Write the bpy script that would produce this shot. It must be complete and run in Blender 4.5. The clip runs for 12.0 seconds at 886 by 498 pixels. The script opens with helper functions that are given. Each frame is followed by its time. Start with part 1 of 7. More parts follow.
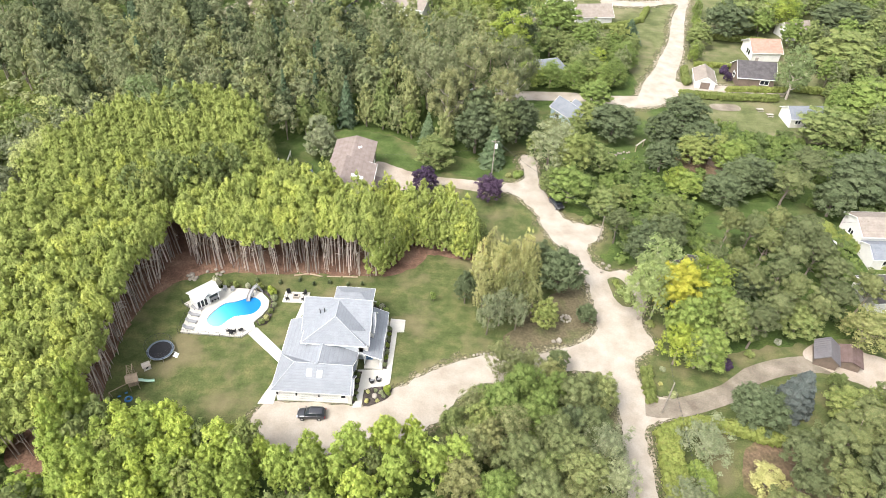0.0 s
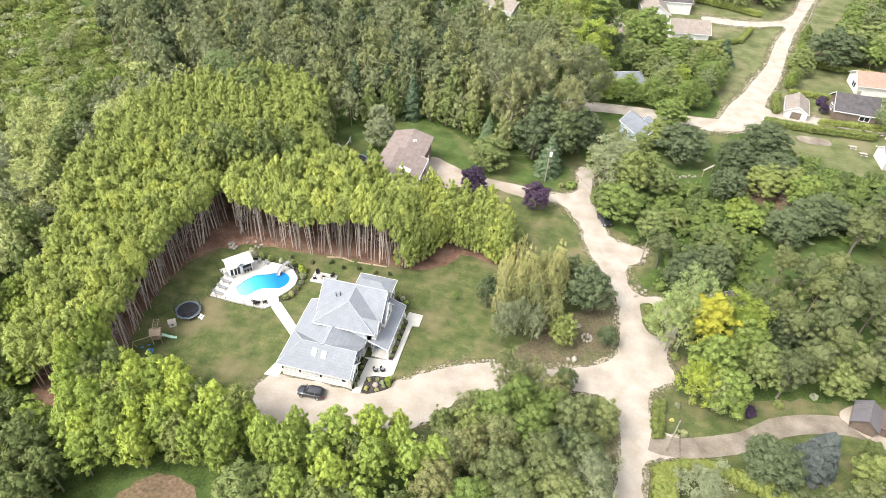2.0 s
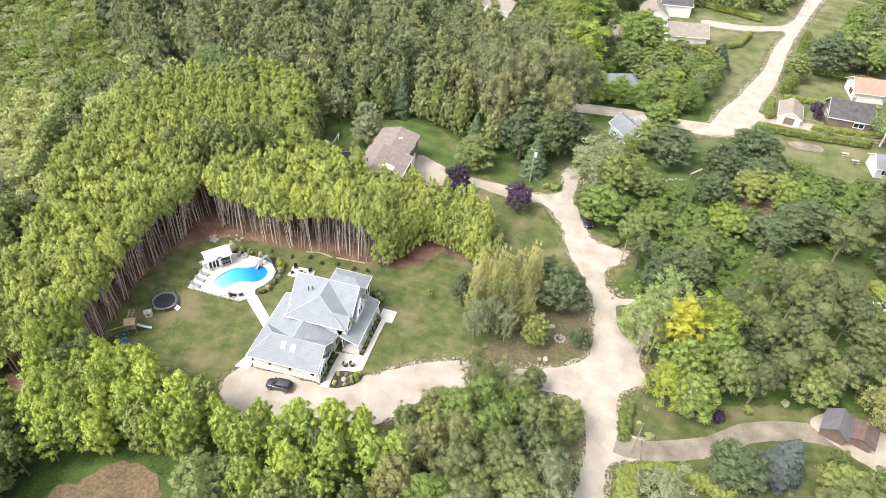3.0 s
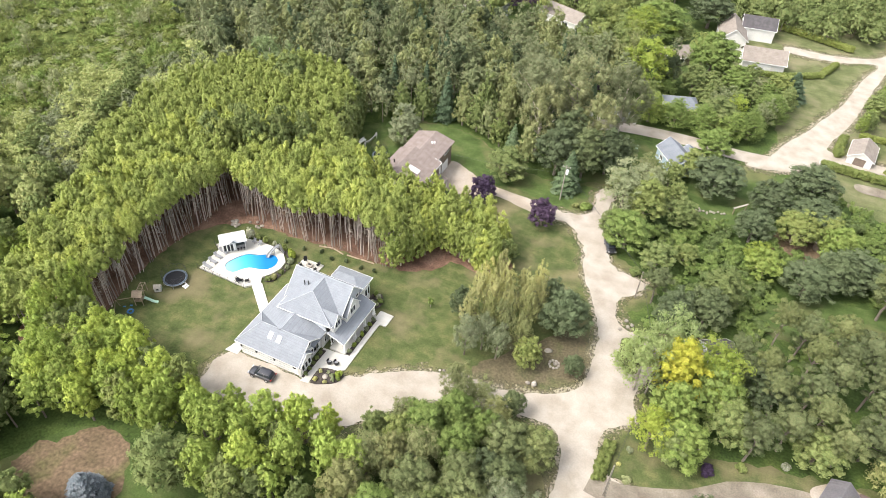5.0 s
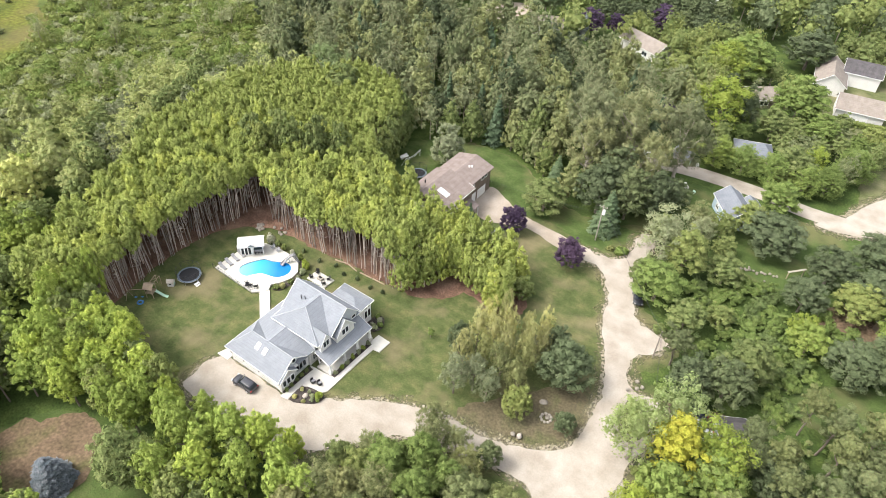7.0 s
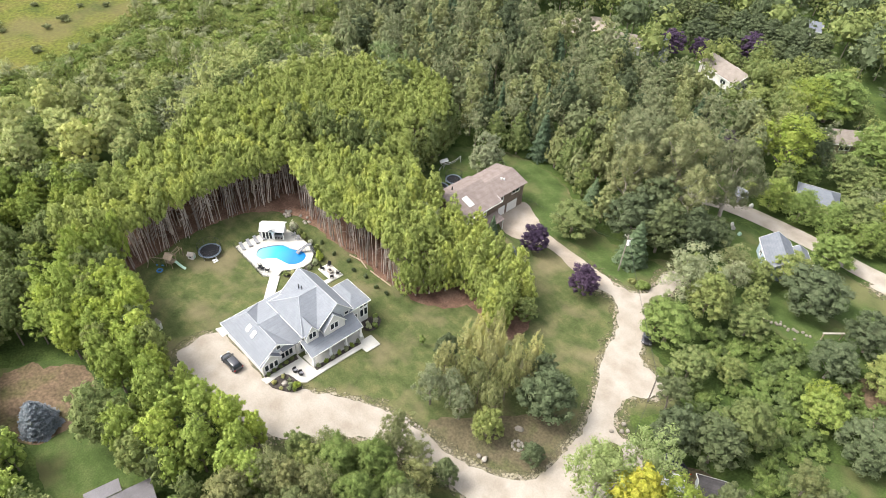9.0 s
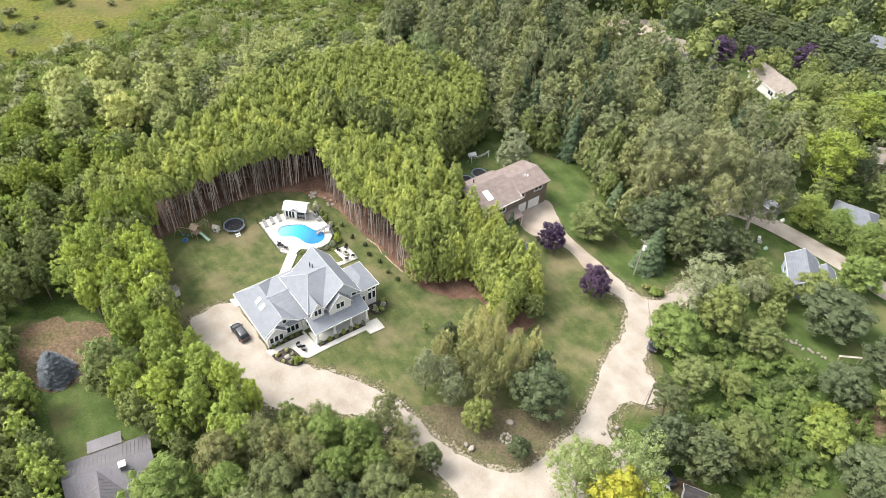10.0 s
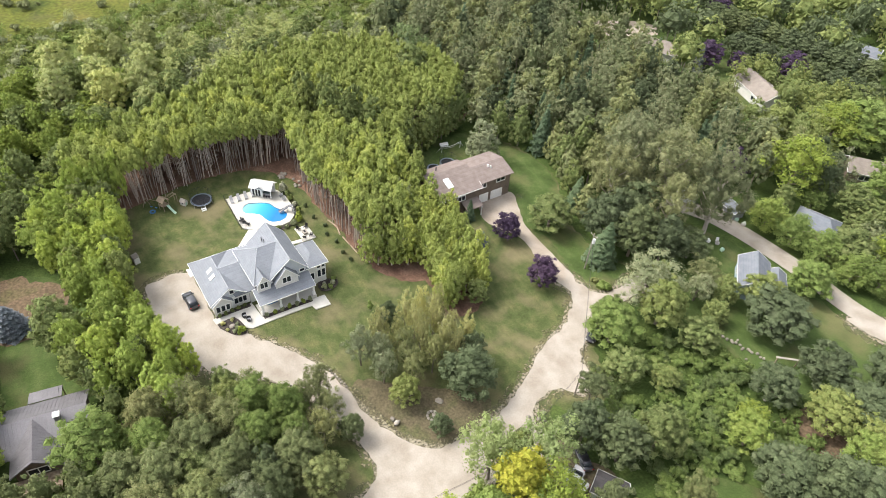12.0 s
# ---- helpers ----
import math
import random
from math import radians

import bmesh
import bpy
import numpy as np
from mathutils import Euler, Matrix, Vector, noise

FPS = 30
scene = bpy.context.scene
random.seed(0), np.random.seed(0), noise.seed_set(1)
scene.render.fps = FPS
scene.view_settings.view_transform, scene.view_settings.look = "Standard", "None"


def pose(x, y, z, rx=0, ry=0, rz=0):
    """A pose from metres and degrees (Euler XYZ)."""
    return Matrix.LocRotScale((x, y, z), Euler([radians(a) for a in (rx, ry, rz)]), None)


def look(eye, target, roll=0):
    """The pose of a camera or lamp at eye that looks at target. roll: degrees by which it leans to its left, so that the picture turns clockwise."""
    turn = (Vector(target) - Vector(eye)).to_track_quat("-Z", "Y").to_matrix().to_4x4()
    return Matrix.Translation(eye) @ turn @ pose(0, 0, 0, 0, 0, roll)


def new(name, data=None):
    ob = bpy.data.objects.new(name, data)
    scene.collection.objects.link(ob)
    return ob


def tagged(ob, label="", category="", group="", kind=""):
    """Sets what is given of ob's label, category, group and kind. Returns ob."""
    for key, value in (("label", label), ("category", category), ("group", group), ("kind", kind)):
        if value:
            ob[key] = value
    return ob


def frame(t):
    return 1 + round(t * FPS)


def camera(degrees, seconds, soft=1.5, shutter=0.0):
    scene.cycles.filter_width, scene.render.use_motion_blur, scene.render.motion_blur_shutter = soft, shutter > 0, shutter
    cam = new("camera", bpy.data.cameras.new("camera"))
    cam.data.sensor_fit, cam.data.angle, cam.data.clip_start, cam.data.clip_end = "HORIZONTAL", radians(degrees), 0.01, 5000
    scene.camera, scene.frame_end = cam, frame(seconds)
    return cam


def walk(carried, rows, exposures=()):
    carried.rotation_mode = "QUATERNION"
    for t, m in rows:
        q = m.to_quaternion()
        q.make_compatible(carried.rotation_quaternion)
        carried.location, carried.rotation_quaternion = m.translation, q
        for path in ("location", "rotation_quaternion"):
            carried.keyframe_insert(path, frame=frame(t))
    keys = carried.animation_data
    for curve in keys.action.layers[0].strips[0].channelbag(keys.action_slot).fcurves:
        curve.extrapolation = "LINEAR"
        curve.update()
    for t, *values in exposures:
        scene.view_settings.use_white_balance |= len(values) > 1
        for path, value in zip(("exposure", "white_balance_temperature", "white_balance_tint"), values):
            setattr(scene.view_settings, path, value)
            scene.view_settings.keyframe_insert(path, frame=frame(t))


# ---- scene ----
cam = camera(66.3, 12.0, 0.6)
PATH = [
    (0, (7.534, 2.121, 93.577), (7.502, 3.616, 92.249), 2.8),
    (0.5, (10.314, 2.625, 93.566), (10.229, 4.117, 92.237), 2.8),
    (1, (13.288, 3.157, 93.543), (13.102, 4.637, 92.21), 2.9),
    (1.5, (16.596, 3.711, 93.513), (16.309, 5.171, 92.176), 2.9),
    (2, (20.212, 4.236, 93.526), (19.899, 5.69, 92.189), 3.0),
    (2.5, (23.789, 4.753, 93.546), (23.484, 6.209, 92.21), 3.2),
    (3, (27.095, 5.454, 93.586), (26.744, 6.899, 92.249), 3.3),
    (5, (40.271, 12.7, 93.676), (39.683, 14.063, 92.336), 3.2),
    (5.5, (43.219, 15.452, 93.646), (42.566, 16.788, 92.309), 3.0),
    (6, (45.871, 18.772, 93.608), (45.152, 20.076, 92.273), 2.9),
    (6.5, (48.378, 22.448, 93.56), (47.595, 23.718, 92.228), 2.8),
    (7, (50.953, 26.032, 93.555), (50.11, 27.267, 92.227), 2.7),
    (9, (62.253, 38.36, 94.007), (61.193, 39.411, 92.676), 3.0),
    (9.5, (65.488, 40.844, 94.105), (64.379, 41.833, 92.766), 3.2),
    (10, (68.785, 43.159, 94.223), (67.628, 44.085, 92.88), 3.3),
    (10.5, (71.988, 45.458, 94.352), (70.787, 46.318, 93.004), 3.4),
    (11, (75.01, 47.756, 94.481), (73.798, 48.6, 93.133), 3.7),
    (11.5, (77.841, 50.052, 94.593), (76.637, 50.911, 93.246), 4.2),
    (12, (80.484, 52.34, 94.661), (79.285, 53.207, 93.315), 4.4),
]
walk(cam, [(t, look(eye, target, roll)) for t, eye, target, roll in PATH], [(0, 1.6), (3, 1.57), (6, 1.5), (9, 1.5), (11, 1.44), (12, 1.36)])

# world, sun, exposure
SUN_UP, SUN_TURN = radians(55), radians(225)
world = bpy.data.worlds.new("world")
scene.world = world
world.use_nodes = True
wn = world.node_tree
sky = wn.nodes.new("ShaderNodeTexSky")
sky.sky_type = "NISHITA"
sky.sun_disc = False
sky.sun_elevation, sky.sun_rotation = SUN_UP, SUN_TURN
sky.air_density, sky.dust_density, sky.ozone_density = 1.0, 4.0, 1.0
wn.nodes["Background"].inputs[1].default_value = 0.165
soft_sky = wn.nodes.new("ShaderNodeHueSaturation")
soft_sky.inputs["Saturation"].default_value = 0.3
wn.links.new(sky.outputs[0], soft_sky.inputs["Color"])
wn.links.new(soft_sky.outputs[0], wn.nodes["Background"].inputs[0])
sun = new("sun", bpy.data.lights.new("sun", "SUN"))
sun.data.energy, sun.data.angle, sun.data.color = 1.0, radians(18), (1.0, 0.96, 0.88)
to_sun = Vector((math.sin(SUN_TURN) * math.cos(SUN_UP), math.cos(SUN_TURN) * math.cos(SUN_UP), math.sin(SUN_UP)))
sun.matrix_world = look(to_sun * 300, (0, 0, 0))


# ---- materials ----
def nodes_of(name):
    m = bpy.data.materials.new(name)
    m.use_nodes = True
    return m, m.node_tree, m.node_tree.nodes["Principled BSDF"]


def noise_node(nt, scale, detail=4, where="Position"):
    n = nt.nodes.new("ShaderNodeTexNoise")
    n.inputs["Scale"].default_value, n.inputs["Detail"].default_value = scale, detail
    if where == "Position":
        g = nt.nodes.new("ShaderNodeNewGeometry")
        nt.links.new(g.outputs["Position"], n.inputs["Vector"])
    else:
        g = nt.nodes.new("ShaderNodeTexCoord")
        nt.links.new(g.outputs["Object"], n.inputs["Vector"])
    return n.outputs["Fac"]


def ramp(nt, fac, stops):
    r = nt.nodes.new("ShaderNodeValToRGB")
    e = r.color_ramp.elements
    while len(e) < len(stops):
        e.new(0.5)
    for el, (p, c) in zip(e, stops):
        el.position, el.color = p, (*c, 1)
    nt.links.new(fac, r.inputs[0])
    return r.outputs[0]


def mixc(nt, fac, a, b, kind="MIX"):
    m = nt.nodes.new("ShaderNodeMix")
    m.data_type, m.blend_type = "RGBA", kind
    for sock, v in ((m.inputs[0], fac), (m.inputs[6], a), (m.inputs[7], b)):
        if isinstance(v, (int, float)):
            sock.default_value = v
        elif isinstance(v, tuple):
            sock.default_value = (*v, 1)
        else:
            nt.links.new(v, sock)
    return m.outputs[2]


def bump(nt, bsdf, fac, strength, distance=0.1):
    b = nt.nodes.new("ShaderNodeBump")
    b.inputs["Strength"].default_value, b.inputs["Distance"].default_value = strength, distance
    nt.links.new(fac, b.inputs["Height"])
    nt.links.new(b.outputs[0], bsdf.inputs["Normal"])


def plain(name, a, b, scale=3.0, fine=20.0, rough=0.7, metal=0.0, relief=0.2, where="Object", random=0.0):
    """A surface of two tones mottled at two scales."""
    m, nt, p = nodes_of(name)
    big = ramp(nt, noise_node(nt, scale, 3, where), [(0.35, a), (0.65, b)])
    small = noise_node(nt, fine, 3, where)
    c = mixc(nt, 0.35, big, ramp(nt, small, [(0.3, tuple(v * 0.7 for v in a)), (0.7, tuple(min(1, v * 1.2) for v in b))]))
    if random:
        o = nt.nodes.new("ShaderNodeObjectInfo")
        c = mixc(nt, 1.0, c, ramp(nt, o.outputs["Random"], [(0, (1 - random,) * 3), (1, (1 + random,) * 3)]), "MULTIPLY")
    nt.links.new(c, p.inputs["Base Color"])
    p.inputs["Roughness"].default_value, p.inputs["Metallic"].default_value = rough, metal
    if relief:
        bump(nt, p, small, relief)
    return m


def ground_mat(name, tones, scale, fine, wide=0.03, relief=0.5, tint=None, grain=0.55, streak=0.0):
    """Ground: patches metres wide, mottling and grain."""
    m, nt, p = nodes_of(name)
    f1, f2, f3 = noise_node(nt, scale, 5), noise_node(nt, fine, 4), noise_node(nt, wide, 8)
    n = len(tones) - 1
    c = ramp(nt, f1, [(0.3 + 0.4 * i / n, t) for i, t in enumerate(tones)])
    c = mixc(nt, grain, c, ramp(nt, f2, [(0.32, (0.4, 0.4, 0.4)), (0.68, (1.5, 1.5, 1.5))]), "MULTIPLY")
    if streak:
        g = nt.nodes.new("ShaderNodeNewGeometry")
        mp = nt.nodes.new("ShaderNodeMapping")
        mp.inputs["Rotation"].default_value = (0, 0, radians(38))
        mp.inputs["Scale"].default_value = (0.12, 1.1, 1)
        nt.links.new(g.outputs["Position"], mp.inputs["Vector"])
        sn = nt.nodes.new("ShaderNodeTexNoise")
        sn.inputs["Scale"].default_value, sn.inputs["Detail"].default_value = 0.9, 5
        nt.links.new(mp.outputs[0], sn.inputs["Vector"])
        c = mixc(nt, streak, c, ramp(nt, sn.outputs["Fac"], [(0.35, (0.7, 0.74, 0.66)), (0.65, (1.28, 1.22, 1.22))]), "MULTIPLY")
    if tint:
        c = mixc(nt, ramp(nt, f3, [(0.5, (0, 0, 0)), (0.65, (1, 1, 1))]), c, mixc(nt, 0.6, c, tint))
    nt.links.new(c, p.inputs["Base Color"])
    p.inputs["Roughness"].default_value = 0.95
    p.inputs["Specular IOR Level"].default_value = 0.2
    bump(nt, p, f2, relief, 0.15)
    return m


def speckled(base, name, cover):
    """A copy of a ground material that lies in patches, with the ground beneath showing between them."""
    m = base.copy()
    m.name = name
    nt = m.node_tree
    p, out = nt.nodes["Principled BSDF"], nt.nodes["Material Output"]
    hole = nt.nodes.new("ShaderNodeBsdfTransparent")
    mx = nt.nodes.new("ShaderNodeMixShader")
    f = ramp(nt, noise_node(nt, 2.2, 8), [(cover - 0.16, (0, 0, 0)), (cover + 0.16, (1, 1, 1))])
    nt.links.new(f, mx.inputs[0])
    nt.links.new(hole.outputs[0], mx.inputs[1])
    nt.links.new(p.outputs[0], mx.inputs[2])
    nt.links.new(mx.outputs[0], out.inputs[0])
    return m


def leaf_mat(name, dark, light, tip=None, spread=0.23):
    dark, light, tip = (tuple(v * k * s for v, k in zip(c, (2.25, 1.98, 2.25))) for c, s in ((dark, 1.65), (light, 1.0), (tip or light, 0.82)))
    m, nt, p = nodes_of(name)
    g = nt.nodes.new("ShaderNodeNewGeometry")
    o = nt.nodes.new("ShaderNodeObjectInfo")
    c = ramp(nt, g.outputs["Random Per Island"], [(0.0, dark), (0.62, light), (1.0, tip)])
    c = mixc(nt, 0.4, c, ramp(nt, noise_node(nt, 0.55, 4), [(0.35, tuple(v * 0.72 for v in light)), (0.65, tuple(v * 1.12 for v in tip))]))
    c = mixc(nt, 0.5, c, ramp(nt, noise_node(nt, 5.5, 2), [(0.37, (0.62, 0.62, 0.62)), (0.63, (1.38, 1.38, 1.38))]), "MULTIPLY")
    c = mixc(nt, 1.0, c, ramp(nt, o.outputs["Random"], [(0, (1 - spread, 1 - spread, 1 - spread)), (0.5, (1, 1, 1)), (1, (1 + spread, 1 + spread * 0.7, 1))]), "MULTIPLY")
    nt.links.new(c, p.inputs["Base Color"])
    p.inputs["Roughness"].default_value = 0.7
    p.inputs["Specular IOR Level"].default_value = 0.15
    bump(nt, p, noise_node(nt, 4.5, 3), 0.6, 0.22)
    tr = nt.nodes.new("ShaderNodeBsdfTranslucent")
    nt.links.new(c, tr.inputs["Color"])
    mx = nt.nodes.new("ShaderNodeMixShader")
    mx.inputs[0].default_value = 0.24
    nt.links.new(p.outputs[0], mx.inputs[1])
    nt.links.new(tr.outputs[0], mx.inputs[2])
    nt.links.new(mx.outputs[0], nt.nodes["Material Output"].inputs[0])
    return m


def shingles(name, a, b, course=0.3):
    """Roof shingles: courses across the slope, mottled tab by tab."""
    m, nt, p = nodes_of(name)
    g = nt.nodes.new("ShaderNodeNewGeometry")
    s = nt.nodes.new("ShaderNodeSeparateXYZ")
    nt.links.new(g.outputs["Position"], s.inputs[0])
    w = nt.nodes.new("ShaderNodeMath")
    w.operation = "MULTIPLY"
    w.inputs[1].default_value = 1 / course
    nt.links.new(s.outputs["Z"], w.inputs[0])
    fr = nt.nodes.new("ShaderNodeMath")
    fr.operation = "FRACT"
    nt.links.new(w.outputs[0], fr.inputs[0])
    c = ramp(nt, noise_node(nt, 0.9, 4), [(0.3, a), (0.7, b)])
    c = mixc(nt, 0.6, c, ramp(nt, noise_node(nt, 7.0, 2), [(0.3, (0.8, 0.8, 0.8)), (0.7, (1.16, 1.16, 1.16))]), "MULTIPLY")
    c = mixc(nt, 0.28, c, ramp(nt, fr.outputs[0], [(0.0, (0.55, 0.55, 0.55)), (0.25, (1, 1, 1)), (1.0, (1.05, 1.05, 1.05))]), "MULTIPLY")
    nt.links.new(c, p.inputs["Base Color"])
    p.inputs["Roughness"].default_value = 0.95
    p.inputs["Specular IOR Level"].default_value = 0.15
    bump(nt, p, fr.outputs[0], 0.4, 0.03)
    return m


M_UNDER = ground_mat("undergrowth", [(0.03, 0.05, 0.012), (0.055, 0.085, 0.02), (0.09, 0.12, 0.03)], 0.25, 2.5)
M_LAWN = ground_mat("lawn_grass", [(0.048, 0.066, 0.02), (0.077, 0.094, 0.032), (0.12, 0.12, 0.05)], 0.4, 4.0, 0.11, 0.5, (0.2, 0.158, 0.095), 0.35, 0.35)
M_LAWN_GREEN = ground_mat("shady_lawn_grass", [(0.042, 0.066, 0.017), (0.062, 0.094, 0.025), (0.09, 0.116, 0.038)], 0.3, 4.0, 0.11, 0.5, (0.14, 0.125, 0.06), 0.35, 0.25)
M_LAWN_PALE = ground_mat("dry_village_grass", [(0.07, 0.085, 0.03), (0.105, 0.118, 0.048), (0.15, 0.15, 0.075)], 0.25, 4.0, 0.11, 0.5, (0.2, 0.17, 0.105), 0.35, 0.3)
M_VERGE = ground_mat("dry_verge", [(0.1, 0.105, 0.045), (0.17, 0.155, 0.085), (0.24, 0.21, 0.145)], 1.1, 5.0, 0.1, 0.4)
M_VERGE_THIN = speckled(M_VERGE, "thin_dry_verge", 0.53)
M_VERGE_PALE = speckled(ground_mat("dusty_verge", [(0.17, 0.155, 0.095), (0.24, 0.21, 0.15), (0.29, 0.25, 0.2)], 0.9, 5.0, 0.1, 0.4), "worn_dusty_verge", 0.43)
M_MEADOW = ground_mat("meadow_grass", [(0.045, 0.062, 0.01), (0.09, 0.1, 0.014), (0.115, 0.105, 0.024)], 0.09, 0.9, 0.05, 0.8, (0.12, 0.098, 0.042), 0.6)
M_LITTER = ground_mat("needle_litter", [(0.1, 0.056, 0.04), (0.165, 0.097, 0.068), (0.23, 0.145, 0.103)], 0.3, 3.5)
M_EARTH = ground_mat("bare_earth", [(0.1, 0.076, 0.044), (0.155, 0.108, 0.07), (0.1, 0.095, 0.04)], 0.2, 2.0)
# darker olive copy of the bare earth, with tree shade put into its colour
M_SHADE = ground_mat("shade_toned_earth", [(0.08, 0.068, 0.038), (0.115, 0.095, 0.058), (0.08, 0.086, 0.035)], 0.25, 2.5)
M_GRAVEL = ground_mat("pale_gravel", [(0.268, 0.23, 0.188), (0.33, 0.29, 0.243), (0.38, 0.338, 0.288)], 0.3, 4.0, 0.05, 0.15, None, 0.12)
M_TRACK = ground_mat("grey_gravel", [(0.24, 0.195, 0.155), (0.32, 0.27, 0.22), (0.38, 0.33, 0.28)], 0.2, 4.0, 0.05, 0.3, None, 0.2)
M_LANE = ground_mat("brown_lane_dirt", [(0.135, 0.112, 0.085), (0.19, 0.162, 0.128), (0.26, 0.224, 0.182)], 0.3, 4.0, 0.05, 0.3, None, 0.25)
M_ROUGH = ground_mat("rough_grass", [(0.048, 0.066, 0.014), (0.078, 0.1, 0.022), (0.112, 0.128, 0.036)], 0.3, 2.2, 0.04, 0.8)
M_CONC = ground_mat("pale_concrete", [(0.43, 0.41, 0.37), (0.49, 0.468, 0.425), (0.54, 0.52, 0.475)], 0.5, 5.0, 0.1, 0.05, None, 0.06)
M_MULCH = ground_mat("dark_mulch", [(0.035, 0.028, 0.025), (0.06, 0.05, 0.045), (0.09, 0.075, 0.065)], 1.5, 8.0)

M_PINE = leaf_mat("pine_needles", (0.0651, 0.0946, 0.0208), (0.1347, 0.1812, 0.0435), (0.1863, 0.2288, 0.0613))
M_MAPLE = leaf_mat("maple_leaves", (0.0336, 0.0528, 0.0154), (0.0768, 0.1075, 0.0317), (0.1181, 0.1498, 0.0509))
M_SCRUB = leaf_mat("scrub_leaves", (0.0832, 0.1164, 0.0347), (0.1663, 0.2079, 0.0693), (0.2376, 0.2732, 0.104))
M_DARK = leaf_mat("dark_leaves", (0.0209, 0.032, 0.013), (0.0452, 0.0659, 0.0278), (0.0731, 0.0979, 0.0452))
M_GREYLEAF = leaf_mat("grey_green_leaves", (0.0404, 0.058, 0.0199), (0.0776, 0.1021, 0.0359), (0.1148, 0.1425, 0.0558))
M_GOLD = leaf_mat("olive_brown_leaves", (0.0488, 0.0605, 0.0199), (0.0961, 0.1113, 0.0383), (0.1331, 0.149, 0.0574))
M_NORTH = leaf_mat("tall_wood_leaves", (0.041, 0.0593, 0.0228), (0.0844, 0.1106, 0.0456), (0.1311, 0.1573, 0.0707))
M_OLIVE = leaf_mat("olive_leaves", (0.0459, 0.0628, 0.0216), (0.0935, 0.1152, 0.0424), (0.1394, 0.1617, 0.068))
M_LIME = leaf_mat("lime_leaves", (0.054, 0.0856, 0.0126), (0.1062, 0.1544, 0.0234), (0.153, 0.1953, 0.0378))
M_FRESH = leaf_mat("fresh_leaves", (0.036, 0.0616, 0.0128), (0.0752, 0.1162, 0.0272), (0.112, 0.1566, 0.0424))
M_YELLOW = leaf_mat("yellow_leaves", (0.1138, 0.1419, 0.0165), (0.1895, 0.2129, 0.0248), (0.2543, 0.2655, 0.0379))
M_ASPEN = leaf_mat("aspen_leaves", (0.0495, 0.0793, 0.0232), (0.0875, 0.1295, 0.0464), (0.1354, 0.1822, 0.0789))
M_SILVER = leaf_mat("silver_leaves", (0.0554, 0.0756, 0.0356), (0.1058, 0.1371, 0.0634), (0.1562, 0.1835, 0.099))
M_POPLAR = leaf_mat("poplar_leaves", (0.041, 0.0583, 0.0238), (0.0864, 0.108, 0.0464), (0.1404, 0.162, 0.081))
M_CEDAR = leaf_mat("cedar_sprays", (0.1063, 0.128, 0.0426), (0.1934, 0.2162, 0.0792), (0.255, 0.2728, 0.1139))
M_SPRUCE = leaf_mat("spruce_needles", (0.018, 0.035, 0.016), (0.045, 0.075, 0.035), (0.07, 0.105, 0.055))
M_BLUE = leaf_mat("blue_spruce_needles", (0.034, 0.0478, 0.0476), (0.0723, 0.0957, 0.0952), (0.1105, 0.1348, 0.1318))
M_BLUEGREEN = leaf_mat("blue_green_needles", (0.0263, 0.0374, 0.03), (0.0525, 0.0702, 0.057), (0.0825, 0.1014, 0.0825))
M_SCOTS = leaf_mat("scots_pine_needles", (0.0278, 0.0411, 0.0157), (0.0581, 0.0772, 0.0292), (0.0843, 0.1062, 0.0438))
M_PURPLE = leaf_mat("purple_leaves", (0.013, 0.009, 0.015), (0.028, 0.02, 0.034), (0.052, 0.04, 0.06))
M_BELT = leaf_mat("belt_leaves", (0.0641, 0.102, 0.0197), (0.128, 0.1859, 0.0354), (0.1778, 0.2338, 0.0512))
M_HEDGE = leaf_mat("hedge_leaves", (0.045, 0.0684, 0.0162), (0.0846, 0.1152, 0.0288), (0.1152, 0.144, 0.0414))
M_VINE = leaf_mat("vine_leaves", (0.034, 0.06, 0.013), (0.068, 0.106, 0.026), (0.1, 0.138, 0.04), 0.04)
M_VINE_DARK = leaf_mat("shaded_vine_leaves", (0.026, 0.044, 0.013), (0.05, 0.078, 0.024), (0.078, 0.108, 0.038), 0.04)
M_FLOWER = leaf_mat("white_blossom", (0.055, 0.08, 0.03), (0.17, 0.2, 0.12), (0.28, 0.3, 0.24))
M_BARK = plain("grey_bark", (0.13, 0.1, 0.08), (0.24, 0.2, 0.165), 1.5, 9, 0.9, random=0.25)
M_PALEBARK = plain("pale_pine_bark", (0.26, 0.215, 0.19), (0.47, 0.41, 0.36), 0.5, 6, 0.9, random=0.4)

M_RIDGE = plain("pale_ridge_shingles", (0.3, 0.31, 0.33), (0.38, 0.39, 0.41), 1.5, 9, 0.9)
M_ROOF = shingles("grey_shingles", (0.196, 0.208, 0.23), (0.23, 0.242, 0.262))
M_COTTAGEROOF = shingles("blue_grey_shingles", (0.15, 0.162, 0.185), (0.19, 0.203, 0.225))
M_BROWNROOF = shingles("brown_shingles", (0.175, 0.14, 0.125), (0.23, 0.188, 0.17))
M_TANROOF = shingles("tan_shingles", (0.2, 0.17, 0.145), (0.26, 0.225, 0.195))
M_DARKROOF = shingles("dark_shingles", (0.065, 0.06, 0.062), (0.1, 0.092, 0.094))
M_SALMONROOF = shingles("salmon_shingles", (0.28, 0.17, 0.13), (0.35, 0.22, 0.175))
M_REDROOF = shingles("red_brown_shingles", (0.1, 0.068, 0.062), (0.14, 0.1, 0.092))
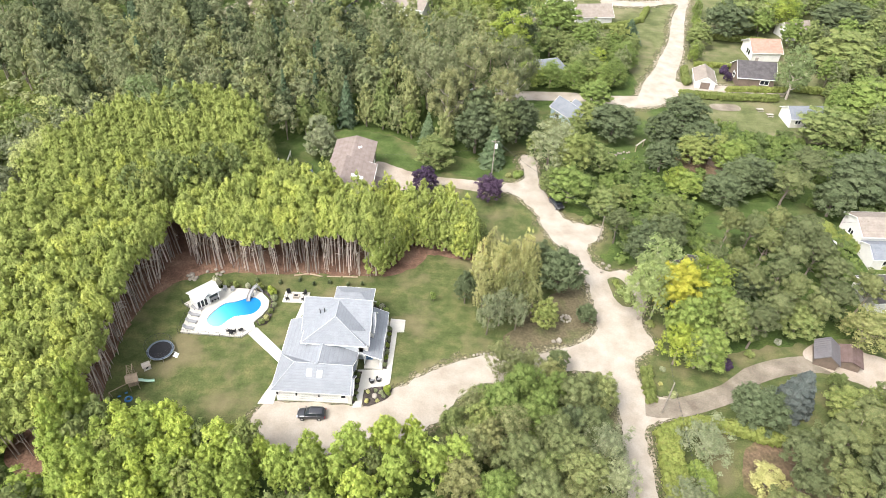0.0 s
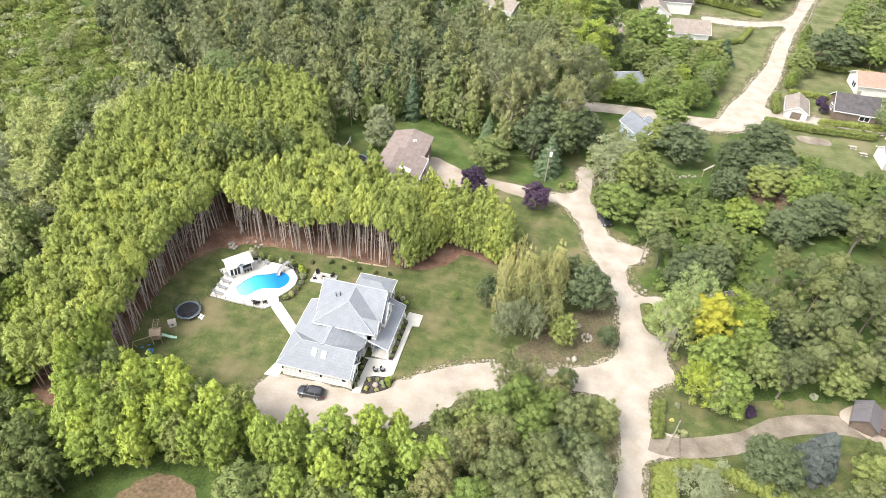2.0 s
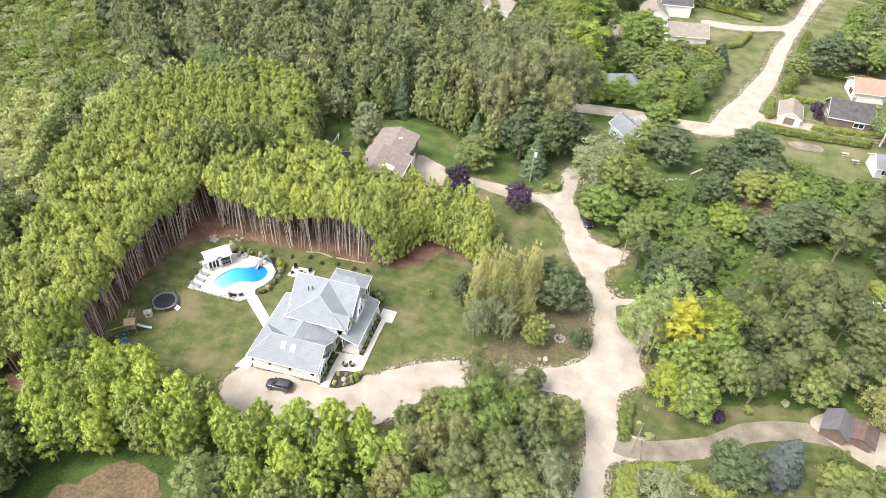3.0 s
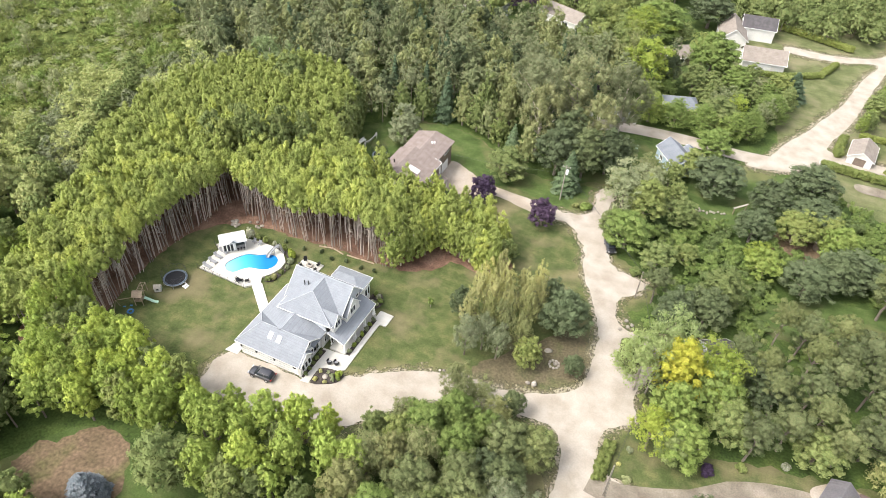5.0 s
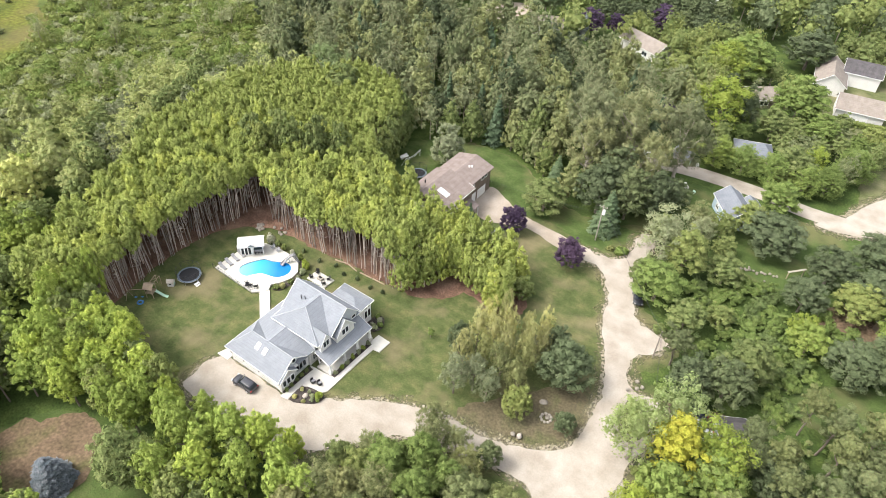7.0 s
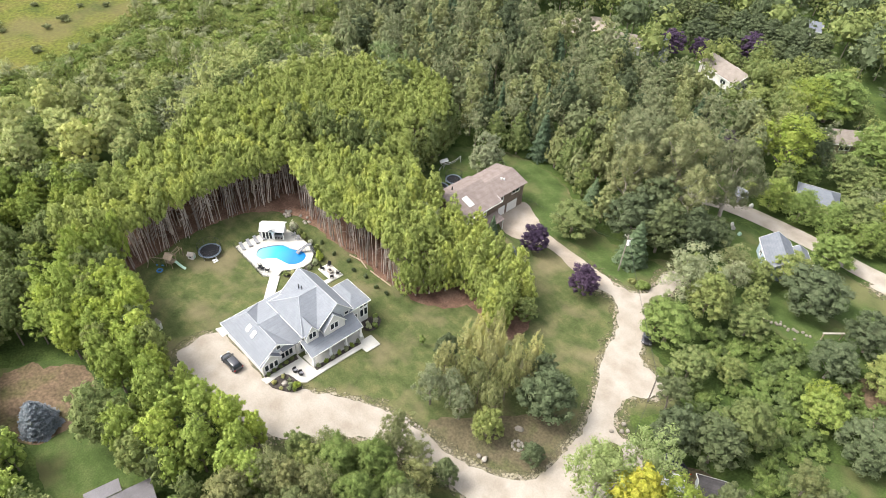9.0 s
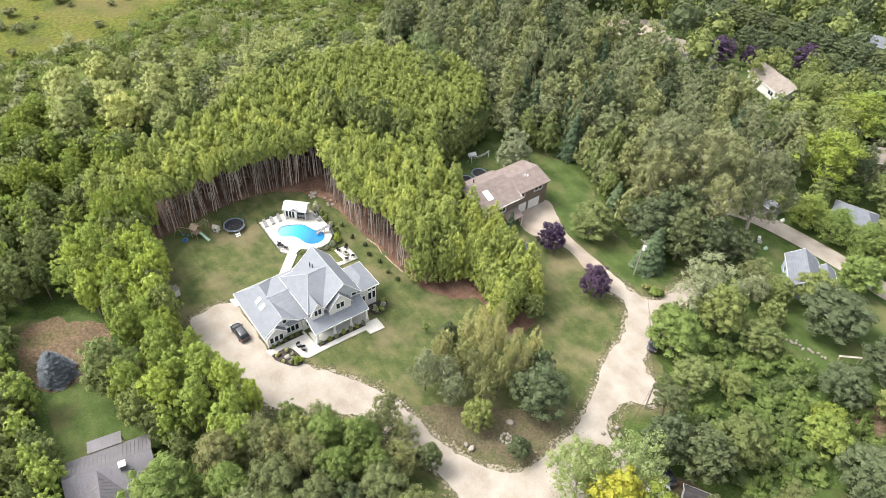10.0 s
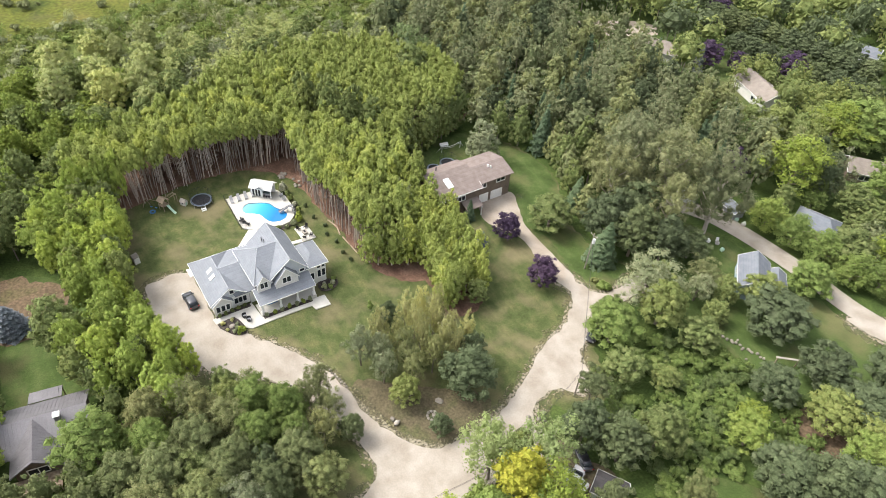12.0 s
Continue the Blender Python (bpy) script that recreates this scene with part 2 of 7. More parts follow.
M_METALROOF = plain("ribbed_metal_roof", (0.15, 0.14, 0.148), (0.2, 0.188, 0.198), 0.6, 6, 0.5, 0.3, 0.1)
M_WHITE = plain("white_trim_paint", (0.74, 0.73, 0.7), (0.8, 0.79, 0.77), 1.0, 12, 0.5, relief=0.05)
M_SIDING = plain("grey_blue_siding", (0.48, 0.5, 0.53), (0.55, 0.57, 0.6), 0.8, 10, 0.6, relief=0.1)
M_PALESIDING = plain("pale_siding", (0.6, 0.58, 0.55), (0.68, 0.66, 0.62), 0.8, 10, 0.6, relief=0.1)
M_BLUESIDING = plain("light_blue_siding", (0.33, 0.42, 0.5), (0.4, 0.49, 0.57), 0.8, 10, 0.6, relief=0.1)
M_BROWNSIDING = plain("brown_siding", (0.12, 0.09, 0.07), (0.18, 0.135, 0.105), 0.8, 10, 0.7, relief=0.1)
M_STONE = plain("field_stone", (0.2, 0.175, 0.145), (0.31, 0.275, 0.235), 0.9, 7, 0.85, relief=0.5)
# mottled blue for the stand-in sheet on the porch floor
M_PORCHBLUE = plain("blue_porch_spot", (0.05, 0.13, 0.3), (0.2, 0.33, 0.5), 2.5, 14, 0.9)
M_PALESTONE = plain("pale_boulder", (0.29, 0.26, 0.22), (0.4, 0.36, 0.31), 1.2, 7, 0.85, relief=0.5)
M_WOOD = plain("weathered_wood", (0.22, 0.16, 0.11), (0.36, 0.28, 0.2), 2.0, 14, 0.8)
M_POLE = plain("grey_pole_wood", (0.2, 0.17, 0.14), (0.3, 0.26, 0.22), 2.0, 14, 0.85)
M_BLACK = plain("black_metal", (0.012, 0.012, 0.014), (0.022, 0.022, 0.025), 3, 20, 0.4, 0.5, 0.05)
M_RUBBER = plain("black_rubber", (0.009, 0.009, 0.011), (0.016, 0.016, 0.019), 4, 20, 0.95, relief=0.1)
M_GREYPLASTIC = plain("grey_plastic", (0.2, 0.2, 0.21), (0.27, 0.27, 0.28), 3, 20, 0.5, relief=0.05)
M_MINT = plain("pale_green_plastic", (0.4, 0.58, 0.46), (0.48, 0.64, 0.53), 3, 20, 0.4, relief=0.03)
M_BLUEPLASTIC = plain("blue_plastic", (0.03, 0.13, 0.34), (0.05, 0.19, 0.42), 3, 20, 0.4, relief=0.03)
M_CARPAINT = plain("black_car_paint", (0.018, 0.018, 0.024), (0.026, 0.026, 0.033), 2, 30, 0.3, 0.0, 0)
M_CARPAINT.node_tree.nodes["Principled BSDF"].inputs["Coat Weight"].default_value = 1.0
M_CARPAINT.node_tree.nodes["Principled BSDF"].inputs["Coat Roughness"].default_value = 0.08
M_WHITEPAINT = plain("white_car_paint", (0.66, 0.66, 0.67), (0.72, 0.72, 0.73), 2, 30, 0.2, 0.1, 0)
M_CHROME = plain("wheel_alloy", (0.5, 0.5, 0.52), (0.6, 0.6, 0.62), 3, 20, 0.3, 0.9, 0)
M_RED = plain("red_lamp", (0.35, 0.02, 0.02), (0.4, 0.03, 0.03), 3, 20, 0.25, 0, 0)
M_RUBBISH = plain("mixed_clutter_paint", (0.3, 0.28, 0.26), (0.5, 0.47, 0.44), 1.3, 6, 0.7)

M_GLASS, _nt, _p = nodes_of("window_glass")
_p.inputs["Base Color"].default_value = (0.02, 0.025, 0.03, 1)
_p.inputs["Roughness"].default_value = 0.06
_p.inputs["Specular IOR Level"].default_value = 0.4

M_WATER, _nt, _p = nodes_of("pool_water")
_g = _nt.nodes.new("ShaderNodeNewGeometry")
_s = _nt.nodes.new("ShaderNodeVectorMath")
_s.operation = "DOT_PRODUCT"
_s.inputs[1].default_value = (0.09, 0.075, 0)
_nt.links.new(_g.outputs["Position"], _s.inputs[0])
_a = _nt.nodes.new("ShaderNodeMath")
_a.inputs[1].default_value = -2.9
_nt.links.new(_s.outputs["Value"], _a.inputs[0])
_r = ramp(_nt, _a.outputs[0], [(0.08, (0.22, 0.52, 0.64)), (0.5, (0.05, 0.36, 0.57)), (0.95, (0.015, 0.17, 0.44))])
_nt.links.new(_r, _p.inputs["Base Color"])
_p.inputs["Roughness"].default_value = 0.12
bump(_nt, _p, noise_node(_nt, 2.5, 3), 0.12, 0.05)


# ---- helpers for building ----
from mathutils import geometry


def rise(x, y):
    """Height of the ground: a low swell under the house."""
    return 1.4 * math.exp(-((x + 8) / 16) ** 2 - ((y - 75) / 16) ** 2)


class Shape:
    """Collects faces for one mesh."""

    def __init__(self):
        self.v, self.f = [], []

    def poly(self, pts):
        i = len(self.v)
        self.v += [tuple(p) for p in pts]
        self.f.append(tuple(range(i, i + len(pts))))
        return self

    def box(self, x0, y0, z0, x1, y1, z1):
        i = len(self.v)
        self.v += [(x, y, z) for z in (z0, z1) for x, y in ((x0, y0), (x1, y0), (x1, y1), (x0, y1))]
        self.f += [tuple(i + k for k in q) for q in ((3, 2, 1, 0), (4, 5, 6, 7), (0, 1, 5, 4), (1, 2, 6, 5), (2, 3, 7, 6), (3, 0, 4, 7))]
        return self

    def prism(self, pts, down):
        """A plate: the polygon pts, with its copy moved by the vector down, and sides."""
        i, n = len(self.v), len(pts)
        self.v += [tuple(p) for p in pts] + [tuple(a + b for a, b in zip(p, down)) for p in pts]
        self.f += [tuple(range(i, i + n)), tuple(range(i + 2 * n - 1, i + n - 1, -1))]
        self.f += [(i + k, i + n + k, i + n + (k + 1) % n, i + (k + 1) % n) for k in range(n)]
        return self

    def tube(self, a, b, ra, rb=None, sides=7, caps=True):
        rb = ra if rb is None else rb
        a, b = Vector(a), Vector(b)
        d = (b - a).normalized()
        s = d.cross(Vector((0, 0, 1)) if abs(d.z) < 0.9 else Vector((1, 0, 0))).normalized()
        u = d.cross(s)
        i = len(self.v)
        for c, r in ((a, ra), (b, rb)):
            for k in range(sides):
                w = 2 * math.pi * k / sides
                self.v.append(tuple(c + s * (r * math.cos(w)) + u * (r * math.sin(w))))
        self.f += [(i + k, i + (k + 1) % sides, i + sides + (k + 1) % sides, i + sides + k) for k in range(sides)]
        if caps:
            self.f += [tuple(i + k for k in reversed(range(sides))), tuple(i + sides + k for k in range(sides))]
        return self

    def ring(self, c, r, thick, sides=28):
        for k in range(sides):
            p, q = (2 * math.pi * j / sides for j in (k, k + 1))
            self.tube((c[0] + r * math.cos(p), c[1] + r * math.sin(p), c[2]), (c[0] + r * math.cos(q), c[1] + r * math.sin(q), c[2]), thick, thick, 5, False)
        return self

    def lump(self, c, r, seed, rings=4, sides=7, rough=0.22):
        """An uneven rounded stone or mass."""
        i = len(self.v)
        c = Vector(c)
        self.v.append(tuple(c + Vector((0, 0, -r[2]))))
        for a in range(1, rings):
            for k in range(sides):
                th, ph = math.pi * a / rings, 2 * math.pi * (k + 0.5 * (a % 2)) / sides
                d = Vector((math.sin(th) * math.cos(ph), math.sin(th) * math.sin(ph), -math.cos(th)))
                w = 1 + rough * noise.noise(d * 1.7 + Vector((seed * 3.1, seed, 0)))
                self.v.append(tuple(c + Vector((d.x * r[0], d.y * r[1], d.z * r[2])) * w))
        self.v.append(tuple(c + Vector((0, 0, r[2]))))
        top = len(self.v) - 1
        for k in range(sides):
            self.f.append((i, i + 1 + (k + 1) % sides, i + 1 + k))
            self.f.append((top, top - sides + k, top - sides + (k + 1) % sides))
        for a in range(rings - 2):
            for k in range(sides):
                p, q = i + 1 + a * sides, i + 1 + (a + 1) * sides
                self.f.append((p + k, p + (k + 1) % sides, q + (k + 1) % sides, q + k))
        return self

    def mesh(self, name, material, smooth=False):
        me = bpy.data.meshes.new(name)
        me.from_pydata(self.v, [], self.f)
        me.materials.append(material)
        if smooth:
            me.shade_smooth()
        me.update()
        return me


def part(name, shape, material, parent, label="", smooth=False):
    if isinstance(shape, list):
        return [part(name, s, material, parent, label, smooth) for s in shape]
    me = shape.mesh(name, material, smooth) if isinstance(shape, Shape) else shape
    ob = new(name, me)
    ob.parent = parent
    if label:
        tagged(ob, label)
    return ob


def thing(name, x, y, label, category, rz=0, z=None, group="", kind=""):
    ob = new(name)
    ob.empty_display_size = 0.3
    ob.matrix_basis = pose(x, y, rise(x, y) if z is None else z, 0, 0, rz)
    return tagged(ob, label, category, group, kind)


def inside(x, y, pts):
    r, j = False, len(pts) - 1
    for i in range(len(pts)):
        (x1, y1), (x2, y2) = pts[i], pts[j]
        if (y1 > y) != (y2 > y) and x < (x2 - x1) * (y - y1) / (y2 - y1) + x1:
            r = not r
        j = i
    return r


def curve(pts, step=1.5, wob=0.0, seed=0, closed=True):
    """A smooth line through the points, with a slightly ragged course."""
    n, out = len(pts), []
    P = [Vector(p) for p in pts]
    for i in range(n if closed else n - 1):
        a, b, c, d = (P[(i + k) % n] if closed else P[min(max(i + k, 0), n - 1)] for k in (-1, 0, 1, 2))
        m = max(1, round((c - b).length / step))
        for k in range(m):
            t = k / m
            q = 0.5 * (2 * b + (c - a) * t + (2 * a - 5 * b + 4 * c - d) * t * t + (3 * b - a - 3 * c + d) * t ** 3)
            if wob:
                q = q + Vector((noise.noise((q.x * 0.6, q.y * 0.6, seed)) + 0.5 * noise.noise((q.x * 1.9, q.y * 1.9, seed)), noise.noise((q.x * 0.6, q.y * 0.6, seed + 9.7)) + 0.5 * noise.noise((q.x * 1.9, q.y * 1.9, seed + 5.3)))) * wob
            out.append((q.x, q.y))
    if not closed:
        out.append(tuple(P[-1]))
    return out


def strip(line, width):
    """The outline of a way of that width along a line."""
    L, R = [], []
    for i, p in enumerate(line):
        a, b = Vector(line[max(i - 1, 0)]), Vector(line[min(i + 1, len(line) - 1)])
        d = (b - a).normalized()
        L.append((p[0] - d.y * width / 2, p[1] + d.x * width / 2))
        R.append((p[0] + d.y * width / 2, p[1] - d.x * width / 2))
    return L + R[::-1]


def wider(pts, d):
    """An outline moved outwards by d."""
    turn = sum(a[0] * b[1] - b[0] * a[1] for a, b in zip(pts, pts[1:] + pts[:1]))
    out = []
    for k, p in enumerate(pts):
        a, b = Vector(pts[k - 1]), Vector(pts[(k + 1) % len(pts)])
        t = (b - a).normalized() * (d if turn > 0 else -d)
        out.append((p[0] + t.y, p[1] - t.x))
    return out


def sheet(name, pts, lift, material, label, category, wob=0.4, smooth=True, skirt=0.0, holes=(), kind="structure"):
    """A layer laid over the ground inside an outline."""
    out = curve(pts, 0.9, wob, len(name)) if smooth else list(pts)
    bm = bmesh.new()
    loops = [[Vector((x, y, 0)) for x, y in ring] for ring in (out, *holes)]
    flat = [bm.verts.new(v) for ring in loops for v in ring]
    for tri in geometry.tessellate_polygon(loops):
        bm.faces.new([flat[k] for k in tri])
    xs, ys = [p[0] for p in out], [p[1] for p in out]
    for axis, lo, hi, a, b in ((0, min(xs), max(xs), -48, 32), (1, min(ys), max(ys), 36, 116)):
        for k in range(a, b + 1, 4):
            if lo < k < hi:
                n = (1, 0, 0) if axis == 0 else (0, 1, 0)
                bmesh.ops.bisect_plane(bm, geom=bm.verts[:] + bm.edges[:] + bm.faces[:], plane_co=(k * n[0], k * n[1], 0), plane_no=n)
    bmesh.ops.recalc_face_normals(bm, faces=bm.faces[:])
    if bm.faces and sum(f.normal.z for f in bm.faces) < 0:
        bmesh.ops.reverse_faces(bm, faces=bm.faces[:])
    if skirt:
        edges = [e for e in bm.edges if len(e.link_faces) == 1]
        ext = bmesh.ops.extrude_edge_only(bm, edges=edges)["geom"]
        low = {g for g in ext if isinstance(g, bmesh.types.BMVert)}
    else:
        low = set()
    for v in bm.verts:
        v.co.z = rise(v.co.x, v.co.y) + lift - (skirt if v in low else 0)
    me = bpy.data.meshes.new(name)
    bm.to_mesh(me)
    bm.free()
    me.materials.append(material)
    return tagged(new(name, me), label, category, kind=kind)


# ---- ground ----
xs = [-3000, -900, -400, -200, -100, -64] + list(range(-48, 33, 4)) + [48, 80, 140, 250, 500, 1000, 3000]
ys = [-3000, -900, -300, -60, 0, 20] + list(range(36, 117, 4)) + [132, 160, 220, 300, 420, 700, 1400, 3000]
S = Shape()
S.v = [(x, y, rise(x, y)) for y in ys for x in xs]
nx = len(xs)
S.f = [(j * nx + i, j * nx + i + 1, (j + 1) * nx + i + 1, (j + 1) * nx + i) for j in range(len(ys) - 1) for i in range(nx - 1)]
tagged(new("ground", S.mesh("ground", M_UNDER)), "green undergrowth covering the ground between the trees", "ground", kind="structure")

LAWN = [(-46, 60), (-51, 70), (-52, 82), (-48, 95), (-30, 100), (-31, 118), (-38, 126), (-40, 138), (-31, 148), (-19, 151), (-10, 149.5), (-4, 145.5), (4, 142), (14, 142), (24, 146), (29, 131), (33, 122.5), (40.5, 119.5), (41, 112), (38, 107.5), (47, 104), (48, 86), (42, 64), (26, 58), (0, 57), (-24, 55), (-38, 56)]
LAWN_EAST = [(24, 138), (34, 142.5), (44, 144), (53, 145), (61, 150), (65, 168), (50, 171), (30, 170), (12, 163), (8, 150)]
LAWN_SIDE = [(60, 118), (63, 123.6), (73, 130), (88, 131), (92, 126), (88, 117.5), (76, 118), (70, 115.5), (63, 115)]
LAWN_SHED = [(40, 64), (42, 80), (58, 84), (76, 88), (92, 90), (96, 70), (84, 56), (60, 50), (44, 50)]
LAWN_SOUTH = [(-39, 33), (-34, 43), (-27, 46), (-19, 44.5), (-8, 44), (-3, 41), (-4.5, 33), (-13, 32.6), (-24, 33.6), (-33, 32)]
LAWN_LOTS = [(40, 212), (54, 208), (57, 192), (62, 176), (84, 162), (128, 164), (140, 262), (96, 292), (36, 276)]
LAWN_FAR = [(-30, 210), (30, 205), (36, 224), (10, 250), (-40, 246)]
sheet("lawn", LAWN, 0.06, M_LAWN, "mown green lawn with dry brownish patches", "lawn", 0.8)
sheet("lawn", [(-22, 118.6), (-31, 119.4), (-38, 126), (-40, 138), (-31, 147.6), (-19, 150.6), (-10, 149), (-4, 145), (4, 141.6), (14, 141.4), (22, 143), (26, 133), (21, 130), (12, 133), (4, 134.5), (-6, 130), (-7, 119.4)], 0.1, M_LAWN_GREEN, "shaded green lawn round the bungalow", "lawn", 0.8)
sheet("lawn", LAWN_EAST, 0.030, M_LAWN_GREEN, "mown lawn behind the blue cottage", "lawn", 0.8)
sheet("lawn", LAWN_SIDE, 0.034, M_LAWN_GREEN, "open green lawn among the pines", "lawn", 0.8)
sheet("lawn", LAWN_SHED, 0.038, M_LAWN, "lawn beside the gravel lane and shed", "lawn", 0.8)
sheet("lawn", LAWN_SOUTH, 0.042, M_LAWN_GREEN, "small lawn by a neighbouring house", "lawn", 0.8)
sheet("lawn", LAWN_LOTS, 0.046, M_LAWN_PALE, "pale green lawns of the village lots", "lawn", 0.8)
sheet("lawn", LAWN_FAR, 0.050, M_LAWN_GREEN, "green garden lawn beyond the tall trees", "lawn", 0.8)
sheet("meadow", [(-142, 40), (-143, 66), (-148, 88), (-158, 108), (-178, 126), (-260, 130), (-260, 20), (-180, 10)], 0.06, M_MEADOW, "open yellow-green wet meadow", "meadow", 2.0)
sheet("rough_grass", [(-100, 26), (-96, 60), (-98, 90), (-100, 120), (-90, 148), (-130, 182), (-240, 214), (-240, 140), (-178, 126), (-158, 108), (-148, 88), (-143, 66), (-140, 30)], 0.04, M_ROUGH, "rough yellow-green grass under the scrub", "grass", 2.0)
sheet("bare_earth", [(-37, 35), (-31, 45), (-25, 45), (-20, 40), (-20, 34), (-28, 31)], 0.12, M_EARTH, "worn brown earth in the lawn", "earth", 1.0)
sheet("bare_earth", [(54, 60), (58, 66), (66, 64), (64, 56), (56, 55)], 0.12, M_EARTH, "worn brown earth behind the hedge", "earth", 1.0)
# tree shade here is partly in the sheet's darker earth colour
sheet("bare_earth", [(43.5, 104.5), (49, 107), (55, 108), (56, 102), (52, 99.5), (46, 100)], 0.12, M_SHADE, "bare earth parking spot toned darker for tree shade", "earth", 0.8)
sheet("bare_earth", [(60, 140), (62, 148), (70, 148), (70, 138)], 0.12, M_EARTH, "bare earth yard under the trees", "earth", 1.0)
# grove floor: the earth colour itself carries some of the shade
sheet("bare_earth", [(17, 82.5), (24, 92), (31, 100), (35, 95), (35.5, 87), (30, 83), (23, 80.5)], 0.1, M_SHADE, "brown earth under the grove toned darker for shade", "earth", 0.6)

PINES = [(-46.5, 54), (-47, 61), (-48.5, 69), (-49.8, 79), (-49.6, 86), (-48.4, 92.5), (-48.4, 99.5), (-46, 101), (-43.5, 98.8), (-39, 97.4), (-29, 96.6), (-21, 97.6), (-13, 97.6), (-7, 97.8), (-3.5, 103), (-1, 107), (7, 106), (9.5, 104), (12.5, 104.5), (13, 109.5), (7.5, 115.2), (-3, 117.6), (-12, 117.3), (-21, 115.4), (-30.5, 118), (-37.8, 126.5), (-40, 139), (-50, 148), (-72, 141), (-82, 118), (-76, 92), (-66, 74), (-56, 54)]
sheet("needle_litter", [(-47, 55), (-47.4, 62), (-49, 70), (-50, 80), (-49, 87), (-45.6, 92), (-42.6, 94.4), (-37, 96.2), (-29, 96.6), (-20, 97.4), (-12, 97.4), (-5, 98.2), (0.4, 101.6), (3, 105), (9, 104.6), (12, 104.4), (13.6, 105), (13.6, 110), (8, 115.8), (-3, 118.2), (-12, 118), (-21, 116.2), (-30.5, 119), (-38.4, 127), (-40.6, 140), (-50, 149), (-74, 142), (-84, 118), (-78, 90), (-68, 72), (-56, 52)], 0.12, M_LITTER, "reddish brown needle litter under the pines", "forest floor", 0.7)

# roads
ROAD = [(14, 127.6), (20, 128), (24.5, 122.5), (27.3, 115), (31, 108), (34, 101), (35.2, 93), (34.5, 87), (30, 83.3), (25, 81.2), (18, 80.2), (9, 77.4), (0.5, 71.2), (-4, 68.2), (-7, 66.6), (-21, 66.4), (-22.5, 61), (-20.5, 58), (-8, 58.4), (1.5, 61.5), (7, 65.5), (9.8, 70), (13.5, 73), (21, 75.2), (28, 77.3), (33, 77.6), (35.6, 74), (36.5, 68), (36, 60), (35, 46), (34, 30), (40, 30), (40.5, 46), (40.2, 60), (40.5, 67), (46, 69.5), (47, 72.5), (41.5, 74), (41, 81), (45, 84.5), (43.5, 90), (45.5, 97), (43.3, 103.5), (38.5, 103.5), (36, 106.5), (35.5, 111), (38.5, 114.4), (39, 117.6), (32.5, 119), (30.3, 122), (28.2, 127), (26.2, 133), (26, 143), (22.5, 143), (23, 134.5), (19, 131.6), (13, 131.8)]
sheet("road_verge", wider(ROAD, 1.5), 0.13, M_VERGE_THIN, "thin dry grass strip along the gravel road", "verge", 1.3)
sheet("road_verge", wider(ROAD, 0.55), 0.155, M_VERGE_PALE, "dusty worn grass along the gravel road", "verge", 0.9)
sheet("gravel_road", ROAD, 0.18, M_GRAVEL, "pale sandy gravel road and house driveway", "road", 0.6)
sheet("gravel_drive", [(-13.5, 129.5), (-8, 126.3), (-4, 127), (2, 129.6), (8, 128.6), (14, 127.6), (16, 129.5), (13, 131.8), (6, 132.4), (-1, 133), (-7, 135.6), (-12.6, 137.2)], 0.2, M_TRACK, "grey-brown gravel drive to the brown bungalow", "driveway", 0.3)
LANE = strip(curve([(41, 71), (46, 71), (56, 75), (61, 79), (69, 82), (77, 82), (92, 76)], 3, 0, 0, False), 3.7)
sheet("gravel_lane", LANE, 0.2, M_LANE, "dusty grey-brown side lane", "lane", 0.4, False)
CROSS = strip(curve([(4, 164.5), (10, 168.5), (16, 172), (25, 174), (39, 175), (50, 174.5), (62, 176)], 3, 0, 0, False), 5)
sheet("gravel_lane", CROSS, 0.2, M_GRAVEL, "pale gravel lane past the blue cottage", "lane", 0.4, False)
BIGROAD = [(52, 171), (57, 178), (60, 186), (65, 196), (69, 206), (73, 216), (78, 235), (82, 248), (70, 244), (56, 243.5), (56, 248), (70, 248.5), (84, 256), (92, 280), (102, 310), (108, 309), (97, 280), (88, 254), (82, 234), (76, 208), (71, 193), (71, 187.5), (85, 187), (100, 188), (100, 184), (84, 183), (70, 180), (62, 173)]
sheet("road_verge", wider(BIGROAD, 2.0), 0.13, M_VERGE_THIN, "thin dry grass strip along the village road", "verge", 1.5)
sheet("road_verge", wider(BIGROAD, 0.8), 0.155, M_VERGE_PALE, "dusty worn grass along the village road", "verge", 1.2)
sheet("gravel_road", BIGROAD, 0.22, M_GRAVEL, "wide pale village road with grass verges", "road", 0.3)
sheet("gravel_patch", [(77, 175.6), (84, 176), (84.4, 172.8), (77.6, 172.6)], 0.2, M_LANE, "small gravel parking patch by a hedge", "driveway", 0.3)
sheet("gravel_patch", [(-77, 214), (-66, 235), (-57, 231), (-68, 211)], 0.2, M_TRACK, "gravel forecourt beyond the woods", "driveway", 0.5)
sheet("gravel_patch", [(72, 84), (86, 76), (90, 82), (78, 88)], 0.23, M_TRACK, "gravel apron before the shed", "driveway", 0.4)
sheet("road_island", [(38.6, 101), (41, 101.6), (43.4, 96.6), (42, 93.8), (39.6, 95)], 0.3, M_LAWN, "grass island in the gravel road", "verge", 0.2)

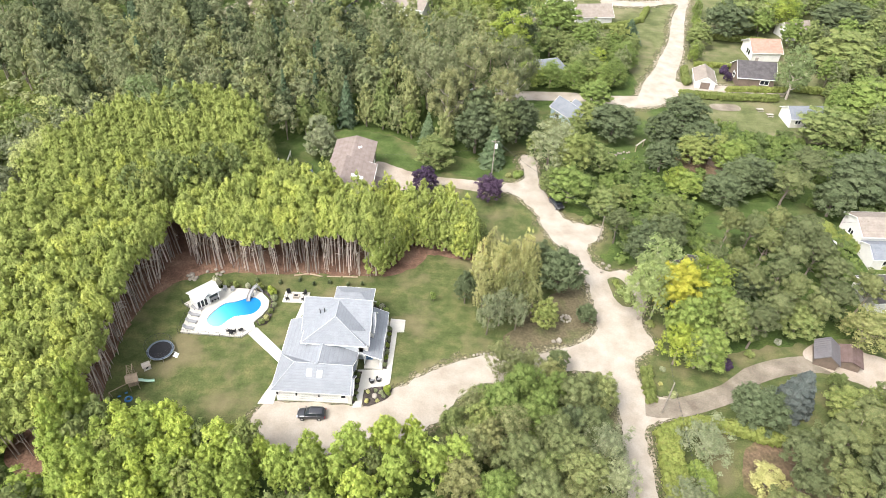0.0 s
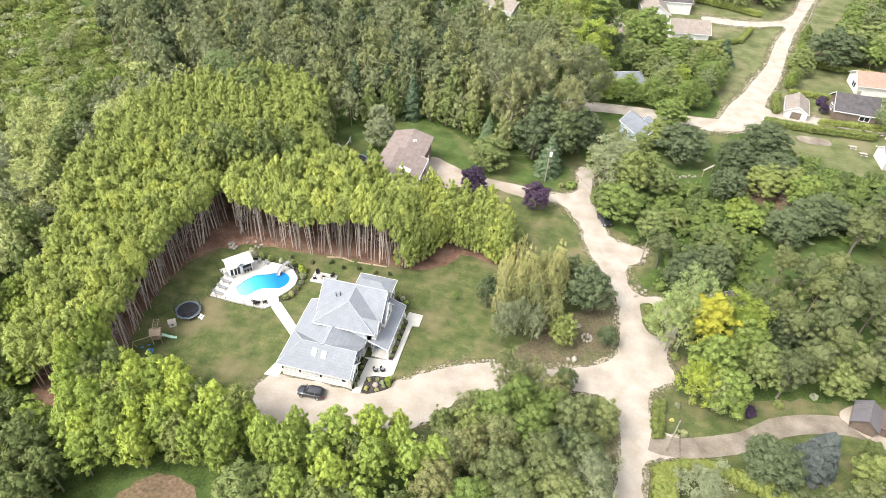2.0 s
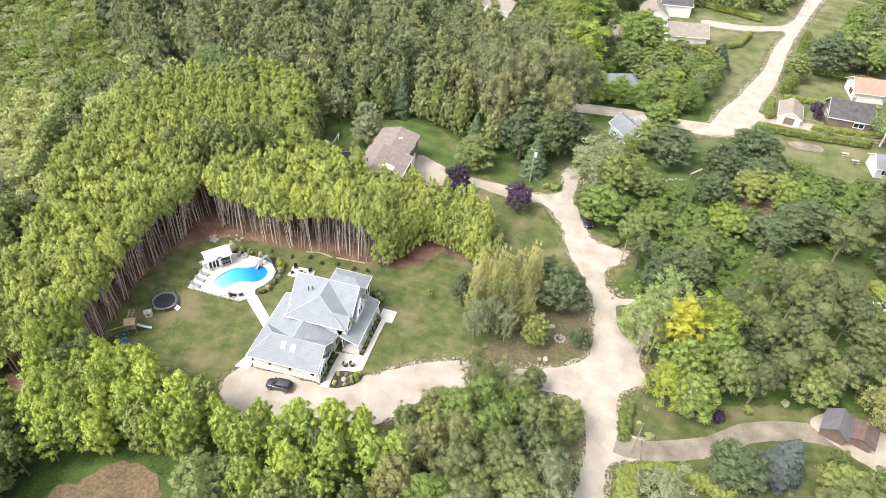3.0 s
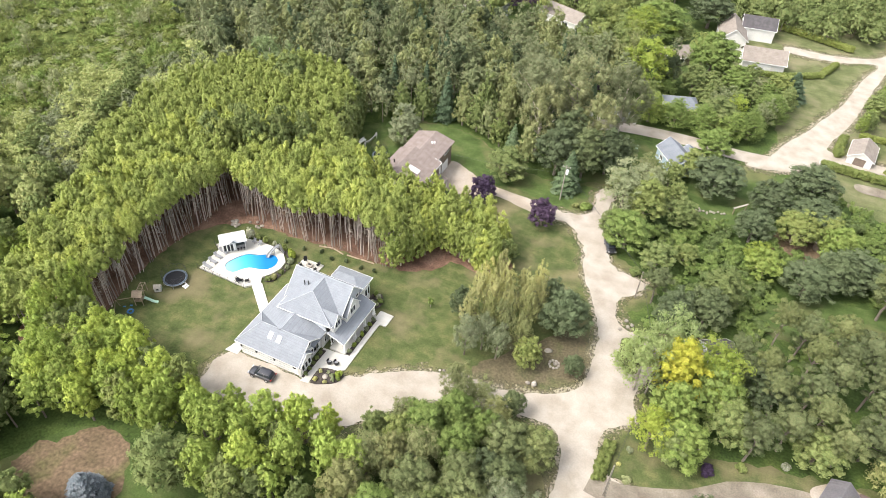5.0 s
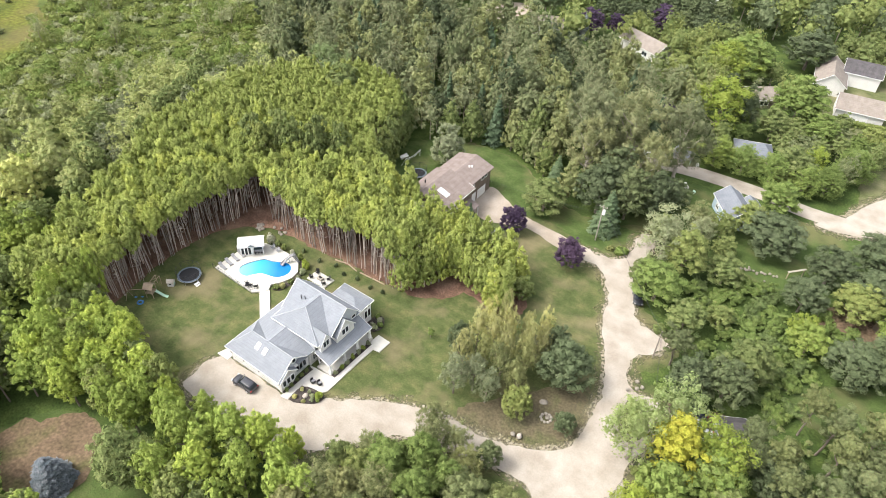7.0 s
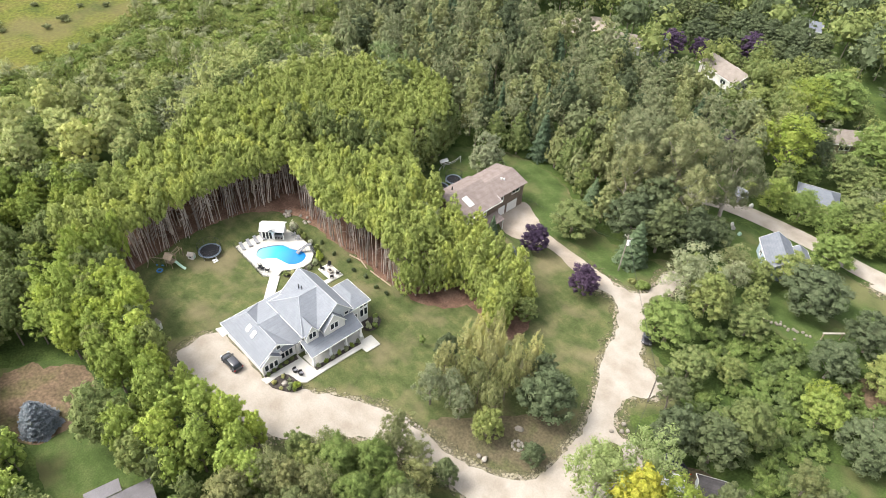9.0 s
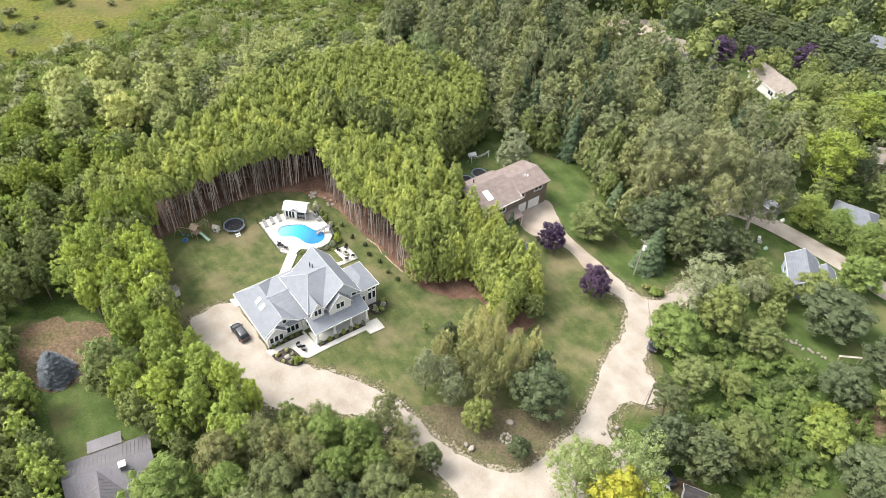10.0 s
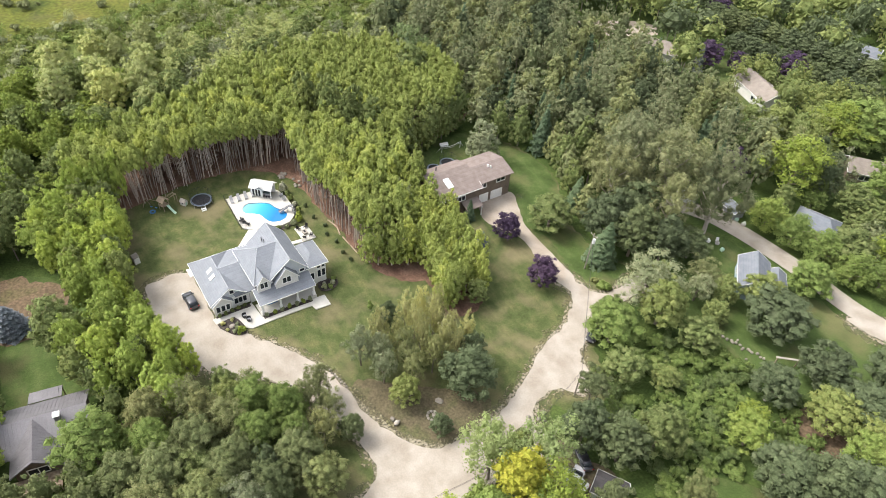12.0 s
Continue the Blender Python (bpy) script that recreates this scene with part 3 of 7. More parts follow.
# paths, terraces
sheet("concrete_path", [(-22.7, 66.2), (-20.1, 66.2), (-20.1, 81.8), (-19.2, 89.1), (-20.2, 89.1), (-20.8, 82), (-20.8, 74), (-21.4, 70)], 0.26, M_CONC, "pale concrete walk beside the house", "path", 0, False, 0.2)
sheet("concrete_path", [(-28.4, 81), (-27, 82.4), (-20.85, 76.7), (-20.85, 74.3)], 0.3, M_CONC, "pale concrete walk to the pool", "path", 0, False, 0.2)
FRONT = [(-7.2, 66.2), (-5.8, 66.4), (-5.8, 69.8), (-3, 70), (-1.7, 71.5), (-1.7, 83), (-0.5, 83.2), (-0.5, 86.2), (-3.2, 86.2), (-3.2, 74), (-7.4, 73.6)]
sheet("concrete_path", FRONT, 0.26, M_CONC, "pale concrete front walk and entry court", "path", 0, False, 0.2)
sheet("concrete_terrace", [(-24, 89.2), (-19.3, 89.2), (-19.3, 92), (-24, 92)], 0.26, M_CONC, "square pale concrete fire-pit terrace", "terrace", 0, False, 0.2)
POOL = [(-35.3, 82.2), (-36.5, 83.5), (-36.2, 85), (-35.5, 86.5), (-34.4, 87.9), (-32.6, 88.5), (-31.1, 89.4), (-29.5, 89.9), (-28.1, 89), (-27.7, 87.3), (-28.6, 85.7), (-30.3, 85.1), (-31.8, 84.7), (-32.8, 83.6), (-33.7, 82.3)]
DECK = [(-40.3, 80.3), (-40.4, 86.2), (-42, 87.2), (-38, 91.4), (-34.6, 92), (-31.1, 92), (-28.3, 91.2), (-26.5, 89.3), (-26.2, 87.3), (-26.8, 85.4), (-28, 83.6), (-27.2, 82.2), (-28.2, 81), (-29.2, 80)]
HOLE = curve(POOL, 0.6)
sheet("pool_deck", DECK, 0.4, M_CONC, "bright white concrete pool deck", "pool deck", 0, False, 0.5, (HOLE,))
for bed in ([(-7.4, 66.9), (-7, 66.9), (-6.6, 73.2), (-7.4, 73.2)],):
    sheet("flower_bed", bed, 0.34, M_MULCH, "narrow mulch bed along the garage wall", "flower bed", 0, False, 0.1)
sheet("flower_bed", [(-5.5, 66.6), (-3.6, 67.2), (-1.7, 68.6), (-1.2, 70.2), (-2.2, 70.6), (-5.5, 69.7)], 0.34, M_MULCH, "dark mulch bed with stones and shrubs", "flower bed", 0.1, True, 0.1)
sheet("flower_bed", [(-3.3, 74.2), (-2.6, 74.2), (-2.6, 83.6), (-3.3, 83.6)], 0.34, M_MULCH, "mulch bed along the front porch", "flower bed", 0, False, 0.1)
sheet("flower_bed", [(-6.6, 86.4), (-4.4, 86.2), (-3.8, 88), (-5, 90), (-6.6, 89.6)], 0.34, M_MULCH, "mulch bed round the sunroom corner", "flower bed", 0.1, True, 0.1)
sheet("flower_bed", [(-34, 92.2), (-28.6, 92.2), (-25.8, 90), (-25, 87), (-25.6, 83.4), (-26.8, 82.9), (-27.6, 83.8), (-26.4, 85.4), (-25.9, 87.4), (-26.3, 89.6), (-28.3, 91.4), (-31, 92.1)], 0.2, M_MULCH, "curved mulch bed behind the pool", "flower bed", 0.1)


# ---- the house ----
def window(parent, x, y, z, w, h, face, bars=1):
    """A framed window with its middle at x, y, z on a wall that faces e, s, w or n."""
    turn = {"s": 0, "e": 90, "n": 180, "w": 270}[face]
    ob = part("window", Shape().box(-w / 2, -0.02, -h / 2, w / 2, 0.04, h / 2), M_GLASS, parent)
    ob.matrix_basis = pose(x, y, z, 0, 0, turn)
    f = Shape()
    t = 0.15
    f.box(-w / 2 - t, -0.07, -h / 2 - t, -w / 2, 0.02, h / 2 + t).box(w / 2, -0.07, -h / 2 - t, w / 2 + t, 0.02, h / 2 + t)
    f.box(-w / 2, -0.07, h / 2, w / 2, 0.02, h / 2 + t).box(-w / 2, -0.09, -h / 2 - t, w / 2, 0.02, -h / 2)
    for k in range(1, bars + 1):
        c = -w / 2 + w * k / (bars + 1)
        f.box(c - 0.07, -0.06, -h / 2, c + 0.07, -0.02, h / 2)
    part("window_frame", f, M_WHITE, ob)
    return ob


def plate(S, pts, thick=0.22):
    return S.prism(pts, (0, 0, -thick))


def rake(boards, a, b, w=0.2, t=0.06):
    """A trim board along a roof edge, added to a list of boards."""
    S = Shape()
    boards.append(S)
    a, b = Vector(a), Vector(b)
    d = (b - a).normalized()
    s = d.cross(Vector((0, 0, 1))).normalized() * (t / 2)
    lo = Vector((0, 0, -w))
    up = Vector((0, 0, 0.012))
    i = len(S.v)
    S.v += [tuple(p + q + r) for p in (a, b) for q in (-s, s) for r in (lo, up)]
    S.f += [tuple(i + k for k in q) for q in ((0, 1, 3, 2), (4, 6, 7, 5), (0, 4, 5, 1), (2, 3, 7, 6), (1, 5, 7, 3), (0, 2, 6, 4))]


def main_house():
    h = thing("house", 0, 0, "large grey-shingled house with white trim and porch", "house", z=0)
    # walls
    part("garage_wall", Shape().box(-19.6, 67, 0.6, -8, 73.6, 4.2), M_WHITE, h, "off-white garage wall")
    part("wall", Shape().box(-19.6, 73.62, 0.6, -12, 81.2, 4.2).box(-12, 73.62, 0.6, -7.6, 76, 4.6), M_PALESIDING, h)
    part("wall", Shape().box(-16.2, 74.7, 4.22, -6.42, 84.4, 7.05).box(-16.2, 76.02, 0.6, -6.42, 84.4, 4.2), M_SIDING, h, "grey-blue upper wall")
    part("sunroom_wall", Shape().box(-12.8, 84.42, 0.6, -6.7, 88.3, 5.8), M_PALESIDING, h, "white sunroom wall")
    g = Shape()
    g.prism([(-7.98, 67, 4.2), (-7.98, 73.6, 4.2), (-7.98, 70.2, 6.75)], (-0.2, 0, 0))
    part("gable", g, M_SIDING, h, "grey shingled garage gable")
    part("gable", Shape().prism([(-6.1, 77.2, 7.05), (-6.1, 84.5, 7.05), (-6.1, 81.2, 10.6)], (-0.25, 0, 0)), M_SIDING, h)
    part("gable", Shape().prism([(-16.7, 77.2, 7.05), (-16.7, 81.2, 10.6), (-16.7, 84.5, 7.05)], (0.25, 0, 0)), M_SIDING, h)
    # garage roof: hipped to the west, gable to the east
    S, e, r = Shape(), 4.2, 7.0
    A, B, C, D = (-20.2, 66.4, e), (-7.4, 66.4, e), (-7.4, 73.9, e), (-20.2, 73.9, e)
    P, Q = (-16.9, 70.15, r), (-7.4, 70.15, r)
    plate(S, [A, B, Q, P])
    plate(S, [C, D, P, Q])
    plate(S, [D, A, P])
    part("garage_roof", S, M_ROOF, h, "grey shingled garage roof")
    T = []
    for a, b in ((A, B), (B, Q), (Q, C), (D, A)):
        rake(T, a, b)
    part("trim", T, M_WHITE, h)
    # low roof between garage and upper storey
    S = Shape()
    plate(S, [(-20.2, 70, 4.2), (-13, 70, 7.2), (-13, 75.6, 7.2), (-16.3, 75.6, 5.82), (-16.3, 81.6, 5.82), (-20.2, 81.6, 4.2)])
    plate(S, [(-13, 70.2, 7.2), (-7.3, 70.9, 4.75), (-7.3, 75.4, 4.75), (-13, 75.6, 7.2)])
    part("low_roof", S, M_ROOF, h)
    T = []
    rake(T, (-20.2, 73.9, 4.2), (-20.2, 81.6, 4.2))
    rake(T, (-20.2, 81.6, 4.2), (-16.3, 81.6, 5.82))
    rake(T, (-7.3, 73.9, 4.75), (-7.3, 75.4, 4.75))
    part("trim", T, M_WHITE, h)
    # main roof: ridge east to west
    S = Shape()
    W, E, SY, NY, RY, ez, rz = -17.1, -5.5, 76.9, 84.6, 81.2, 7.0, 10.75
    plate(S, [(W, SY, ez), (E, SY, ez), (E, RY, rz), (W, RY, rz)])
    plate(S, [(E, NY, ez), (W, NY, ez), (W, RY, rz), (E, RY, rz)])
    part("main_roof", S, M_ROOF, h, "steep grey shingled main roof")
    T = []
    for x in (W, E):
        rake(T, (x, SY, ez), (x, RY, rz))
        rake(T, (x, NY, ez), (x, RY, rz))
    rake(T, (W, NY, ez), (E, NY, ez))
    part("trim", T, M_WHITE, h)
    # hipped south wing of the upper storey
    S = Shape()
    a, b, c, d = (-16.7, 74.1, 7.05), (-5.8, 74.1, 7.05), (-5.8, 81.2, 7.05), (-16.7, 81.2, 7.05)
    p, q = (-11.2, 77.3, 10.55), (-11.2, 81.2, 10.55)
    plate(S, [a, b, p])
    plate(S, [b, c, q, p])
    plate(S, [d, a, p, q])
    part("hip_roof", S, M_ROOF, h, "grey shingled hipped wing roof")
    T = []
    for u, v in ((a, b), (d, a), (b, (-5.8, 77.2, 7.05))):
        rake(T, u, v)
    part("trim", T, M_WHITE, h)
    for u, v in ((P, Q), (A, P), (D, P), ((-13, 70.4, 7.2), (-13, 75.6, 7.2)), ((W, RY, rz), (E, RY, rz)), (a, p), (b, p), (p, q)):
        u, v = Vector(u), Vector(v)
        n = max(2, round((v - u).length / 0.45))
        cap = Shape()
        for k in range(n):
            cap.tube(u.lerp(v, k / n), u.lerp(v, (k + 0.86) / n), 0.085, 0.075, 6)
        part("ridge_cap", cap, M_RIDGE, h)
    for x, y in ((-14.2, 79.2), (-13.5, 79.4)):
        part("vent_pipe", Shape().tube((x, y, 8.5), (x, y, 10.0), 0.08), M_BLACK, h)
    # added flat sheet, standing in for an unidentified blue spot between the porch columns
    part("porch_blue_sheet", Shape().box(-6.35, 75.8, 1.75, -5.2, 77.8, 1.765), M_PORCHBLUE, h, "flat blue sheet added under the porch roof")
    # dormers over the porch
    for y0, y1, py, ez, pz, x, back, w in ((74.5, 77.3, 75.9, 7.0, 8.9, -5.4, -8.5, 1.3), (77.7, 82.4, 80.0, 6.6, 9.3, -4.9, -10, 1.5)):
        part("dormer_wall", Shape().prism([(x - 0.25, y0 + 0.2, 4.9), (x - 0.25, y1 - 0.2, 4.9), (x - 0.25, y1 - 0.2, ez), (x - 0.25, py, pz - 0.15), (x - 0.25, y0 + 0.2, ez)], (-1.6, 0, 0)), M_PALESIDING, h, "white dormer gable wall")
        S = Shape()
        plate(S, [(x, y0, ez - 0.15), (x, py, pz), (back, py, pz), (back, y0, ez - 0.15)], 0.15)
        plate(S, [(x, y1, ez - 0.15), (back, y1, ez - 0.15), (back, py, pz), (x, py, pz)], 0.15)
        part("dormer_roof", S, M_ROOF, h)
        T = []
        rake(T, (x, y0, ez - 0.15), (x, py, pz))
        rake(T, (x, y1, ez - 0.15), (x, py, pz))
        part("trim", T, M_WHITE, h)
        window(h, x - 0.24, py, ez - 0.15 if w > 1.4 else 6.55, w, 1.25, "e")
    # gable bay on the garage front
    part("bay_wall", Shape().prism([(-7.4, 66.9, 0.6), (-7.4, 70.1, 0.6), (-7.4, 70.1, 4.1), (-7.4, 68.5, 5.5), (-7.4, 66.9, 4.1)], (-0.55, 0, 0)), M_PALESIDING, h)
    S = Shape()
    plate(S, [(-7, 66.5, 4.05), (-7, 68.5, 5.8), (-10, 68.5, 5.8), (-10, 66.5, 4.05)], 0.15)
    plate(S, [(-7, 70.5, 4.05), (-10, 70.5, 4.05), (-10, 68.5, 5.8), (-7, 68.5, 5.8)], 0.15)
    part("bay_roof", S, M_ROOF, h)
    T = []
    rake(T, (-7, 66.5, 4.05), (-7, 68.5, 5.8))
    rake(T, (-7, 70.5, 4.05), (-7, 68.5, 5.8))
    part("trim", T, M_WHITE, h)
    for y in (67.6, 68.5, 69.4):
        window(h, -7.38, y, 2.9, 0.62, 1.3, "e", 0)
    for y in (71.1, 71.9, 72.7):
        window(h, -7.97, y, 2.9, 0.6, 1.3, "e", 0)
    window(h, -7.96, 70.6, 5.5, 0.7, 0.8, "e", 0)
    # garage doors with lamps between them
    for x, w in ((-18, 2.6), (-14.4, 2.9), (-10.8, 2.6)):
        d = part("garage_door", Shape().box(-w / 2, -0.05, 0, w / 2, 0.1, 2.3), M_WHITE, h, "white panelled garage door")
        d.matrix_basis = pose(x, 67, 1.2)
        g = Shape()
        for k in range(1, 4):
            g.box(-w / 2, -0.065, 0.57 * k - 0.015, w / 2, -0.051, 0.57 * k + 0.015)
        part("panel_joint", g, M_GREYPLASTIC, d)
    for x in (-19.35, -16.25, -12.6):
        part("wall_lamp", Shape().box(x - 0.12, 66.75, 2.7, x + 0.12, 67, 3.2), M_BLACK, h)
    window(h, -8.7, 66.99, 3.0, 0.7, 0.8, "s", 0)
    for x, y in ((-14.3, 68.9), (-12.6, 68.8)):
        s = part("skylight", Shape().box(-0.4, -0.6, -0.03, 0.4, 0.6, 0.1), M_WHITE, h, "white framed skylight")
        s.matrix_basis = pose(x, y, 4.2 + (y - 66.4) * 2.8 / 3.75 + 0.05, 36.8)
        part("pane", Shape().box(-0.3, -0.5, 0.1, 0.3, 0.5, 0.115), M_PALEGLASS, s)
    # porch
    S = Shape()
    plate(S, [(-3.3, 73.9, 4.25), (-3.3, 84.7, 4.25), (-6.45, 84.7, 5.55), (-6.45, 73.9, 5.55)], 0.18)
    part("porch_roof", S, M_ROOF, h, "grey shingled porch roof")
    T = []
    rake(T, (-3.3, 73.9, 4.25), (-3.3, 84.7, 4.25))
    rake(T, (-3.3, 73.9, 4.25), (-6.45, 73.9, 5.55))
    rake(T, (-3.3, 84.7, 4.25), (-6.45, 84.7, 5.55))
    part("trim", T, M_WHITE, h)
    part("porch_floor", Shape().box(-6.42, 74, 0.8, -3.3, 84.7, 1.75), M_CONC, h)
    for y in (74.4, 77.8, 81.1, 84.3):
        part("porch_column", Shape().box(-3.75, y - 0.16, 2.5, -3.45, y + 0.16, 4.05).box(-3.82, y - 0.24, 1.75, -3.38, y + 0.24, 2.5), M_WHITE, h)
    part("front_door", Shape().box(-6.42, 76.4, 1.75, -6.36, 77.5, 3.9), M_BLUESIDING, h, "blue-grey front door")
    for y, w in ((75.2, 1.1), (79.2, 1.8), (82.2, 1.8)):
        window(h, -6.41, y, 3.0, w, 1.6, "e")
    window(h, -7.58, 74.8, 3.0, 0.8, 1.4, "e")
    # sunroom
    S = Shape()
    a, b, c, d = (-13.2, 84.1, 6.0), (-6.2, 84.1, 6.0), (-6.2, 88.75, 6.0), (-13.2, 88.75, 6.0)
    p, q = (-8.6, 86.2, 7.3), (-12, 86.2, 7.3)
    for f in ([a, b, p, q], [b, c, p], [c, d, q, p], [d, a, q]):
        plate(S, f)
    part("sunroom_roof", S, M_ROOF, h)
    T = []
    for u, v in ((b, c), (c, d), (d, a)):
        rake(T, u, v)
    part("trim", T, M_WHITE, h)
    for y in (86.9, 87.8):
        window(h, -6.69, y, 3.4, 0.62, 1.7, "e", 0)
        window(h, -6.69, y, 5.1, 0.62, 0.6, "e", 0)
    window(h, -6.69, 85.4, 3.2, 0.9, 1.7, "e", 0)
    window(h, -6.41, 83.5, 6.2, 0.8, 0.6, "e", 0)
    for x in (-8, -9.6, -11.2):
        window(h, x, 88.31, 3.3, 1.0, 1.7, "n", 0)
    for y in (75.5, 78):
        window(h, -19.61, y, 2.8, 1.2, 1.2, "w")
    window(h, -13.5, 74.69, 6.3, 0.8, 0.7, "s", 0)


M_PALEGLASS, _nt, _p = nodes_of("skylight_glass")
_p.inputs["Base Color"].default_value = (0.55, 0.57, 0.6, 1)
_p.inputs["Roughness"].default_value = 0.15
main_house()


def gable_house(x, y, rz, length, width, eave, ridge, roof, wall, label, over=0.45, doors=(), windows=(), name="house", hip=0.0, category="house", chimney=False):
    """A house with its ridge along its own x axis."""
    h = thing(name, x, y, label, category, rz)
    l, w, o = length / 2, width / 2, over
    part("wall", Shape().box(-l, -w, -0.4, l, w, eave), wall, h)
    drop = (ridge - eave) / w
    e = eave - o * drop
    S = Shape()
    k = hip
    plate(S, [(-l - o, -w - o, e), (l + o, -w - o, e), (l + o - k, 0, ridge), (-l - o + k, 0, ridge)], 0.16)
    plate(S, [(l + o, w + o, e), (-l - o, w + o, e), (-l - o + k, 0, ridge), (l + o - k, 0, ridge)], 0.16)
    T = []
    if hip:
        plate(S, [(l + o, -w - o, e), (l + o, w + o, e), (l + o - k, 0, ridge)], 0.16)
        plate(S, [(-l - o, w + o, e), (-l - o, -w - o, e), (-l - o + k, 0, ridge)], 0.16)
    else:
        for s in (-1, 1):
            part("gable", Shape().prism([(s * l, -w, eave), (s * l, w, eave), (s * l, 0, ridge - 0.15)], (-s * 0.2, 0, 0)), wall, h)
            rake(T, (s * (l + o), -w - o, e), (s * (l + o), 0, ridge))
            rake(T, (s * (l + o), w + o, e), (s * (l + o), 0, ridge))
    for s in (-1, 1):
        rake(T, (-l - o, s * (w + o), e), (l + o, s * (w + o), e))
    part("roof", S, roof, h)
    part("trim", T, roof if roof in (M_METALROOF, M_REDROOF, M_BROWNROOF) else M_WHITE, h)
    if roof is M_METALROOF:
        R = Shape()
        n = round((length + 2 * o) / 0.55)
        for j in range(n + 1):
            u = -l - o + (length + 2 * o) * j / n
            for s in (-1, 1):
                R.prism([(u - 0.04, s * (w + o), e + 0.05), (u + 0.04, s * (w + o), e + 0.05), (u + 0.04, 0, ridge + 0.05), (u - 0.04, 0, ridge + 0.05)], (0, 0, -0.05))
        part("roof_ribs", R, roof, h)
    for face, u, z, ww, hh in windows:
        px, py = {"s": (u, -w - 0.01), "n": (u, w + 0.01), "e": (l + 0.01, u), "w": (-l - 0.01, u)}[face]
        window(h, px, py, z, ww, hh, face)
    for face, u, ww, hh, m in doors:
        px, py, tn = {"s": (u, -w, 0), "n": (u, w, 180), "e": (l, u, 90), "w": (-l, u, 270)}[face]
        part("door", Shape().box(-ww / 2, -0.06, 0, ww / 2, 0.05, hh), m, h).matrix_basis = pose(px, py, 0.1, 0, 0, tn)
    if chimney:
        part("chimney", Shape().box(-0.35, 0.5, eave, 0.35, 1.2, ridge + 0.7).box(-0.42, 0.43, ridge + 0.7, 0.42, 1.27, ridge + 0.8), M_STONE, h)
    return h


# bungalow with its two-door garage
_b = gable_house(-16.7, 131.9, 90, 9.4, 8.5, 6.2, 7.4, M_BROWNROOF, M_BROWNSIDING, "brown shingled bungalow wing over a double garage", 0.5, [("s", -2.7, 3.2, 2.5, M_WHITE), ("s", 1.2, 3.2, 2.5, M_WHITE)])
window(_b, -3.3, -4.26, 4.95, 2.6, 1.1, "s", 2)
window(_b, 2.0, -4.26, 5.1, 2.2, 0.9, "s", 1)
part("roof_vent", Shape().box(0.3, -1.3, 7.0, 0.6, -1.0, 7.5).box(0.7, -1.75, 6.9, 1.0, -1.45, 7.4), M_WHITE, _b, "small white roof vents")
# its main block: a long slope to the east, a short one to the west
_b = thing("house", -16, 122.4, "low brown shingled bungalow with a long roof slope", "house", 90)
part("wall", Shape().box(-5, -4.7, -0.4, 5, 4.7, 6.1), M_BROWNSIDING, _b)
for _s in (-5, 5):
    part("gable", Shape().prism([(_s, -4.7, 6.1), (_s, 4.7, 6.1), (_s, 4.7, 6.9), (_s, 1.6, 7.95)], (-0.2 if _s > 0 else 0.2, 0, 0)), M_BROWNSIDING, _b)
_r = Shape()
plate(_r, [(-5.5, -5.2, 6.0), (5.5, -5.2, 6.0), (5.5, 1.6, 8.1), (-5.5, 1.6, 8.1)], 0.16)
plate(_r, [(5.5, 5.3, 6.9), (-5.5, 5.3, 6.9), (-5.5, 1.6, 8.1), (5.5, 1.6, 8.1)], 0.16)
part("roof", _r, M_BROWNROOF, _b)
_t = []
rake(_t, (-5.5, -5.2, 6.0), (5.5, -5.2, 6.0))
rake(_t, (5.52, -5.2, 6.0), (5.52, -3.4, 6.56))
part("trim", _t, M_WHITE, _b)
for _u in (-3.4, 0.2):
    window(_b, _u, -4.71, 4.6, 1.8, 1.1, "s", 1)
part("door", Shape().box(2.2, -4.78, 0.1, 3.2, -4.68, 2.2), M_WOOD, _b)
_p = part("porch_roof", Shape().prism([(0.2, -7.2, 2.9), (4.4, -7.2, 2.9), (4.4, -4.7, 3.7), (0.2, -4.7, 3.7)], (0, 0, -0.14)), M_BROWNROOF, _b)
for _u in (0.4, 4.2):
    part("post", Shape().box(_u - 0.08, -7.08, 0, _u + 0.08, -6.92, 2.84), M_WHITE, _p)
part("stove_pipe", Shape().tube((-1.5, 3.2, 7.2), (-1.5, 3.2, 8.4), 0.14), M_BLACK, _b)

# cottages and houses of the village
gable_house(36, 161.5, -52, 9, 5.6, 3.6, 5.6, M_COTTAGEROOF, M_BLUESIDING, "light blue cottage with grey roof", 0.4, [("s", 2.5, 1, 2.0, M_WHITE)], [("s", -2, 1.7, 1.2, 1.1), ("e", 0, 1.8, 1.2, 1.1)])
gable_house(39.5, 164.2, -52, 6, 3.4, 3.0, 4.1, M_COTTAGEROOF, M_BLUESIDING, "lean wing of the light blue cottage", 0.3, (), [("e", 0, 1.6, 1.0, 1.0)])
gable_house(32, 188.5, 20, 8.5, 7, 3.0, 4.8, M_COTTAGEROOF, M_PALESIDING, "small grey hip-roofed cottage among trees", 0.4, (), [("s", 0, 1.6, 1.6, 1.0)], hip=2.6)
gable_house(24.5, 219, 40, 8, 7, 3.0, 5.0, M_TANROOF, M_BROWNSIDING, "tan-roofed cottage with a wooden deck", 0.4, (), [("s", 0, 1.6, 2.4, 1.2)])
gable_house(-13.5, 228, -20, 15, 8, 3.4, 5.6, M_TANROOF, M_PALESIDING, "long tan-roofed house beyond the woods", 0.4, (), [("s", 3, 1.8, 2.0, 1.2), ("e", 0, 1.8, 1.6, 1.2)])
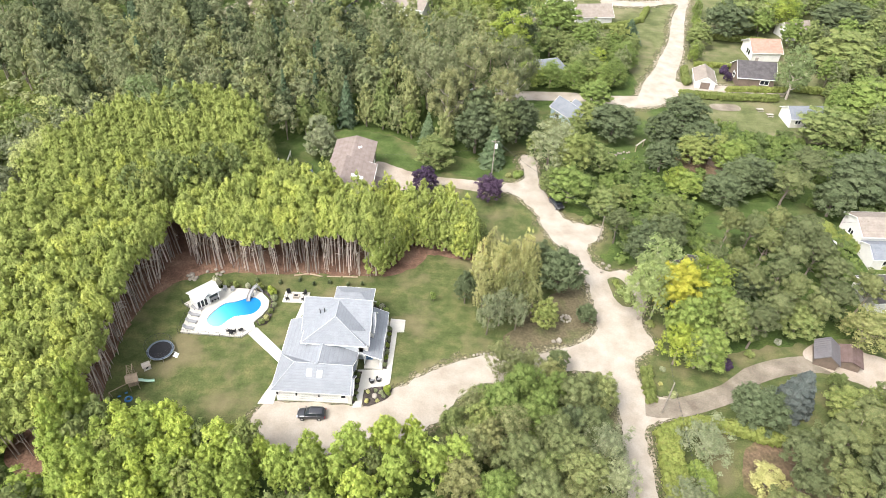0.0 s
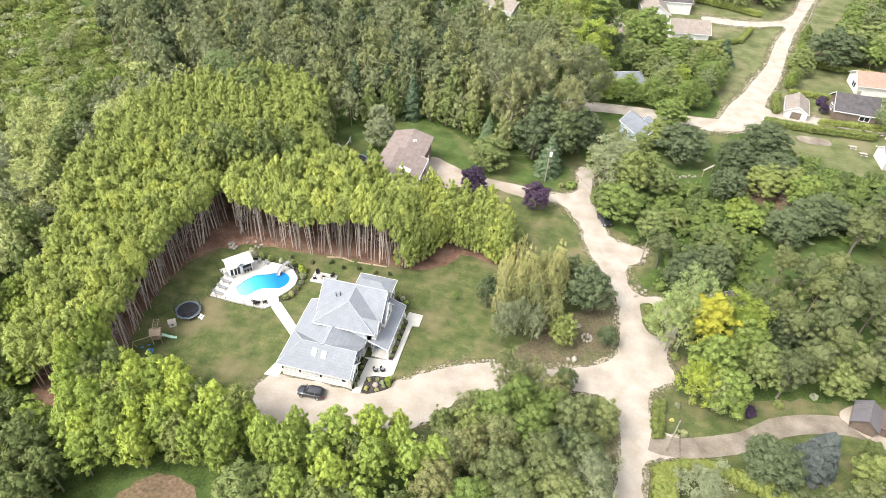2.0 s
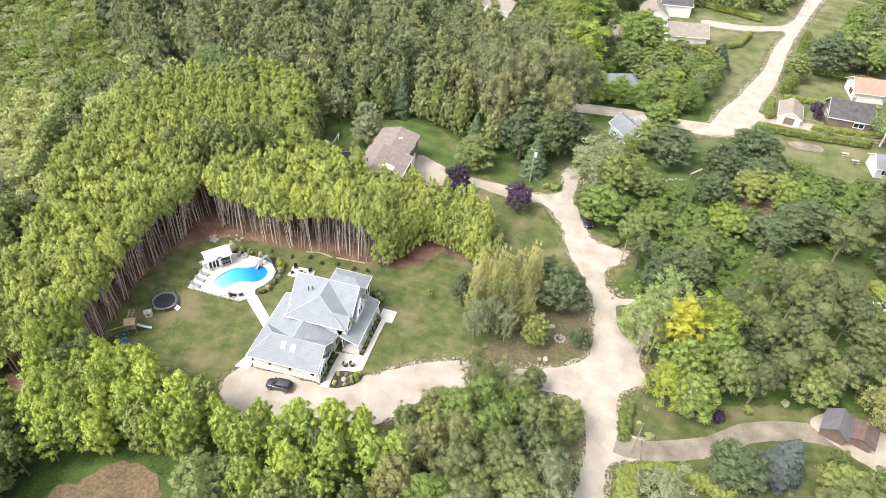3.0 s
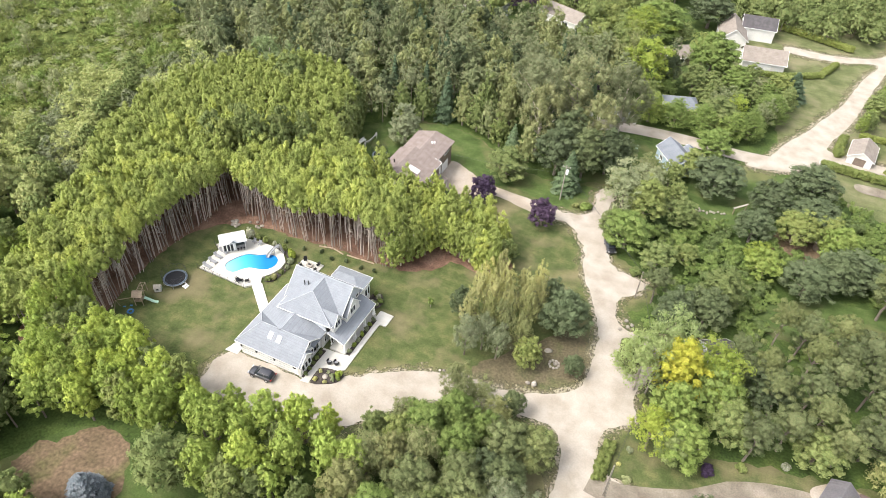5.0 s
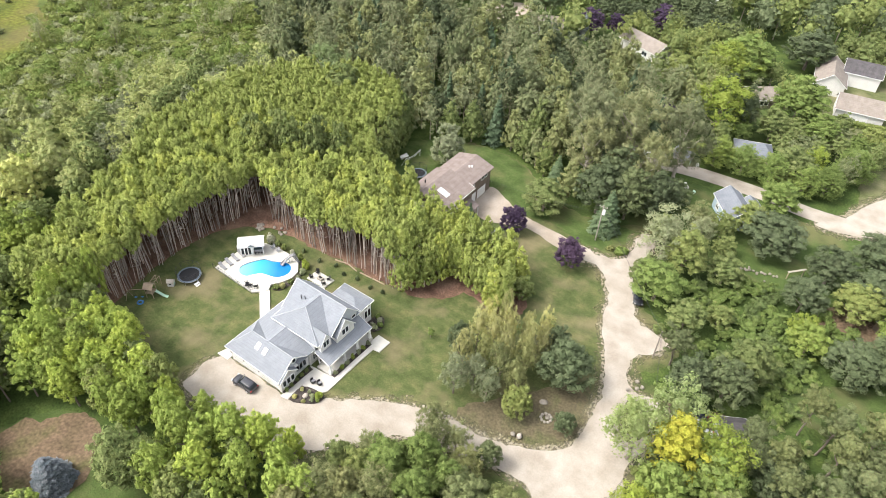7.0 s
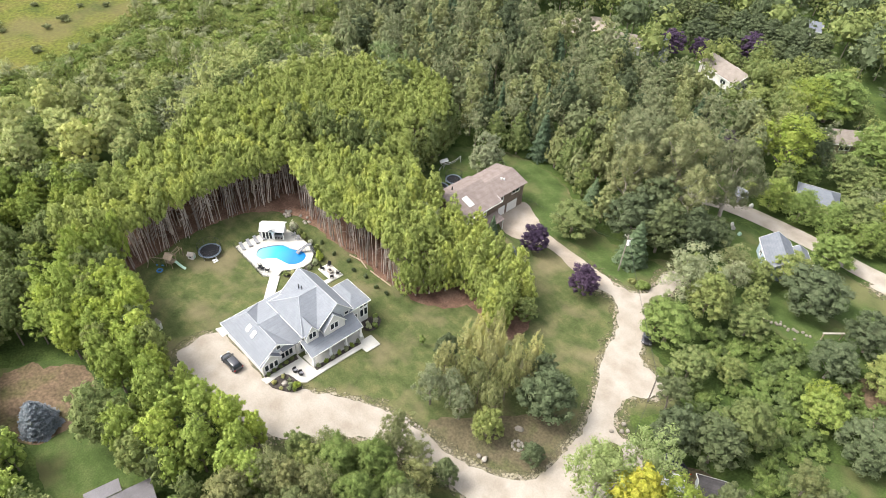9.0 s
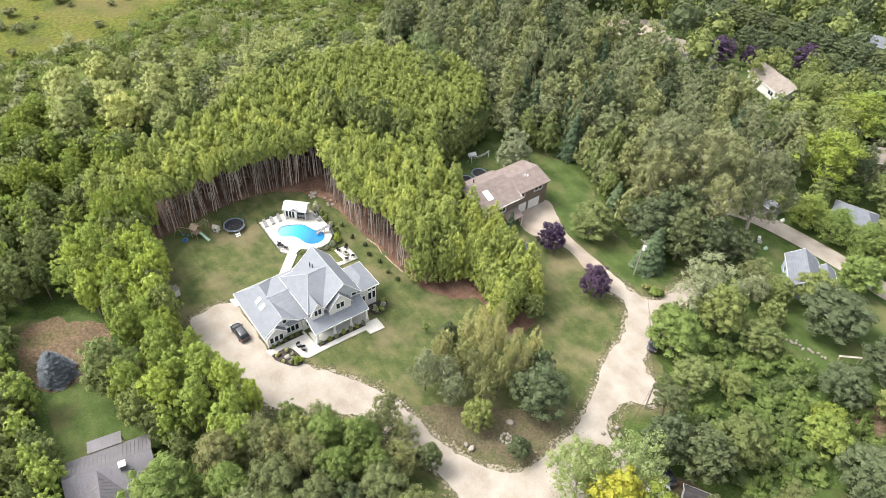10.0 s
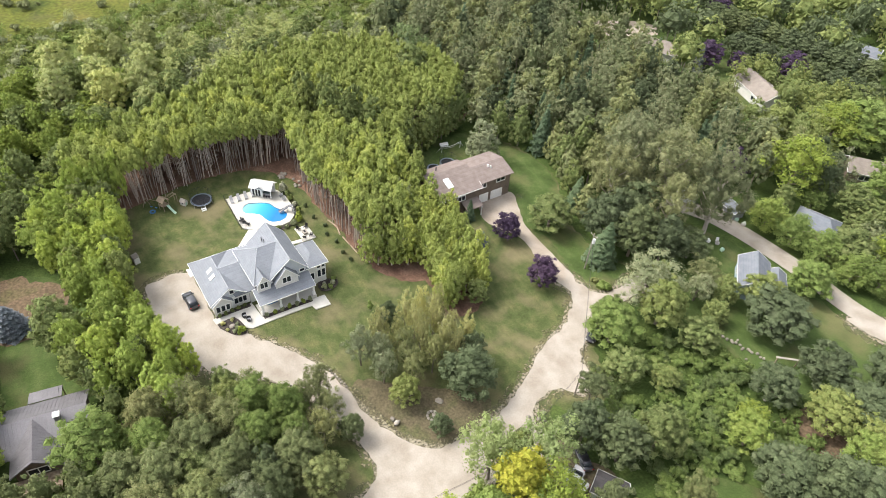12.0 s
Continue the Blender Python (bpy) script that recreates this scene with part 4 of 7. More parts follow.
gable_house(-46, 222, 30, 10, 8, 3.0, 5.0, M_TANROOF, M_PALESIDING, "tan-roofed house beyond the woods", 0.4, (), [("s", 0, 1.6, 1.6, 1.0)])
gable_house(-14, 281, 20, 9, 7, 3.0, 4.8, M_COTTAGEROOF, M_PALESIDING, "grey-roofed house far behind a hedge", 0.4)
gable_house(38, 243, 100, 13, 8, 3.6, 6.6, M_TANROOF, M_PALESIDING, "large tan-roofed village house", 0.5, (), [("s", 2, 1.8, 1.6, 1.2)])
gable_house(49, 229, 10, 12, 8, 3.4, 6.0, M_TANROOF, M_PALESIDING, "tan-roofed garage wing of the village house", 0.5, [("s", 0, 4.5, 2.3, M_WHITE)])
gable_house(45, 251, 8, 10, 8, 4.4, 6.8, M_DARKROOF, M_PALESIDING, "dark-roofed village house with white walls", 0.4, (), [("e", 0, 2.4, 2.4, 1.4)])
gable_house(77.6, 188.2, 82, 8, 5.6, 2.5, 4.1, M_TANROOF, M_PALESIDING, "small pinkish garage with a dark door", 0.4, [("w", 0, 2.6, 2.1, M_BROWNSIDING)], name="garage", category="garage")
gable_house(92.5, 191.5, -2, 10.5, 8.5, 3.4, 6.4, M_DARKROOF, M_BROWNSIDING, "dark brown village house with steep roof", 0.5, (), [("s", 2.5, 1.8, 2.4, 1.2), ("w", 0, 1.9, 1.8, 1.3)], chimney=True)
gable_house(100.5, 209.5, 5, 9, 8.5, 3.2, 5.6, M_SALMONROOF, M_PALESIDING, "salmon-roofed village house with a patio", 0.5, (), [("w", -1, 1.8, 2.4, 1.6)])
gable_house(100, 169, 6, 10, 6.4, 3.0, 4.9, M_COTTAGEROOF, M_PALESIDING, "small grey-roofed cottage behind a hedge", 0.4, (), [("s", -3, 1.7, 1.4, 1.1), ("s", 1, 1.7, 1.4, 1.1)])
gable_house(99, 119.5, 4, 12, 8, 4.4, 6.2, M_TANROOF, M_PALESIDING, "two-storey white house with brown roof", 0.4, (), [("w", 0, 2.2, 1.6, 1.2), ("s", -3, 2.2, 1.4, 1.2)])
gable_house(98.5, 112.5, 4, 10, 5.5, 3.2, 4.6, M_COTTAGEROOF, M_PALESIDING, "low grey-roofed white house wing", 0.4, (), [("s", -2, 1.8, 1.4, 1.1)])
gable_house(92.5, 100.5, 8, 9, 7, 3.4, 5.4, M_DARKROOF, M_PALESIDING, "dark blue-roofed house among pines", 0.4, (), [("w", 0, 1.8, 1.6, 1.2)])
gable_house(75.2, 84, 70, 4.2, 3.7, 2.2, 3.6, M_METALROOF, M_BROWNSIDING, "grey-roofed garden shed beside the lane", 0.35, [("w", 0, 1.8, 1.9, M_BROWNSIDING)], name="shed", category="shed")
gable_house(79.2, 83.6, 70, 3.8, 3.4, 2.0, 2.7, M_REDROOF, M_BROWNSIDING, "low brown-roofed lean-to shed", 0.35, name="shed", category="shed")
gable_house(54.4, 105.2, 30, 4.5, 3.6, 2.2, 3.5, M_DARKROOF, M_SIDING, "dark-roofed shed under the trees", 0.3, name="shed", category="shed")
gable_house(72.5, 145, -40, 6, 5, 2.6, 4.3, M_DARKROOF, M_BROWNSIDING, "dark-roofed hut among the trees", 0.3, name="shed", category="shed")
gable_house(116, 226, 20, 9, 7, 3.0, 5.2, M_TANROOF, M_PALESIDING, "tan-roofed house among distant trees", 0.4, (), [("w", 0, 1.8, 1.2, 1.2)])
gable_house(66, 155, 30, 5, 4, 2.4, 3.8, M_DARKROOF, M_BROWNSIDING, "dark hut hidden under maples", 0.3, name="shed", category="shed")
gable_house(18.5, 177.5, -10, 4, 3, 2.0, 3.0, M_ROOF, M_GREYPLASTIC, "small grey trailer shed beside the lane", 0.2, name="shed", category="shed")
gable_house(2.1, 38, 80.4, 10.6, 8, 3.0, 5.2, M_METALROOF, M_BROWNSIDING, "dark metal-roofed house among tall trees", 0.6, (), [("s", 4, 1.7, 1.4, 1.0)], chimney=False)
gable_house(5.8, 35.9, -9.6, 6.6, 6, 3.0, 5.1, M_METALROOF, M_BROWNSIDING, "dark gabled wing of the metal-roofed house", 0.6, (), [("e", 0, 2.0, 2.6, 1.2)])
_l = thing("lean_to_roof", -3.8, 38.6, "low ribbed metal lean-to roof behind the dark house", "shed", 80.4)
part("roof", Shape().prism([(-2.4, -1.3, 2.9), (2.4, -1.3, 2.9), (2.4, 1.3, 2.3), (-2.4, 1.3, 2.3)], (0, 0, -0.1)), M_METALROOF, _l)
for _u in range(10):
    part("rib", Shape().prism([(-2.35 + 0.52 * _u, -1.3, 2.95), (-2.29 + 0.52 * _u, -1.3, 2.95), (-2.29 + 0.52 * _u, 1.3, 2.35), (-2.35 + 0.52 * _u, 1.3, 2.35)], (0, 0, -0.05)), M_METALROOF, _l)
for _u in (-2.2, 2.2):
    part("post", Shape().box(_u - 0.06, 1.1, -0.2, _u + 0.06, 1.22, 2.34), M_WOOD, _l)
    part("post", Shape().box(_u - 0.06, -1.22, -0.2, _u + 0.06, -1.1, 2.86), M_WOOD, _l)
_c = thing("roof_vent", 3.6, 39.7, "white capped metal chimney box on the dark roof", "chimney", 80, 4.6)
part("box", Shape().box(-0.4, -0.4, 0, 0.4, 0.4, 1.1), M_METALROOF, _c)
part("cap", Shape().box(-0.5, -0.5, 1.1, 0.5, 0.5, 1.25), M_WHITE, _c)


# ---- trees ----
def sprays(points, normals, size, rng, stretch=1.5, aspect=1.0):
    """One leaf spray, a tapering blade, at each point; aspect undoes a later upward stretch of the crown."""
    n = len(points)
    nr = normals + rng.normal(0, 0.3, (n, 3)) + np.array([0, 0, 0.25])
    nr /= np.linalg.norm(nr, axis=1, keepdims=True)
    t = np.cross(nr, rng.normal(0, 1, (n, 3)))
    t /= np.linalg.norm(t, axis=1, keepdims=True) + 1e-9
    b = np.cross(nr, t)
    s = (size * rng.uniform(0.6, 1.35, n))[:, None]
    sq = np.array([1, 1, 1 / aspect])
    v = np.stack([points - t * s * 0.6 * stretch * sq, points + (t * 0.3 * stretch + b * 0.55 - nr * 0.1) * s * sq, points + (t * 0.3 * stretch - b * 0.55 - nr * 0.1) * s * sq], 1).reshape(-1, 3)
    return v, np.arange(n * 3).reshape(-1, 3)


def ball(c, r, rng, rings=3, sides=5):
    """A low uneven mass inside a clump, so that no light comes through it."""
    vs = []
    for a in range(rings + 1):
        th = math.pi * a / rings
        for k in range(sides):
            ph = 2 * math.pi * (k + 0.5 * (a % 2)) / sides
            vs.append((math.sin(th) * math.cos(ph), math.sin(th) * math.sin(ph), -math.cos(th)))
    v = np.array(vs) * (1 + rng.uniform(-0.15, 0.12, (len(vs), 1))) * np.array(r) + np.array(c)
    f = []
    for a in range(rings):
        for k in range(sides):
            p, q, u, w = a * sides + k, a * sides + (k + 1) % sides, (a + 1) * sides + (k + 1) % sides, (a + 1) * sides + k
            if a < rings - 1:
                f.append((p, u, w))
            if a > 0:
                f.append((p, q, u))
    return v, np.array(f)


def foliage(lobes, leaves, size, rng, stretch=1.5, core=0.8, floor=-0.45, flat=1.0, single=False, airy=False, aspect=1.0):
    """Leaf sprays over the outside of a group of clumps (x, y, z, r); a single one has one inner mass for the whole crown."""
    V, Q, off = [], [], 0
    L = np.array(lobes)
    area = L[:, 3] ** 2
    for i, (x, y, z, r) in enumerate(L):
        n = max(5, int(leaves * area[i] / area.sum()))
        d = rng.normal(0, 1, (n * 2, 3))
        d /= np.linalg.norm(d, axis=1, keepdims=True)
        d = d[d[:, 2] > floor][:n]
        p = np.array((x, y, z)) + d * r * rng.uniform(0.7 if airy else 0.82, 1.4 if airy else 1.12, (len(d), 1)) * np.array((1, 1, flat))
        dist = np.linalg.norm(p[:, None, :] - L[None, :, :3], axis=2) / L[None, :, 3]
        dist[:, i] = 9
        keep = dist.min(1) > (0.6 if airy else 0.78)
        p, d = p[keep], d[keep]
        if len(p):
            v, q = sprays(p, d, size, rng, stretch, aspect)
            V.append(v)
            Q.append(q + off)
            off += len(v)
        if core:
            v, q = ball((x, y, z), (r * core, r * core, r * core * flat), rng, *((2, 4) if single else (3, 5)))
            V.append(v)
            Q.append(q + off)
            off += len(v)
    if single:
        mid = (L[:, :3] * L[:, 3:]).sum(0) / L[:, 3].sum()
        ext = np.abs(L[:, :3] - mid).max(0) * (0.6 if airy else 0.78) + 0.2
        d = rng.normal(0, 1, (int(leaves * (0.08 if airy else 0.12)), 3))
        d /= np.linalg.norm(d, axis=1, keepdims=True)
        d = d[d[:, 2] > -0.7]
        v, q = sprays(mid + d * ext * rng.uniform(0.74, 1.0, (len(d), 1)), d, size * 1.6, rng, 1.2, aspect)
        V.append(v)
        Q.append(q + off)
        off += len(v)
        v, q = ball(tuple(mid), tuple(ext * (0.55 if airy else 0.68)), rng, 5, 8)
        V.append(v)
        Q.append(q + off)
    return np.concatenate(V), np.concatenate(Q)


def crown_lobes(rng, R, base, H, count, fat, bulge=0.2, widest=0.42, tip=1.0):
    """Small clumps all over a crown whose own outline swells and dents; tip under 1 gives a pointed head."""
    mid, out = base + (H - base) * widest, []
    off = Vector(rng.uniform(-40, 40, 3))
    for k in range(count):
        z = 1 - 1.58 * (k + 0.5) / count
        a = k * 2.39996 + rng.uniform(-0.25, 0.25)
        w = math.sqrt(max(0.0, 1 - z * z))
        d = Vector((w * math.cos(a), w * math.sin(a), z))
        s = 1 + bulge * 1.5 * noise.noise(d * 1.5 + off) + 0.7 * bulge * noise.noise(d * 3.7 + off) + rng.uniform(-0.17, 0.07)
        lr = R * fat * rng.uniform(0.65, 1.3)
        side = (R * s - lr * 0.8) * (w ** (1 / tip) if z > 0 else w)
        up = (H - mid - lr * 0.8) if z > 0 else (mid - base)
        out.append((side * math.cos(a), side * math.sin(a), mid + z * up * (s if z > 0 else 1), lr))
    return out


def make_mesh(name, v, q, material):
    me = bpy.data.meshes.new(name)
    me.from_pydata(v.tolist(), [], q.tolist())
    me.materials.append(material)
    return me


def trunk_shape(rng, H, r, limbs, start, spread, dead=0, lean=0.3):
    S = Shape()
    pts = [Vector((0, 0, -0.3))]
    for k in range(1, 5):
        pts.append(Vector((rng.uniform(-lean, lean) * k / 4, rng.uniform(-lean, lean) * k / 4, H * k / 4)))
    for k in range(4):
        S.tube(pts[k], pts[k + 1], r * (1 - 0.21 * k), r * (1 - 0.21 * (k + 1)), 7, False)
    for k in range(limbs):
        z = H * (start + (0.9 - start) * k / max(1, limbs))
        a = k * 2.4 + rng.uniform(-0.4, 0.4)
        p = Vector((0, 0, z))
        m = p + Vector((math.cos(a), math.sin(a), 0.8)) * spread * 0.5
        e = p + Vector((math.cos(a) * 1.0, math.sin(a) * 1.0, 1.1)) * spread * rng.uniform(0.75, 1.0)
        S.tube(p, m, r * 0.45, r * 0.28, 5, False).tube(m, e, r * 0.28, r * 0.08, 5, False)
    for k in range(dead):
        z = H * rng.uniform(0.3, 0.78)
        a = rng.uniform(0, 6.3)
        S.tube((0, 0, z), (math.cos(a) * rng.uniform(0.5, 1.7), math.sin(a) * rng.uniform(0.5, 1.7), z + rng.uniform(-0.3, 0.5)), 0.045, 0.012, 3, False)
    return S


def lobes_for(kind, rng, detail=1.0):
    """Clumps, number of sprays and their size for a unit tree: 10 m high, with a crown 3 m in radius."""
    if kind == "pine":
        return crown_lobes(rng, 3.0, 5.9, 9.9, round(34 * detail), 0.235, 0.25, 0.33, 0.6), 1100, 0.3, 1.5, -0.25, 0.8, 1.75
    if kind == "pinelow":
        return crown_lobes(rng, 3.0, 3.6, 9.9, round(40 * detail), 0.235, 0.25, 0.38, 0.6), 1150, 0.31, 1.5, -0.3, 0.8, 1.75
    if kind == "cone":
        return crown_lobes(rng, 2.9, 0.7, 10, round(64 * detail), 0.165, 0.14, 0.26, 0.72), 1700, 0.22, 1.6, -0.35, 1.2, 1.6
    if kind == "cedar":
        return crown_lobes(rng, 2.8, 0.8, 9.9, round(60 * detail), 0.2, 0.15, 0.3, 0.7), 2600, 0.25, 1.7, -0.5, 1.3, 1.8
    if kind == "poplar":
        out = [(0, 0, 5.5, 1.0), (0, 0, 7.5, 0.8)]
        for k in range(round(64 * detail)):
            h = k / (64 * detail)
            a = k * 2.4 + rng.uniform(-0.5, 0.5)
            w = 2.9 * math.sin(math.pi * (0.15 + 0.78 * h)) ** 0.8 * rng.uniform(0.4, 1.08)
            out.append((w * math.cos(a), w * math.sin(a), 3.0 + 6.7 * h, rng.uniform(0.3, 0.62)))
        return out, 7000, 0.125, 1.6, -0.7, 1.25, 1.0
    if kind == "scots":
        out = crown_lobes(rng, 3.0, 6.2, 10, 30, 0.2, 0.45, 0.4, 1.1)
        for k in range(4):
            a = k * 1.7 + rng.uniform(-0.5, 0.5)
            out.append((1.9 * math.cos(a), 1.9 * math.sin(a), rng.uniform(4.6, 6.0), rng.uniform(0.45, 0.75)))
        return out, 2100, 0.2, 1.7, -0.3, 0.6, 1.1
    if kind == "loose":
        return crown_lobes(rng, 3.25, 1.6, 10.2, round(56 * detail), 0.18, 0.38, 0.45, 0.9), 2500, 0.2, 1.5, -0.5, 1.0, 1.0
    if kind == "shrub":
        out = [(rng.uniform(-2.2, 2.2), rng.uniform(-2.2, 2.2), rng.uniform(1.6, 6.9), rng.uniform(0.5, 1.1)) for _ in range(22)]
        return out, 860, 0.43, 1.4, -0.3, 1.6, 0.7
    return crown_lobes(rng, 3.12, 1.2, 10.2, round(66 * detail), 0.19, 0.19, 0.42, 0.85), 1750, 0.255, 1.4, -0.35, 0.9, 0.9


def spruce_arrays(rng, n=1900, full=0.85):
    """Drooping tiers of sprays round a spire, 10 m high and 3 m in radius."""
    P, N = [], []
    for k in range(n):
        h = 1 - math.sqrt(rng.uniform(0, 1))
        tier = math.floor(h * 13) / 13 + 0.03
        a = rng.uniform(0, 6.283)
        w = 3.0 * (1 - h) ** full * rng.uniform(0.45, 1.0) * (0.85 + 0.15 * math.sin(a * 5 + tier * 40))
        P.append((w * math.cos(a), w * math.sin(a), 0.7 + 9.2 * (0.6 * tier + 0.4 * h) - 0.22 * w))
        N.append((math.cos(a) * 0.8, math.sin(a) * 0.8, 0.8))
    v, q = sprays(np.array(P), np.array(N), 0.62 if n < 1000 else 0.4, rng, 1.7)
    V, Q, off = [v], [q], len(v)
    for k in range(6):
        h = k / 6
        b, f = ball((0, 0, 1.3 + 8 * h), (2.3 * (1 - h) ** full + 0.1, 2.3 * (1 - h) ** full + 0.1, 1.0), rng)
        V.append(b)
        Q.append(f + off)
        off += len(b)
    return np.concatenate(V), np.concatenate(Q)


AIRY = ("loose", "poplar", "cedar")


def arrays(kind, seed, share=1.0, grow=1.0, single=False, tall=0):
    rng = np.random.default_rng(seed)
    if kind in ("spruce", "bluespruce"):
        return spruce_arrays(rng, int((1900 if kind == "spruce" else 5200) * share), 0.85 if kind == "spruce" else 0.55)
    lobes, n, size, stretch, floor, flat, aspect = lobes_for(kind, rng, 1.25 if share > 1.2 else 1.0 if share > 0.37 else 0.6)
    single = kind not in ("poplar", "shrub") or single
    return foliage(lobes, int(n * share), size * grow, rng, stretch, (0.6 if kind in AIRY else 0.88) if share > 0.28 else 0, floor, flat, single, kind in AIRY, tall or aspect)


SPECIES = {
    "pine": ("pine", M_PINE, M_PALEBARK, "pine_tree", "tall plantation pine with bright yellow-green crown and bare trunk"),
    "pinelow": ("pinelow", M_PINE, M_PALEBARK, "pine_tree", "plantation pine with a long bright green crown at the edge"),
    "belt": ("round", M_BELT, M_BARK, "tree", "green full-crowned upright tree in a dense belt"),
    "maple": ("round", M_MAPLE, M_BARK, "maple_tree", "leafy mid-green maple tree with a rounded crown"),
    "dark": ("round", M_DARK, M_BARK, "maple_tree", "dark green dense maple tree with a rounded crown"),
    "olive": ("loose", M_OLIVE, M_BARK, "tree", "olive-green tree with a loose open crown"),
    "lime": ("loose", M_LIME, M_BARK, "tree", "bright lime-green leafy tree"),
    "lime2": ("round", M_FRESH, M_BARK, "tree", "fresh green broadleaf tree with a wide crown"),
    "yellow": ("round", M_YELLOW, M_BARK, "tree", "bright yellow-leaved tree among green ones"),
    "vivid": ("round", M_FRESH, M_BARK, "tree", "vivid green broadleaf tree with a wide crown"),
    "gold": ("round", M_GOLD, M_BARK, "tree", "olive-brown broadleaf tree with a full crown"),
    "greyleaf": ("round", M_GREYLEAF, M_BARK, "tree", "grey-green broadleaf tree with a full crown"),
    "cone": ("cone", M_PINE, M_PALEBARK, "cedar_tree", "tapering bright green conifer with foliage near the ground"),
    "thuja": ("cone", M_MAPLE, M_BARK, "cedar_tree", "dense green cedar with foliage down to the lawn"),
    "dusk": ("cone", M_NORTH, M_BARK, "cedar_tree", "dark grey-green cedar in the edge of the wood"),
    "birch": ("cone", M_SILVER, M_PALEBARK, "birch_tree", "grey-green pyramid-shaped tree beside the bungalow"),
    "silver": ("loose", M_SILVER, M_BARK, "willow_tree", "silvery grey-green tree with a loose crown"),
    "sallow": ("round", M_SCRUB, M_BARK, "willow_tree", "pale yellow-green rounded tree in the scrub"),
    "aspen": ("loose", M_ASPEN, M_PALEBARK, "aspen_tree", "tall pale green aspen with fluttering leaves"),
    "poplar": ("poplar", M_POPLAR, M_PALEBARK, "poplar_tree", "very tall grey-green poplar with an open crown"),
    "cedar": ("loose", M_CEDAR, M_BARK, "cedar_tree", "pale yellowish green slender feathery tree"),
    "cedar2": ("cedar", M_FRESH, M_BARK, "cedar_tree", "bushy green cedar in a tall screen"),
    "spruce": ("spruce", M_SPRUCE, M_BARK, "spruce_tree", "dark green conical spruce tree"),
    "bluespruce": ("bluespruce", M_BLUE, M_BARK, "blue_spruce_tree", "pale blue-grey conical spruce tree"),
    "greenspruce": ("bluespruce", M_BLUEGREEN, M_BARK, "spruce_tree", "grey-green conical spruce beside the lane"),
    "scots": ("scots", M_SCOTS, M_BARK, "scots_pine_tree", "grey-green pine with a cloudy crown on a bare trunk"),
    "purple": ("round", M_PURPLE, M_BARK, "purple_maple_tree", "deep purple-leaved maple tree with a dense crown"),
}
STOCK = {}


def stock(sp, wide=0):
    """Some crowns and trunks of a species, as shared meshes for a tree 10 m high; a wide crown (1, 2) has more and smaller sprays."""
    if (sp, wide) not in STOCK:
        kind, leaf, bark, name, label = SPECIES[sp]
        made = []
        for k in range(4 if wide else 5 if kind in ("pine", "pinelow", "round") else 4):
            v, q = arrays(kind, 17 * len(STOCK) + k + 3, (1.0, 1.4, 2.4)[wide], (1.0, 0.8, 0.6)[wide])
            crown = make_mesh("crown", v, q, leaf)
            rng = np.random.default_rng(k + 50)
            if kind in ("pine", "pinelow"):
                T = trunk_shape(rng, 8.5, rng.uniform(0.13, 0.2), 0, 0.5, 1, 34, 0.55)
                for a in rng.uniform(0, 6.3, 3 if kind == "pine" else 1):
                    T.tube((1.0 * math.cos(a), 1.0 * math.sin(a), -0.3), (1.2 * math.cos(a + 0.3), 1.2 * math.sin(a + 0.3), 7.4), 0.085, 0.05, 5, False)
            elif kind in ("spruce", "bluespruce"):
                T = trunk_shape(rng, 9, 0.16, 0, 0.5, 1)
            elif kind == "scots":
                T = trunk_shape(rng, 8.8, 0.22, 9, 0.5, 1.8, 14, 0.6)
            else:
                T = trunk_shape(rng, 7.5, 0.24, 8, 0.25, 2.0, 0)
            made.append((crown, T.mesh("trunk", bark, True)))
        STOCK[sp, wide] = made
    return STOCK[sp, wide]


TREES = []


def tree(sp, x, y, H, R, rng, group="", fine=False):
    forms = stock(sp, 2 if fine else 1 if R > 3.9 else 0)
    crown, trunk = forms[rng.integers(len(forms))]
    kind, leaf, bark, name, label = SPECIES[sp]
    ob = thing(name, x, y, label, "tree", rng.uniform(0, 360), group=group)
    lean = 4.5 if kind in ("pine", "pinelow", "scots", "poplar") else 2.0
    ob.matrix_basis = pose(x, y, rise(x, y), rng.uniform(-lean, lean), rng.uniform(-lean, lean), rng.uniform(0, 360)) @ Matrix.Diagonal((R / 3, R / 3, H / 10, 1))
    part("trunk", trunk, None, ob)
    part("crown", crown, None, ob)
    TREES.append((x, y, R))
    return ob


rng = np.random.default_rng(5)
CEDARS = [(12.6, 97.6, 11, 1.4), (14.8, 99.4, 12.5, 1.3), (16.8, 97.6, 12, 1.4), (18.8, 100, 11, 1.2), (12.4, 94.2, 11.5, 1.5), (15.4, 94.6, 12, 1.4), (21.6, 101, 11.5, 1.3), (23, 98.6, 10.5, 1.2), (18.6, 94, 11.5, 1.4), (13.2, 88.6, 11, 1.5), (20.6, 97.2, 11, 1.3)]
OLIVES = [(21.9, 94.4, 10.5, 1.9), (19.4, 90.6, 10.5, 1.9), (16.4, 90.8, 10.5, 1.8), (22.8, 90.6, 9, 1.8), (82.7, 87.5, 9, 4.5), (30.9, 152.6, 7, 3.1)]
